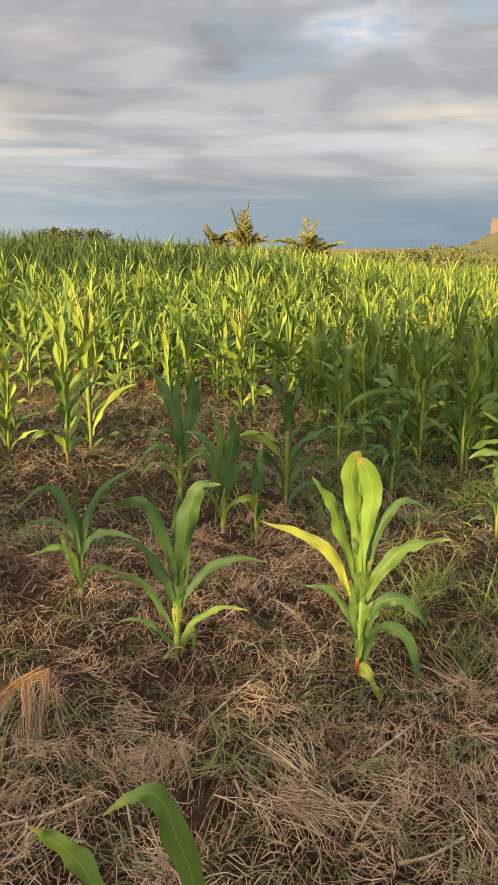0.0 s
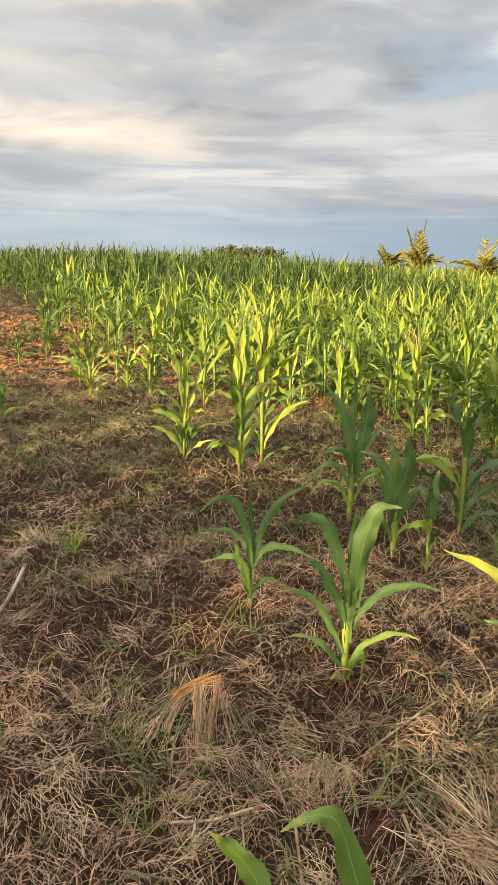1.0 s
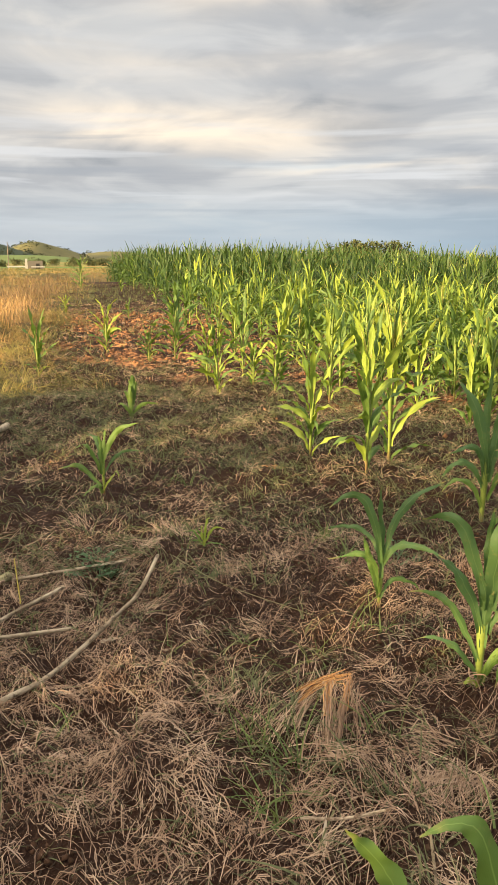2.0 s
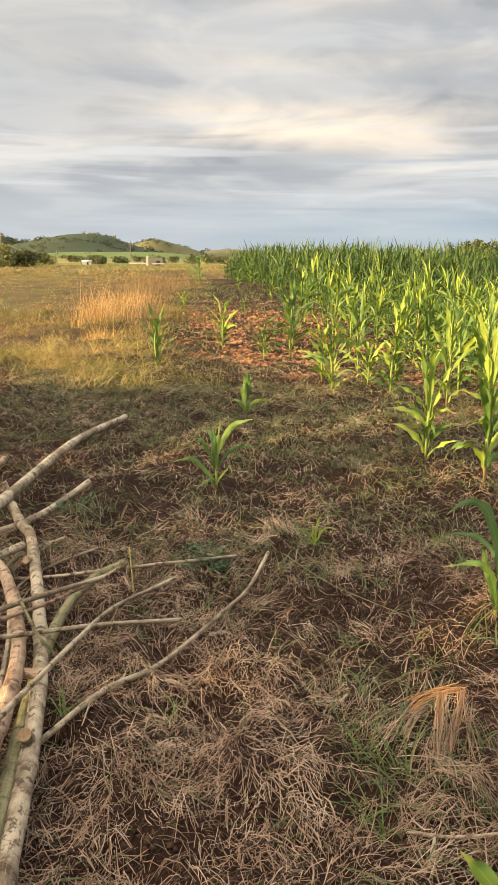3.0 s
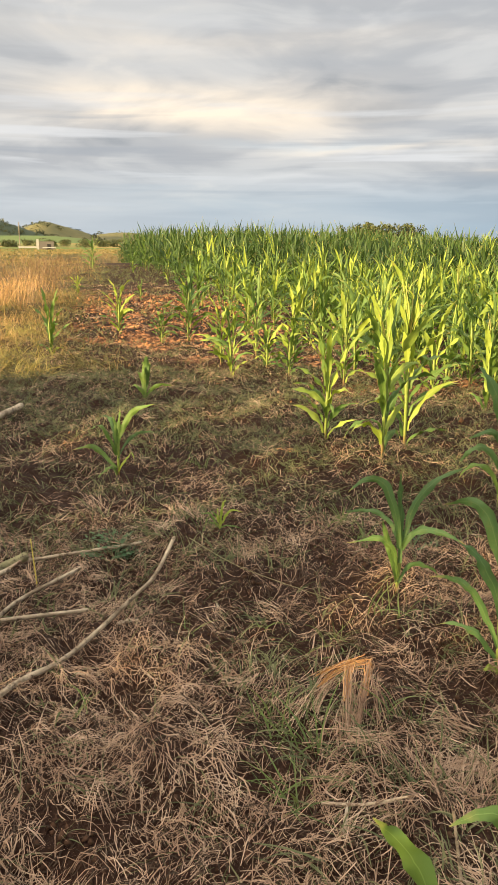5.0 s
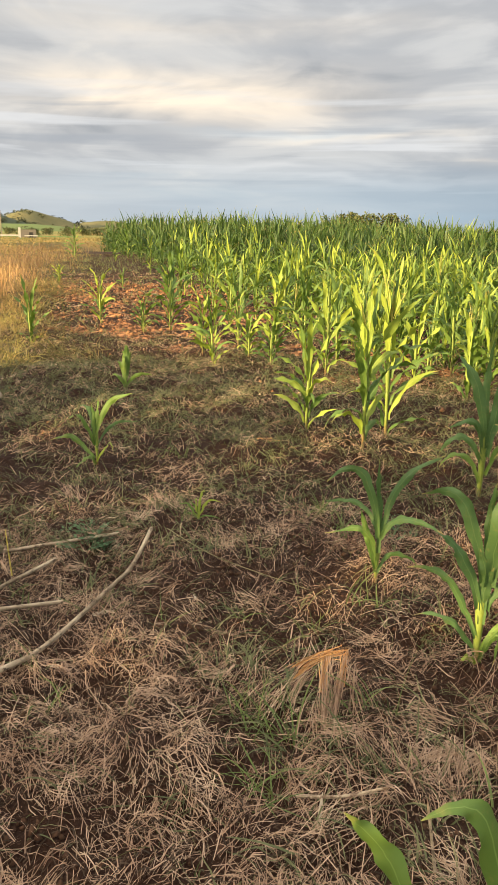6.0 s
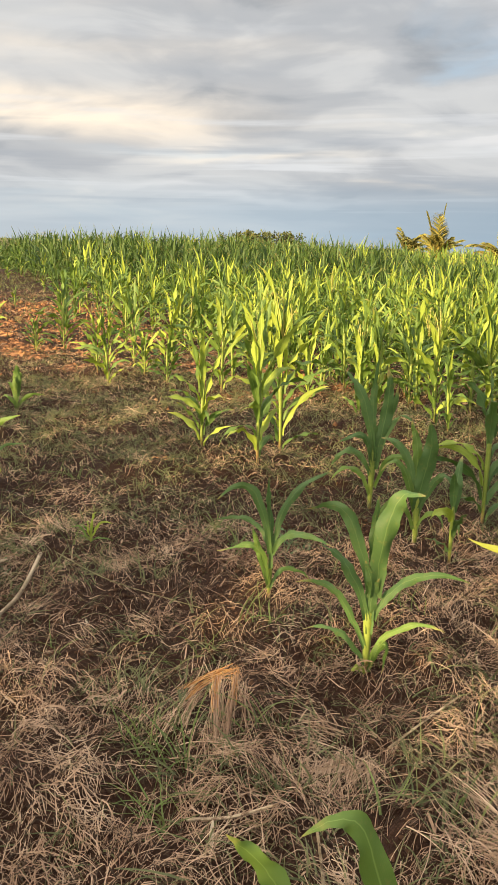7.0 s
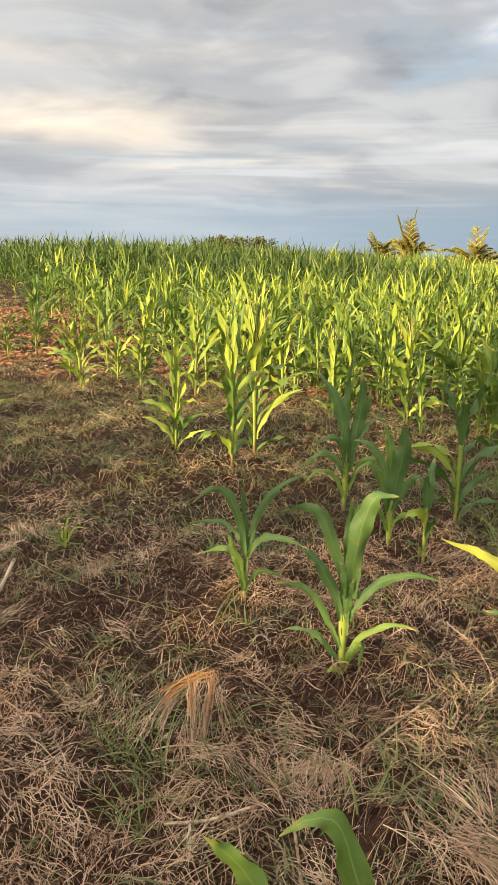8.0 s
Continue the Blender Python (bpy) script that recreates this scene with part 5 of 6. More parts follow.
for i, (r, x, y) in enumerate(stand[:NEAR_COUNT]):
    k = i % 12
    h = float(stand_height(x, y)) * rs.uniform(0.62, 1.18)
    m = pose(*on_ground(x, y), rs.normal(0, 2.5), rs.normal(0, 2.5), rs.uniform(0, 360)) @ Matrix.Scale(h, 4)
    if k not in made:
        made[k] = maize((0, 0, 0), 1.0, variants[k][0], "leafy green maize plant standing in the crop", variants[k][1], 8, rnd=random.Random(k), tassel=k == 5)
        made[k].matrix_basis = m
    else:
        keep_scale = made[k].scale.copy()
        made[k].scale = (1, 1, 1)
        copy_thing(made[k], m)
        made[k].scale = keep_scale

masses = {0: [], 1: [], 2: []}
uvs = {0: [], 1: [], 2: []}
far_variants = []
for i in range(20):
    rv = random.Random(90 + i)
    fine_ns, fine_na = (4, 2) if i < 10 else (3, 1)
    lv = ragged(leaf_plan(1.0, rv, n=16, spread_=60, wide=0.62, stiff=0.40), rv)
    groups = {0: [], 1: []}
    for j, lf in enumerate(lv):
        # top leaves mostly join the pale mass, which carries sunlight in its colour
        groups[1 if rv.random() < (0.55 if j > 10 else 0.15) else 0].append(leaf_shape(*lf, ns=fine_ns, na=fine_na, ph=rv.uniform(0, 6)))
    groups[1].append(stalk_shape(0.62, 0.010, 1, sides=3))
    pack = {}
    for g, items in groups.items():
        v, f = joined(*[(a, b) for a, b, _ in items])
        pack[g] = (v, f, np.concatenate([c for _, _, c in items]))
    far_variants.append(pack)
for i, (r, x, y) in enumerate(stand[NEAR_COUNT:]):
    pack = far_variants[i % 10 + (10 if r > 19 else 0)]
    h = float(stand_height(x, y)) * rs.uniform(0.66, 1.16) * float(1 - 0.2 * step(1, 12, x))
    a, tx_, ty_ = rs.uniform(0, 6.283), rs.normal(0, 0.05), rs.normal(0, 0.05)
    R = np.array([[math.cos(a), -math.sin(a), tx_], [math.sin(a), math.cos(a), ty_], [0, 0, 1]]) * h
    o = np.array([x, y, float(land(x, y))])
    # a far block of the crop takes the dark leaf colour
    dark_block = y + 0.55 * (x + 6) > 17.8 + rs.normal(0, 1.0) and x < 1.0 - 0.1 * (y - 18) + rs.normal(0, 1.2)
    for g in (0, 1):
        v, f, uv = pack[g]
        k = 2 if dark_block and (g == 0 or rs.rand() < 0.93) else g
        masses[k].append((v @ R.T + o, f))
        uvs[k].append(uv)
for g, mat_, nm in ((0, M_LEAF, "dense dark green maize crop reaching to the crest"), (1, M_LEAF_PALE, "yellow-green leaves and stalks of the maize crop, sunlight put into the colour"), (2, M_LEAF_DARK, "taller dark green block of the maize crop")):
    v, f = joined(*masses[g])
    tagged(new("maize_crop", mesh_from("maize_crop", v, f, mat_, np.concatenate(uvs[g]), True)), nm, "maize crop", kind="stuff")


# ---- poles ----
def smooth_line(pts, n):
    """A round line through a few points."""
    p = [Vector(q) for q in pts]
    p = [p[0] * 2 - p[1]] + p + [p[-1] * 2 - p[-2]]
    out = []
    segs = len(p) - 3
    for i in range(n + 1):
        t = i / n * segs
        k = min(int(t), segs - 1)
        t -= k
        a, b, c, d = p[k:k + 4]
        out.append(0.5 * ((2 * b) + (c - a) * t + (2 * a - 5 * b + 4 * c - d) * t * t + (3 * b - a - 3 * c + d) * t ** 3))
    return out


def tube(pts, r0, r1, n=28, sides=10, node=0.0, knobby=0.0, seed=0):
    """A pole with swollen nodes and flat cut ends; returns bark and cut meshes' arrays."""
    rt = random.Random(seed)
    line = smooth_line(pts, n)
    xref = Vector((0.3, 0.2, 1)).normalized()
    v, uv, lens = [], [], [0.0]
    for a, b in zip(line, line[1:]):
        lens.append(lens[-1] + (b - a).length)
    pitch = 0.26 + 0.14 * rt.random()
    for i, q in enumerate(line):
        d = (line[min(i + 1, n)] - line[max(i - 1, 0)]).normalized()
        s = d.cross(xref).normalized()
        t = s.cross(d)
        f = lens[i] / lens[-1]
        near = abs((lens[i] / pitch + 0.5) % 1 - 0.5)
        r = (r0 + (r1 - r0) * f) * (1 + node * math.exp(-(near / 0.06) ** 2) + rt.uniform(-knobby, knobby))
        for j in range(sides):
            th = 2 * math.pi * j / sides
            v.append(q + (s * math.cos(th) + t * math.sin(th)) * r * (1 + rt.uniform(-knobby, knobby) * 0.5))
            uv.append((j / sides, lens[i] / pitch))
    faces = []
    for i in range(n):
        for j in range(sides):
            k = (j + 1) % sides
            faces.append((i * sides + j, i * sides + k, (i + 1) * sides + k, (i + 1) * sides + j))
    caps = []
    for row_, flip in ((0, True), (n, False)):
        ring = [v[row_ * sides + j] for j in range(sides)]
        mid = sum(ring, Vector()) / sides
        caps.append((ring, mid, flip))
    return v, faces, uv, caps


def cap_mesh(caps):
    v, f = [], []
    for ring, mid, flip in caps:
        b = len(v)
        v += [mid] + [mid + (q - mid) * 1.02 for q in ring]
        k = len(ring)
        for j in range(k):
            a, c = b + 1 + j, b + 1 + (j + 1) % k
            f.append((b, c, a) if flip else (b, a, c))
    return mesh_from("cut_end", [tuple(q) for q in v], f, M_CUT, [(0.5, 0.5)] * len(v))


def pole(name, pts, r0, r1, mat, label, n=28, node=0.10, knobby=0.03, seed=1, stubs=(), group="cut poles"):
    pts = [(q[0], q[1], q[2] + max(0.0, float(gz(q[0], q[1]))) * 0.7 + 0.012) for q in pts]
    base = Vector(pts[0])
    ob = thing(name, tuple(base), label, "pole" if r0 > 0.015 else "stick", group)
    rel = [Vector(q) - base for q in pts]
    v, f, uv, caps = tube(rel, r0, r1, n, 10 if r0 > 0.015 else 6, node, knobby, seed)
    part("shaft", mesh_from("shaft", [tuple(q) for q in v], f, mat, uv, True), ob)
    for cap in caps:
        part("cut_end", cap_mesh([cap]), ob, "pale cut wood end")
    for a, b, r in stubs:
        v, f, uv, caps = tube([Vector(a) - base, (Vector(a) + Vector(b)) / 2 - base, Vector(b) - base], r * 1.15, r, 6, 9, 0.05, 0.04, seed + 3)
        stub = part("branch_stub", mesh_from("branch_stub", [tuple(q) for q in v], f, mat, uv, True), ob, "short sawn branch stub")
        part("cut_face", cap_mesh(caps[1:]), stub, "pale yellow cut face")
    return ob


pole("wooden_pole", [(-1.16, 1.09, 0.04), (-1.375, 1.41, 0.04), (-1.565, 1.66, 0.045), (-1.745, 1.89, 0.05), (-1.985, 2.17, 0.055), (-2.31, 2.50, 0.065), (-2.62, 2.80, 0.07), (-2.86, 3.02, 0.075), (-3.02, 3.12, 0.08), (-3.30, 3.33, 0.07)],
     0.029, 0.025, M_POLE, "thick weathered wooden pole with knots on the ground", 70, 0.20, 0.04, 2,
     [((-1.69, 1.82, 0.06), (-1.66, 1.77, 0.125), 0.019), ((-2.64, 2.82, 0.07), (-2.62, 2.75, 0.115), 0.017), ((-2.35, 2.55, 0.07), (-2.31, 2.49, 0.11), 0.014), ((-2.02, 2.21, 0.06), (-1.98, 2.17, 0.09), 0.012)])
pole("wooden_pole", [(-1.48, 1.36, 0.06), (-1.70, 1.68, 0.09), (-1.79, 1.81, 0.10), (-1.98, 2.06, 0.11), (-2.18, 2.26, 0.12), (-2.42, 2.46, 0.12), (-2.67, 2.62, 0.12), (-3.2, 2.8, 0.09)],
     0.028, 0.024, M_POLE_PINK, "crooked pinkish debarked pole lying across the heap", 60, 0.18, 0.04, 5,
     [((-1.96, 2.04, 0.10), (-1.87, 2.05, 0.11), 0.016), ((-1.62, 1.56, 0.08), (-1.69, 1.52, 0.10), 0.016), ((-1.78, 1.80, 0.10), (-1.84, 1.77, 0.12), 0.012)])
pole("wooden_pole", [(-4.43, 5.78, 0.035), (-4.18, 5.0, 0.05), (-3.92, 4.41, 0.07), (-3.31, 3.29, 0.13), (-3.0, 2.7, 0.16)], 0.026, 0.031, M_POLE, "long straight grey pole leaning on the heap", 40, 0.12, 0.03, 7,
     [((-3.36, 3.38, 0.13), (-3.38, 3.36, 0.21), 0.016)])
pole("wooden_pole", [(-3.24, 3.90, 0.07), (-3.23, 3.67, 0.04), (-3.10, 3.32, 0.025), (-3.17, 3.07, 0.03), (-3.4, 2.8, 0.03)], 0.018, 0.022, M_POLE, "short grey pole with a pale cut end", 24, 0.10, 0.03, 9)
pole("wooden_pole", [(-2.26, 2.98, 0.08), (-2.28, 2.80, 0.07), (-2.19, 2.52, 0.06), (-2.01, 2.21, 0.05), (-1.80, 1.90, 0.04), (-1.52, 1.53, 0.03), (-1.3, 1.2, 0.03)], 0.019, 0.025, M_POLE_GREEN, "greenish pole half under the heap", 36, 0.06, 0.02, 11)
pole("stick", [(-1.70, 3.30, 0.13), (-1.65, 3.04, 0.08), (-1.64, 2.86, 0.05), (-1.64, 2.40, 0.04), (-1.67, 2.12, 0.03), (-1.69, 1.85, 0.03)], 0.0075, 0.011, M_POLE, "long thin bent grey stick on the straw", 30, 0.10, 0.03, 13)
pole("stick", [(-1.94, 2.92, 0.10), (-1.97, 2.56, 0.11), (-1.86, 2.24, 0.14), (-1.78, 1.98, 0.16), (-1.66, 1.65, 0.18), (-1.5, 1.3, 0.2)], 0.0075, 0.0105, M_POLE, "thin stick laid over the poles", 28, 0.1, 0.03, 15)
pole("stick", [(-1.70, 2.61, 0.10), (-1.89, 2.34, 0.13), (-2.10, 2.07, 0.16), (-2.4, 1.7, 0.19)], 0.0065, 0.010, M_POLE, "thin straight stick across the heap", 20, 0.1, 0.03, 17)
pole("stick", [(-1.91, 3.38, 0.04), (-2.28, 2.99, 0.05), (-2.49, 2.75, 0.05), (-2.69, 2.61, 0.05), (-3.1, 2.4, 0.05)], 0.0065, 0.009, M_POLE, "thin grey stick resting on the ground", 20, 0.1, 0.03, 19)
pole("stick", [(-2.09, 2.67, 0.15), (-2.16, 2.40, 0.18), (-2.19, 2.15, 0.20), (-2.3, 1.8, 0.2)], 0.009, 0.011, M_POLE, "split pale stick across the poles", 20, 0.06, 0.05, 21)
pole("stick", [(-2.10, 2.75, 0.14), (-2.13, 2.40, 0.16), (-2.16, 2.12, 0.18), (-2.25, 1.8, 0.19)], 0.006, 0.008, M_POLE_PINK, "split yellowish stick across the poles", 18, 0.05, 0.05, 23)
pole("stick", [(-2.52, 3.11, 0.05), (-2.57, 2.88, 0.05), (-2.54, 2.64, 0.05), (-2.39, 2.35, 0.05)], 0.005, 0.008, M_POLE, "crooked twig beside the heap", 16, 0.08, 0.05, 25)
pole("stick", [(-2.72, 3.12, 0.06), (-2.79, 2.92, 0.05), (-2.70, 2.62, 0.05)], 0.005, 0.008, M_POLE, "crooked twig beside the heap", 14, 0.08, 0.05, 27)
pole("wooden_pole", [(-4.17, 4.12, 0.05), (-4.13, 3.98, 0.05), (-4.0, 3.4, 0.08)], 0.020, 0.024, M_POLE_PINK, "pole end lying apart on the ground", 12, 0.08, 0.03, 29)
pole("stick", [(-2.22, 2.31, 0.20), (-1.97, 2.14, 0.19), (-1.90, 2.15, 0.12)], 0.006, 0.005, M_POLE_GREEN, "short forked twig on the heap", 12, 0.05, 0.05, 31)
pole("wooden_pole", [(-2.81, 2.92, 0.08), (-2.80, 2.72, 0.08), (-2.85, 2.4, 0.08)], 0.018, 0.020, M_POLE, "short pole end between the others", 12, 0.08, 0.03, 33)
pole("stick", [(-2.42, 2.45, 0.05), (-2.18, 2.21, 0.05), (-1.92, 1.90, 0.05), (-1.7, 1.6, 0.05)], 0.009, 0.011, M_POLE, "thin stick under the poles", 16, 0.08, 0.03, 35)

# ---- dry tufts, twigs, weeds on the ground ----
def tuft(x, y, n, ln, label, lean=(0.1, 0.6), bend=(1.6, 2.6), mat=M_STRAW, wd=(0.003, 0.006), spread_=0.05, toward=None, name="straw_tuft", top=0.0, fan=0.6, curl=0.5):
    ob_place = on_ground(x, y)
    az = rs.uniform(0, 6.28, n) if toward is None else rs.normal(radians(toward), fan, n)
    b = np.stack([rs.normal(0, spread_, n), rs.normal(0, spread_ * 0.6, n), rs.uniform(0.8, 1.0, n) * top], 1)
    v, f = blades(b, az, rs.uniform(*lean, n), rs.uniform(*bend, n), rs.uniform(*ln, n), rs.uniform(*wd, n), 7, rs.normal(0, curl, n))
    me = mesh_from(name, v, f, mat)
    ob = new(name, me)
    ob.matrix_basis = pose(*ob_place)
    return tagged(ob, label, "grass tuft", "tufts of grass")


def strands(n, a, b, near_a, near_b, sag, width):
    """A loose bundle of stems from around a to around b, each bowed up by about sag."""
    k = 7
    pa, pb = np.array(a) + rs.normal(0, 1, (n, 3)) * near_a, np.array(b) + rs.normal(0, 1, (n, 3)) * near_b
    bow = np.stack([rs.normal(0, 0.35, n), rs.normal(0, 0.35, n), rs.uniform(0.3, 1.2, n)], 1) * sag
    t = np.linspace(0, 1, k + 1)[None, :, None]
    line = pa[:, None] * (1 - t) + pb[:, None] * t + bow[:, None] * np.sin(np.pi * t) + np.cumsum(rs.normal(0, 0.0012, (n, k + 1, 3)), 1)
    side = np.cross(pb - pa, rs.normal(0, 1, (n, 3)))
    side *= (rs.uniform(*width, n) * 0.5 / np.linalg.norm(side, axis=1))[:, None]
    taper = np.linspace(1, 0.5, k + 1)[None, :, None]
    v = np.stack([line - side[:, None] * taper, line + side[:, None] * taper], 2)
    idx = np.arange(n)[:, None, None] * (k + 1) * 2 + np.arange(k)[None, :, None] * 2
    return v.reshape(-1, 3), (idx + np.array([0, 1, 3, 2])[None, None, :]).reshape(-1, 4)


# a tussock of long dead stems that rise in two bundles and are broken over at the top
sheaf = thing("straw_tussock", on_ground(-0.65, 2.38), "tall dead grass tussock, its bent top painted orange for sunlight", "grass tuft", "tufts of grass")
tagged(part("dead_stalk_sheaf", mesh_from("dead_stalk_sheaf", *joined(strands(30, (0.00, -0.06, 0), (-0.035, 0.10, 0.145), 0.016, 0.010, 0.015, (0.0018, 0.0032)), strands(26, (0.02, -0.04, 0), (0.02, 0.12, 0.16), 0.016, 0.008, 0.015, (0.0018, 0.0032)),
                                                strands(26, (-0.13, 0.00, 0), (-0.085, 0.10, 0.115), 0.025, 0.016, 0.02, (0.0016, 0.003)), strands(22, (0.08, 0.02, 0), (0.03, 0.12, 0.13), 0.03, 0.015, 0.03, (0.0016, 0.003)),
                                                strands(24, (-0.01, -0.14, 0.01), (-0.02, 0.0, 0.06), 0.03, 0.03, 0.02, (0.0016, 0.003))), M_STRAW), sheaf), kind="stuff")
# sunlight on the tussock's top is painted as orange stems
tagged(part("bent_top", mesh_from("bent_top", *joined(strands(26, (-0.03, 0.04, 0.075), (-0.038, 0.105, 0.15), 0.008, 0.008, 0.010, (0.0024, 0.004)), strands(16, (0.022, 0.06, 0.09), (0.018, 0.125, 0.168), 0.007, 0.007, 0.008, (0.0024, 0.004)),
                                                      strands(22, (-0.12, 0.09, 0.095), (0.01, 0.125, 0.168), 0.014, 0.010, 0.016, (0.0022, 0.0038))), M_SUNTUFT), sheaf), "straw folded over, sunlight painted in as orange", kind="stuff")
tuft(-0.92, 3.72, 90, (0.12, 0.26), "reddish dry straw heap behind the maize plant", (0.3, 0.9), (1.2, 2.0), M_RUSTSTRAW, (0.0024, 0.004), 0.07)
tuft(-0.27, 2.43, 190, (0.12, 0.24), "flattened pale straw tuft on the soil", (1.1, 1.4), (0.1, 0.35), M_MAT, (0.0018, 0.0036), 0.065, -95, fan=0.32, top=0.055, curl=0.25)
tuft(0.09, 2.03, 110, (0.10, 0.20), "flattened pale straw tuft on the soil", (1.0, 1.4), (0.1, 0.5), M_MAT, (0.0018, 0.0036), 0.07, -50, fan=0.35, top=0.05, curl=0.3)
tuft_blades = []
TUFTS_OUT = [(-0.87, 2.99, 14, 0.1, 0.24), (-0.73, 2.26, 24, 0.1, 0.26), (-1.47, 2.15, 9, 0.08, 0.2), (-0.67, 3.1, 16, 0.1, 0.22), (-1.12, 2.95, 6, 0.06, 0.14), (-2.0, 2.7, 7, 0.08, 0.2),
             (-0.72, 2.05, 26, 0.10, 0.24), (-0.84, 2.35, 16, 0.1, 0.2), (-0.92, 2.88, 12, 0.12, 0.2), (-1.71, 3.72, 16, 0.10, 0.2), (0.16, 2.55, 8, 0.1, 0.2), (-1.72, 2.0, 8, 0.1, 0.2)]
TUFTS_IN = [(-0.55, 2.45, 10, 0.12, 0.25), (-1.38, 2.75, 7, 0.08, 0.16), (0.60, 3.2, 60, 0.15, 0.35), (0.78, 3.5, 60, 0.15, 0.35), (0.95, 3.3, 50, 0.15, 0.3), (0.75, 2.9, 40, 0.12, 0.3),
            (-1.15, 4.1, 30, 0.1, 0.25), (-1.0, 3.9, 30, 0.1, 0.25), (-2.3, 4.9, 14, 0.1, 0.2), (0.0, 2.2, 14, 0.08, 0.18), (0.3, 2.05, 12, 0.08, 0.18), (-0.15, 3.35, 10, 0.1, 0.2)]
for x, y, n, l0, l1 in TUFTS_OUT + TUFTS_IN:
    b = np.array(on_ground(x, y)) + np.stack([rs.normal(0, 0.05, n), rs.normal(0, 0.03, n), np.zeros(n)], 1)
    tuft_blades.append(blades(b, rs.uniform(0, 6.28, n), rs.uniform(0.1, 0.9, n), rs.uniform(0.4, 1.5, n), rs.uniform(l0, l1, n), rs.uniform(0.003, 0.007, n), 6, rs.normal(0, 0.5, n)))
stuff("fresh_grass", joined(*tuft_blades), M_FRESH, "tufts of fresh green grass growing among the straw", "grass")


def twig(pts, r, label, mat=M_POLE):
    pole("twig", pts, r, r * 0.7, mat, label, 16, 0.08, 0.04, 41, group="twigs")


def g3(x, y, up_=0.02):
    return on_ground(x, y, up_)


twig([g3(-0.17, 2.45), g3(-0.06, 2.59, 0.05), g3(0.03, 2.71, 0.06)], 0.0040, "thin dry twig lying on the straw")
twig([g3(-0.63, 2.01, 0.03), g3(-0.52, 2.02, 0.03), g3(-0.41, 2.05, 0.03)], 0.0045, "dry pale stem lying flat on the straw", M_POLE_PALE)
twig([g3(0.33, 1.91, 0.03), g3(0.41, 1.94, 0.035), g3(0.50, 1.97, 0.04)], 0.0050, "dry pale stem lying on the soil", M_POLE_PALE)
twig([g3(-1.65, 3.35, 0.03), g3(-1.35, 3.22, 0.04), g3(-0.95, 3.20, 0.03)], 0.0019, "long thin dry stem on the soil", M_POLE_GREEN)
twig([g3(0.33, 2.32, 0.03), g3(0.48, 2.46, 0.05)], 0.0042, "thin dry twig lying on the straw", M_POLE_PALE)
twig([g3(0.24, 1.99, 0.03), g3(0.29, 2.08, 0.05), g3(0.34, 2.18, 0.05)], 0.0042, "short dry stem lying on the straw", M_POLE_PALE)
twig([g3(-0.27, 1.85, 0.0), (-0.285, 1.90, 0.09), (-0.305, 1.94, 0.145)], 0.0042, "dry beige jointed stalk standing in the straw", M_POLE)
twig([g3(-2.13, 2.88, 0.0), (-2.17, 2.92, 0.08), (-2.21, 2.96, 0.175)], 0.0035, "single yellow grass stalk standing by the poles", M_YELLOWSTALK)


def husk(x, y, az, ln, wd, lean, label, mat=M_HUSK):
    ob = new("dry_leaf", mesh_from("dry_leaf", *leaf_shape(0.0, az, ln, wd, lean, 25, 30, ns=6, clasp=0)[:2], mat, smooth=True))
    ob.matrix_basis = pose(*on_ground(x, y, 0.015))
    tagged(ob, label, "dry leaf", "fallen leaves")


husk(-1.00, 2.84, 150, 0.10, 0.022, 78, "bleached dry maize leaf on the soil")
husk(-1.35, 3.00, 125, 0.11, 0.016, 80, "bleached dry maize leaf on the soil")
husk(-0.56, 1.97, 95, 0.08, 0.014, 20, "bleached dry maize leaf standing in the straw")
husk(-1.66, 2.72, 40, 0.09, 0.025, 80, "bleached dry maize leaf on the soil")
husk(-1.98, 5.38, 0, 0.2, 0.05, 85, "orange dead maize leaf on the straw", M_DEADLEAF)
husk(-1.60, 2.35, 10, 0.06, 0.02, 85, "bleached dry maize leaf on the soil")


def weed(x, y, n, size, label):
    ob = thing("weed", on_ground(x, y), label, "weed", "weeds")
    for i in range(n):
        a = rs.uniform(0, 360)
        v, f, uv = leaf_shape(0.01, a, size * rs.uniform(0.6, 1.1), size * 0.05, rs.uniform(10, 60), 40, 20, ns=4, na=2, clasp=0)
        stem = part("frond", mesh_from("frond", v, f, M_WEED), ob)
        for k in range(5):
            s = 0.25 + 0.15 * k
            at_ = v.reshape(5, 3, 3)[min(4, int(s * 4) + 1), 1]
            for sg in (-1, 1):
                lv = leaf_shape(0, a + sg * 60, size * 0.22, size * 0.09, 75, 15, 0, ns=3, na=2, clasp=0)
                part("leaflet", mesh_from("leaflet", lv[0] + at_, lv[1], M_WEED), stem)


weed(-2.00, 3.27, 24, 0.135, "low feathery green weed beside the sticks")
weed(-2.03, 3.33, 12, 0.12, "low feathery green weed beside the sticks")
weed(-3.05, 3.55, 7, 0.16, "small green weed between the poles")
weed(0.72, 1.95, 5, 0.08, "small round-leaved weed on the soil")
weed(-0.78, 4.02, 7, 0.16, "bluish green weed behind the maize")


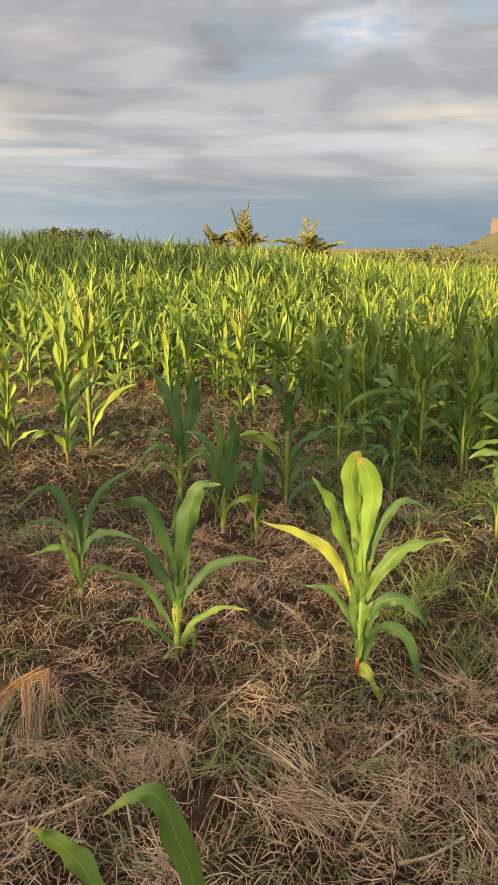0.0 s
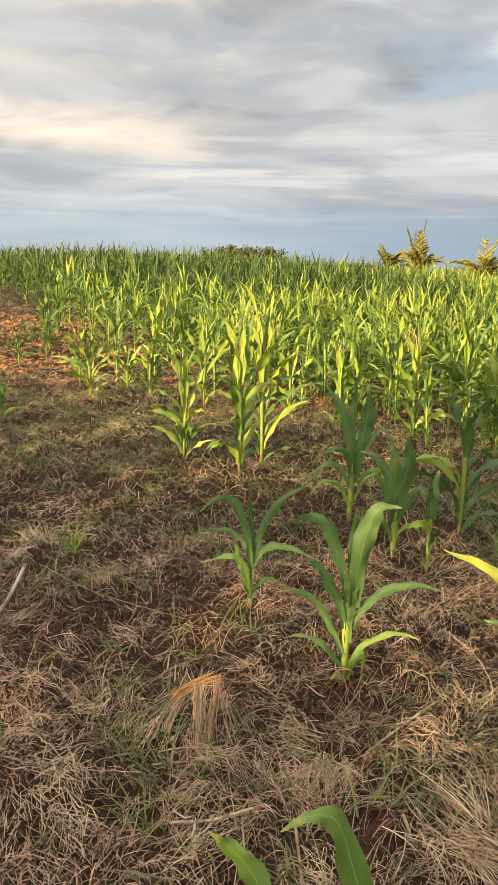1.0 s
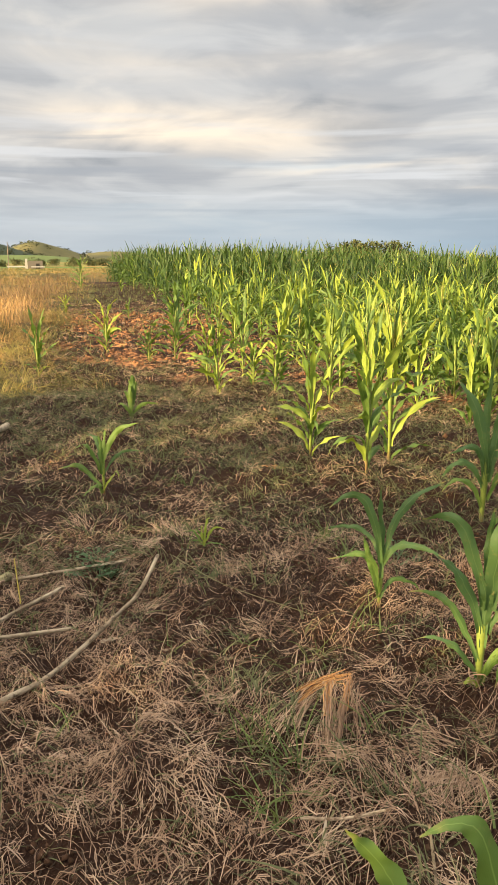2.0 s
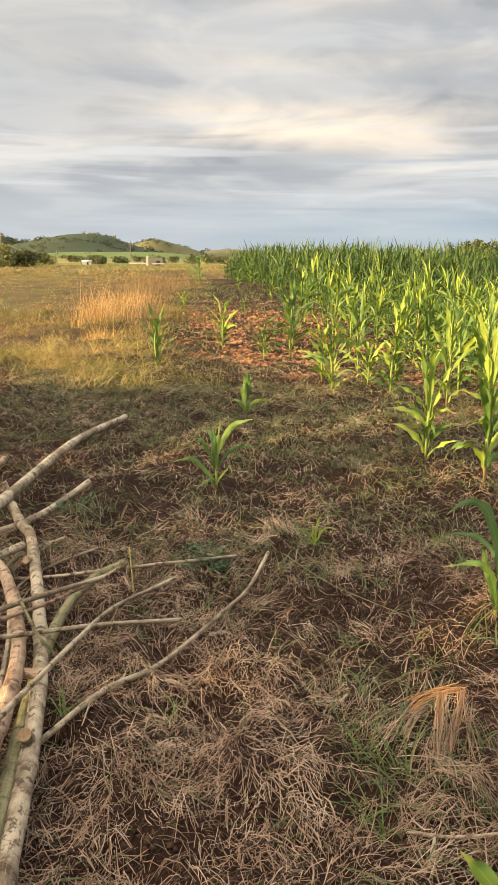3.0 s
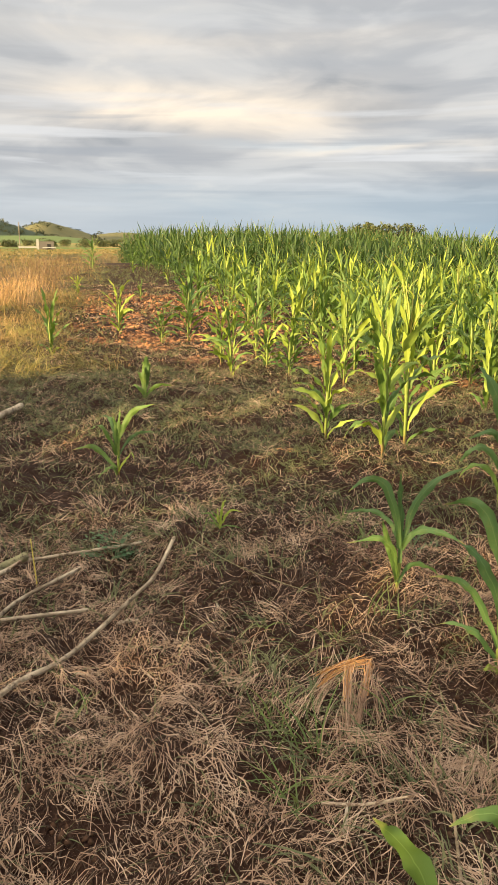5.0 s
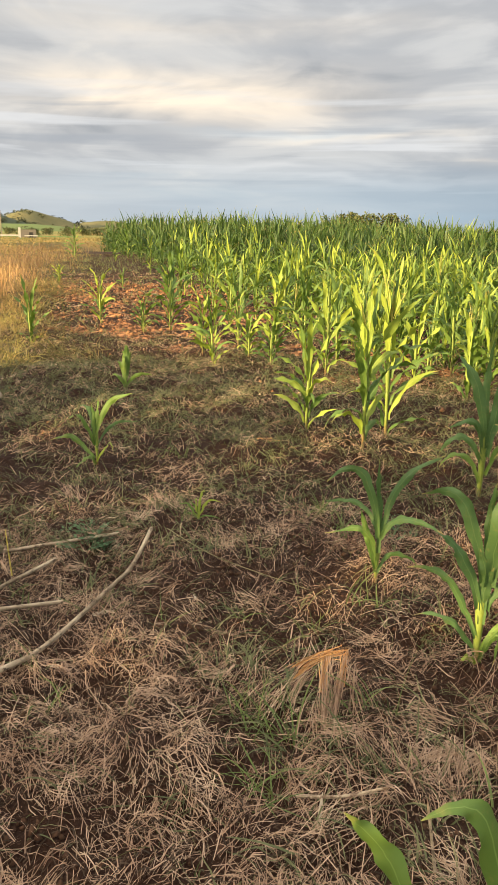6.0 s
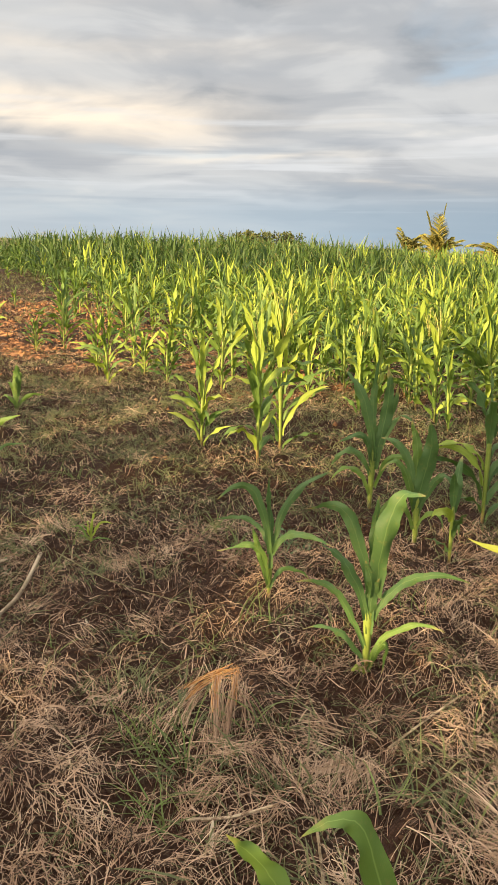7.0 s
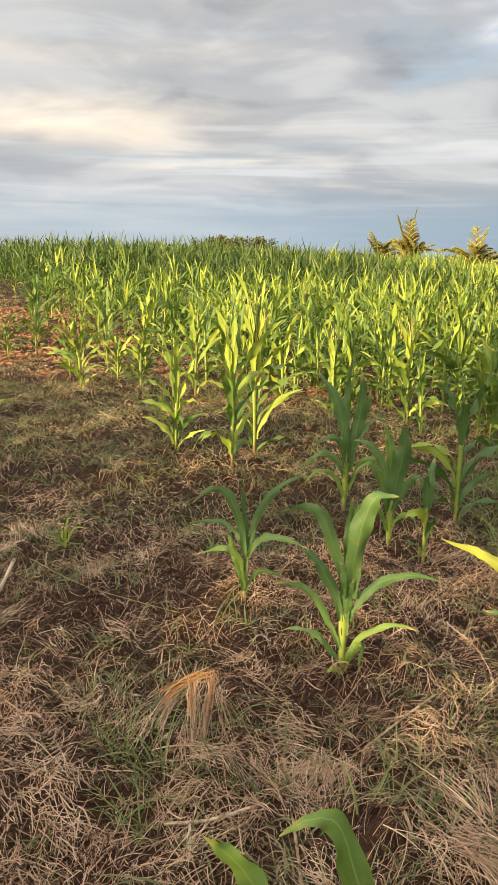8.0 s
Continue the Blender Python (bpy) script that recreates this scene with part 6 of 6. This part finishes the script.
# ---- trees and distance ----
def leaf_cloud(blobs, n, size, seed):
    rt = np.random.RandomState(seed)
    out = []
    vol = np.array([b[3] * b[4] * b[5] for b in blobs])
    pick = rt.choice(len(blobs), n, p=vol / vol.sum())
    bl = np.array(blobs)[pick]
    d = rt.normal(0, 1, (n, 3))
    d /= np.linalg.norm(d, axis=1)[:, None]
    rad = rt.uniform(0.35, 1.08, n) ** 0.6
    c = bl[:, :3] + d * rad[:, None] * bl[:, 3:6]
    a = rt.normal(0, 1, (n, 3))
    a /= np.linalg.norm(a, axis=1)[:, None]
    b = np.cross(a, rt.normal(0, 1, (n, 3)))
    b /= np.linalg.norm(b, axis=1)[:, None]
    s = size * rt.uniform(0.6, 1.3, n)[:, None]
    v = np.stack([c - a * s, c + b * s * 0.5, c + a * s, c - b * s * 0.5], 1)
    return v.reshape(-1, 3), np.arange(n * 4).reshape(-1, 4)


def tree(x, y, h, width, label, seed, n=1500, leaf=0.16, trunk=0.3, category="tree", mat=None, z=None, low=None):
    rt = random.Random(seed)
    z = float(land(x, y)) if z is None else z
    ob = thing("tree", (x, y, z), label, category, "trees")
    limbs = []
    v, f, uv, _ = tube([(0, 0, -0.1), (0.03 * h, 0.02 * h, h * trunk), (0.0, 0.0, h * 0.75)], 0.03 * h, 0.012 * h, 10, 7, 0, 0.05, seed)
    limbs.append((np.array([tuple(q) for q in v]), np.array(f), uv))
    blobs = []
    for i in range(9):
        a = i * 2.4 + rt.uniform(-0.4, 0.4)
        r = width * 0.5 * rt.uniform(0.15, 0.75)
        bz = h * rt.uniform(trunk + 0.18, 0.86) if low is None else rt.uniform(low + width * 0.13, h - width * 0.13)
        c = (r * math.cos(a), r * math.sin(a), bz)
        q = width * rt.uniform(0.16, 0.28)
        blobs.append((*c, q, q, min(q, h - bz) * rt.uniform(0.7, 1.0) if low is None else min(q, bz - low, h - bz)))
        v, f, uv, _ = tube([(0.02 * h, 0.01 * h, h * trunk * rt.uniform(0.7, 1.1)), (c[0] * 0.5, c[1] * 0.5, (h * trunk + bz) / 2), c], 0.012 * h, 0.004 * h, 6, 5, 0, 0.05, seed + i)
        limbs.append((np.array([tuple(q_) for q_ in v]), np.array(f), uv))
    v, f = joined(*[(a_, b_) for a_, b_, _ in limbs])
    part("trunk", mesh_from("trunk", v, f, M_TRUNK, np.concatenate([np.array(u_) for _, _, u_ in limbs]), True), ob)
    part("crown", mesh_from("crown", *leaf_cloud(blobs, n, leaf, seed), mat or M_CROWN), ob)
    return ob


# hedge and trees added unseen behind the viewer, shaped to shade the near ground
P0 = Vector((-3.8, 8.3))
along, across_ = Vector((math.sin(sh), math.cos(sh))), Vector((math.cos(sh), -math.sin(sh)))
SHADE_HEDGE = [(-7.5, 16, 1.5, 3.0, 2200, None), (-4.4, 16, 1.7, 3.0, 2200, None), (-0.1, 16.3, 3.1, 2.5, 2800, None), (0.9, 16, 3.15, 3.2, 2800, None),
         (3.2, 16, 3.2, 2.8, 1500, None), (4.7, 16, 2.8, 2.2, 1700, None), (6.2, 16, 2.55, 2.1, 3400, None), (8.0, 16, 2.8, 3.2, 2800, None),
         (10.8, 16, 2.85, 3.4, 2800, None), (13.6, 16, 2.7, 3.4, 2800, None), (16.5, 16, 2.5, 3.6, 2800, None), (20, 16, 2.6, 4, 2800, None)]
SHADE_TREES = [(4.95, 16.2, 4.25, 1.4, 480, 2.85), (5.7, 16.3, 4.3, 1.3, 520, 2.8), (9.9, 16.4, 5.4, 4.2, 2800, 2.9), (11.0, 16.8, 5.2, 4.8, 2800, 3.0),
               (13.4, 16.2, 5.2, 5.4, 6000, 2.9), (18, 16.6, 5.4, 6.0, 6000, 2.9), (23, 17, 5.6, 6.5, 6000, 2.8)]
for i, (d, back_, h, wd, lf, low_) in enumerate(SHADE_HEDGE + SHADE_TREES):
    q = P0 + across_ * d - along * back_
    bush = low_ is None
    tree(q.x, q.y, h, wd, "dense dark green hedge bush, unseen, added for its shade" if bush else "broad dark green tree, unseen, added for its shade", 200 + i, lf, 0.16 if bush else 0.2, 0.02 if bush else 0.3,
         "bush" if bush else "tree", low=low_)


M_HILLSCRUB = stuff_material("hill_bush_leaf", ((0.0, (0.018, 0.032, 0.012)), (0.6, (0.036, 0.055, 0.020)), (1.0, (0.07, 0.085, 0.03))), sheer=0.0, rough=0.9)
M_SCRUB = stuff_material("olive_scrub_leaf", ((0.0, (0.08, 0.11, 0.03)), (0.6, (0.15, 0.17, 0.055)), (1.0, (0.27, 0.23, 0.09))), sheer=0.2)


def at_heading(h, dist):
    return dist * math.sin(radians(h)), dist * math.cos(radians(h))


# distant trees on the crest and the plain: heading, distance, elevation of the top in degrees, width, leaves
CREST_TREES = [(-12.9, 260, 1.42, 12, 900), (-11.6, 265, 1.32, 10, 700), (-14.0, 262, 1.32, 9, 700), (-10.6, 270, 1.22, 9, 600), (-15.0, 262, 1.2, 7, 500)]
PLAIN_TREES = [(-44.7, 110, 0.45, 4.6, 900), (-46.0, 105, 0.80, 4.0, 900), (-43.7, 118, 0.35, 3.6, 800), (-47.4, 110, 0.85, 5, 900), (-45.4, 112, 0.25, 4.0, 700), (-43.0, 125, 0.10, 2.6, 600),
               (-46.8, 98, 0.30, 3.2, 700), (-39.8, 150, 0.10, 3.6, 700), (-40.4, 155, -0.08, 3.0, 500), (-38.2, 170, -0.10, 5, 500), (-35.4, 170, -0.1, 3.4, 500), (-34.6, 190, 0.05, 4, 500),
               (-33.2, 170, 0.1, 4, 500), (-32.2, 175, 0.15, 4, 500), (-31.2, 180, 0.1, 5, 500), (-37.0, 190, -0.05, 4, 400), (-41.6, 185, -0.1, 5, 400), (-36.2, 150, -0.25, 2.5, 400)]
KNOLL_TREES = [(7.4, 150, -0.30, 5, 600), (8.5, 145, -0.12, 4.5, 600), (9.6, 152, 0.00, 6, 800), (10.7, 140, 0.20, 5, 700), (11.6, 150, 0.22, 6, 600), (12.5, 130, 0.05, 4, 700),
               (13.3, 120, 0.05, 4.5, 800), (14.2, 112, -0.1, 4, 700), (15.2, 118, -0.25, 4, 700), (16.2, 110, -0.55, 4, 700), (17.2, 112, -0.3, 4, 700), (18.6, 115, -0.2, 5, 700)]
FAR_KNOLL_TREES = [(8.0, 135, -0.22, 5, 500), (9.0, 140, 0.02, 5, 500), (10.2, 146, 0.12, 5, 600), (11.1, 134, 0.18, 5, 600), (12.1, 142, 0.2, 5, 600), (12.9, 150, 0.25, 5, 500),
                   (13.8, 140, 0.2, 5, 500), (7.0, 140, -0.4, 4, 400), (14.6, 150, 0.1, 5, 500), (15.6, 140, -0.1, 5, 500), (14.8, 190, 0.35, 4, 400), (15.8, 195, 0.6, 4, 400)]
for i, (h, dist, top, wd, tn_) in enumerate(CREST_TREES + PLAIN_TREES + KNOLL_TREES + FAR_KNOLL_TREES):
    x, y = at_heading(h, dist)
    base_ = float(land(x, y))
    tall = max(1.6, 1.43 + dist * math.tan(radians(top)) - base_)
    tree(x, y, tall, wd, "far dark green tree on the skyline" if dist > 200 else "bushy green tree beyond the fields", 300 + i, tn_, 0.05 * wd, 0.02, mat=M_SCRUB if h > 0 or i in (6, 7, 9, 10, 11) else M_CROWN)


def hill(h, dist, wide, deep, tall, mat, label, seed, scrub=0):
    cx_, cy_ = at_heading(h, dist)
    n = 41
    u = np.linspace(-1, 1, n)
    a, b = np.meshgrid(u, u, indexing="ij")
    rt = np.random.RandomState(seed)
    top = np.clip(1 - np.hypot(a, b), 0, 1)
    top = top * top * (3 - 2 * top) * 0.6 + 0.4 * top
    for _ in range(7):
        k, th, ph = rt.uniform(3, 9), rt.uniform(0, 6.28), rt.uniform(0, 6.28)
        top = top * (1 + 0.09 * np.sin(k * (a * math.cos(th) + b * math.sin(th)) + ph))
    c, s = math.cos(radians(-h)), math.sin(radians(-h))
    x, y = a * wide, b * deep
    v = np.stack([cx_ + x * c - y * s, cy_ + x * s + y * c, top * tall - 1.0 - 7 * (1 - step(0, 0.10, top))], -1).reshape(-1, 3)
    if scrub:                                            # bushes on its slopes, in drifts
        keep_ = v[(top.ravel() > 0.12) & (b.ravel() < 0.35)]
        k = rt.randint(0, len(keep_), scrub)
        cell = np.array([wide, deep]) * 2 / n
        p = keep_[k] + np.stack([rt.normal(0, 0.5, scrub) * cell[0], rt.normal(0, 0.5, scrub) * cell[1], np.full(scrub, 0.2)], 1)
        p = p[blotch(p[:, 0], p[:, 1], 0.11, 1.0 + seed) > 0.46]
        q = rt.uniform(0.6, 2.0, len(p)) * dist / 540
        tagged(new("hill_scrub", mesh_from("hill_scrub", *leaf_cloud([(*a_, 1.3 * w_, 1.3 * w_, 0.8 * w_) for a_, w_ in zip(p, q)], len(p) * 12, 0.6 * dist / 540, seed), M_HILLSCRUB)),
               "dark green bushes scattered over the hillside", "scrub", kind="stuff")
    tagged(new("hill", mesh_from("hill", v, grid_faces(n, n), mat, smooth=True)), label, "hill", kind="structure")


hill(-42.6, 540, 100, 110, 15.0, M_HILL, "scrubby green hill far across the plain", 1, 900)
hill(-47.3, 560, 75, 110, 16.5, M_HILL, "scrubby green hill far across the plain", 2, 1000)
hill(-39.9, 560, 45, 100, 12.5, M_HILL, "scrubby green shoulder of the far hill", 8, 700)
hill(-35.6, 640, 52, 80, 15.0, M_HILL_GRASS, "bare grassy brown hill far across the plain", 3, 200)
hill(-39.2, 430, 85, 60, 4.6, M_HILL_GREEN, "bright green field on the rise before the hills", 9, 60)
hill(-30.0, 700, 150, 120, 6, M_HILL_GRASS, "long low grassy rise on the horizon", 4, 150)
hill(-13.0, 330, 60, 60, 4.0, M_HILL, "low wooded rise beyond the crop", 5)
hill(21.0, 230, 46, 60, 8.8, M_HILL_GRASS, "steep green knoll at the field's end", 7, 130)


def box(bm, cx_, cy_, cz, sx, sy, sz):
    bmesh.ops.create_cube(bm, size=1.0, matrix=Matrix.Translation((cx_, cy_, cz)) @ Matrix.Diagonal((sx, sy, sz, 1)))


def boxes(name, rows, mat, parent, label=""):
    bm = bmesh.new()
    for r in rows:
        box(bm, *r)
    me = bpy.data.meshes.new(name)
    bm.to_mesh(me)
    bm.free()
    me.materials.append(mat)
    return part(name, me, parent, label)


def gable(name, sx, sy, z, rise, mat, parent, cx_=0.0, cy_=0.0, thick=0.12, label=""):
    v = []
    for dz in (0, thick):
        v += [(cx_ - sx / 2, cy_ - sy / 2, z + dz), (cx_ + sx / 2, cy_ - sy / 2, z + dz), (cx_ + sx / 2, cy_, z + rise + dz), (cx_ - sx / 2, cy_, z + rise + dz), (cx_ - sx / 2, cy_ + sy / 2, z + dz), (cx_ + sx / 2, cy_ + sy / 2, z + dz)]
    f = [(0, 3, 2, 1), (3, 4, 5, 2), (6, 7, 8, 9), (9, 8, 11, 10), (0, 1, 7, 6), (4, 10, 11, 5), (0, 6, 9, 3), (3, 9, 10, 4), (1, 2, 8, 7), (2, 5, 11, 8)]
    return part(name, mesh_from(name, v, f, mat), parent, label)


x, y = at_heading(-36.3, 130)
barn = thing("farm_building", (x, y, float(land(x, y))), "roofless grey cement farm building with a white pillar", "building", rz=36, scale=0.62)
boxes("wall", [(2.0, 0.9, 1.0, 3.6, 0.2, 2.0), (2.0, -0.9, 0.95, 3.6, 0.2, 1.9), (3.7, 0, 0.85, 0.2, 1.6, 1.7)], M_GREYWALL, barn)
boxes("pillar", [(-0.15, -0.5, 1.25, 0.6, 0.6, 2.5)], M_WHITEWALL, barn, "white plastered pillar")
boxes("doorway", [(2.6, -1.01, 0.7, 0.9, 0.04, 1.3)], M_DARK, barn)
boxes("low_wall", [(-2.6, -0.5, 0.62, 4.3, 0.3, 0.35)], M_WHITEWALL, barn, "low pale wall raised on posts")
for px in (-4.5, -3.3, -2.1, -0.9):
    boxes("post", [(px, -0.5, 0.22, 0.2, 0.2, 0.46)], M_CONCRETE, barn)
boxes("trough", [(2.6, -2.0, 0.55, 3.2, 0.7, 0.25)], M_WHITEWALL, barn, "pale trough in front of the wall")
for px in (1.3, 3.9):
    boxes("trough_leg", [(px, -2.0, 0.21, 0.25, 0.6, 0.44)], M_CONCRETE, barn)
x, y = at_heading(-40.5, 140)
shed = thing("shed", (x, y, float(land(x, y))), "small white shed with a tin roof by a bush", "shed", rz=40, scale=0.5)
boxes("wall", [(0, 0.8, 0.5, 3.0, 0.12, 1.0), (0, -0.8, 0.5, 3.0, 0.12, 1.0), (-1.5, 0, 0.5, 0.12, 1.5, 1.0), (1.5, 0, 0.5, 0.12, 1.5, 1.0)], M_WHITEWALL, shed)
gable("roof", 3.4, 2.0, 1.02, 0.4, M_TIN, shed)
boxes("doorway", [(0.3, -0.875, 0.42, 0.6, 0.04, 0.8)], M_DARK, shed)
for i, (h, dist, tall) in enumerate([(-46.1, 150, 5.2), (-37.5, 140, 4.3), (-42.5, 130, 2.2)]):
    x, y = at_heading(h, dist)
    up_ = thing("utility_pole", (x, y, float(land(x, y))), "pale slender utility pole out on the plain", "pole", "utility poles")
    v, f, uv, _ = tube([(0, 0, -0.3), (0, 0, tall / 2), (0, 0, tall)], 0.09, 0.06, 4, 8)
    part("shaft", mesh_from("shaft", [tuple(q) for q in v], f, M_CONCRETE, uv, True), up_)
    if tall > 5:
        boxes("crossarm", [(0, 0, tall - 0.35, 1.1, 0.1, 0.1)], M_TRUNK, up_)
x, y = at_heading(1.9, 72)
hut = thing("hut", (x, y, float(land(x, y))), "small hut with an orange rusty roof behind the crop", "house", rz=-2, scale=0.8)
boxes("wall", [(0, 1.4, 1.5, 3.6, 0.15, 3.0), (0, -1.4, 1.5, 3.6, 0.15, 3.0), (-1.8, 0, 1.5, 0.15, 2.65, 3.0), (1.8, 0, 1.5, 0.15, 2.65, 3.0)], M_GREYWALL, hut)
gable("roof", 4.2, 3.6, 3.0, 1.2, M_ROOF, hut, label="rusty orange roof")
boxes("window", [(0.6, -1.49, 1.7, 0.8, 0.04, 0.8)], M_DARK, hut)
x, y = at_heading(16.5, 222)
tower = thing("tower", (x, y, 5.0), "small orange brick tower on the knoll", "tower", rz=-17)
boxes("wall", [(0, 0, 1.75, 1.9, 1.9, 3.7)], M_BRICK, tower)
boxes("cap", [(0, 0, 3.7, 2.2, 2.2, 0.25)], M_GREYWALL, tower)


def palm(x, y, trunk_h, fronds, label, seed):
    rt = random.Random(seed)
    z = float(land(x, y))
    ob = thing("coconut_palm", (x, y, z), label, "palm", "palms")
    v, f, uv, _ = tube([(0, 0, -0.2), (0.05, 0, trunk_h * 0.5), (0, 0, trunk_h)], 0.22, 0.14, 8, 8, 0.08, 0.05, seed)
    part("trunk", mesh_from("trunk", [tuple(q) for q in v], f, M_TRUNK, uv, True), ob)
    for az, lean, bend, ln in fronds:
        a, l0, b0 = radians(az), radians(lean), radians(bend)
        n = 40
        p = np.array([0, 0, trunk_h], float)
        items = []
        side = np.array([-math.sin(a), math.cos(a), 0])
        base, azs, leans, lens = [], [], [], []
        spine = []
        for i in range(n + 1):
            s = i / n
            th = l0 + b0 * s ** 1.5
            d = np.array([math.sin(th) * math.cos(a), math.sin(th) * math.sin(a), math.cos(th)])
            spine.append(tuple(p))
            if i > 2:
                for sg in (-1, 1):
                    t = d * 0.85 + side * sg * 0.6 + np.array([0, 0, -0.15])
                    t /= np.linalg.norm(t)
                    base.append(p.copy())
                    azs.append(math.atan2(t[1], t[0]))
                    leans.append(math.acos(max(-1, min(1, t[2]))))
                    lens.append(ln * 0.19 * math.sin(math.pi * (0.12 + 0.78 * s)) + 0.1)
            p = p + d * ln / n
        k = len(base)
        vv, ff = blades(np.array(base), np.array(azs), np.array(leans), np.full(k, 0.4), np.array(lens) * 1.25, np.full(k, 0.085), 3, twist=0.8)
        tv, tf, _, _ = tube(spine[::4], 0.05, 0.015, 10, 5)
        part("frond", mesh_from("frond", *joined((vv, ff), (np.array([tuple(q) for q in tv]), np.array(tf))), M_PALMLEAF), ob)
    return ob


def crown_fronds(seed, n, ln, lean, bend):
    rt = random.Random(seed)
    return [(i * 137.5 + rt.uniform(-15, 15), rt.uniform(*lean), rt.uniform(*bend), ln * rt.uniform(0.75, 1.05)) for i in range(n)]


x, y = at_heading(-0.55, 60)
palm(x, y, 3.0, [(180, 12, 8, 3.3), (0, 3, 6, 3.7), (100, 6, 10, 3.2), (-90, 10, 16, 3.0)] + crown_fronds(1, 15, 2.4, (5, 38), (15, 75)), "young coconut palm with upright golden fronds", 1)
x, y = at_heading(3.85, 60)
palm(x, y, 3.1, [(180, 34, 75, 3.2), (0, 52, 30, 3.0), (95, 3, 10, 2.9), (5, 8, 14, 2.9)] + crown_fronds(2, 15, 2.3, (5, 50), (20, 80)), "young coconut palm with arching yellow-green fronds", 2)
x, y = at_heading(-2.6, 64)
palm(x, y, 3.0, crown_fronds(3, 20, 2.3, (10, 65), (20, 75)), "short bushy palm with orange fronds", 3)


# ---- the same litter and grass all round behind the viewer ----
stuff("straw_litter", joined(straw_on(80000, 0.0, 4.5, 26, 305, (0.04, 0.13), (0.002, 0.004), 0.012, ns=2, base=0.5), straw_on(70000, 4.5, 9.5, 26, 310, (0.05, 0.16), (0.004, 0.007), 0.014, ns=2, base=0.35),
                             tussocks(1500, 0.3, 9.0, 26, 308, (5, 14), (0.05, 0.17), (0.002, 0.004), straw_density, (0.5, 1.4), (0.1, 1.0), ns=3)),
      M_STRAW, "dry brown straw lying over the soil beside the field", "straw")
stuff("green_grass", joined(tussocks(2600, 0.3, 9.5, 26, 308, (5, 12), (0.05, 0.18), (0.003, 0.006), grass_density, (0.2, 1.2), (0.4, 1.4), 0.03, 1.0, ns=3)),
      M_GRASS, "short grass growing through the straw beside the field", "grass")

# rank grass at the feet of the shaded maize
stuff("rank_grass", tussocks(800, 4.1, 7.0, 4, 26, (4, 10), (0.10, 0.30), (0.004, 0.009), lambda x, y: step(0.30, 0.60, 0.5 * blotch(x, y, 3.3, 1.9) + 0.5 * blotch(x, y, 8.1, 0.2)), (0.1, 1.0), (0.5, 1.6), 0.05, 1.2, 1.5),
      M_FRESH, "rank green grass at the feet of the maize", "grass")
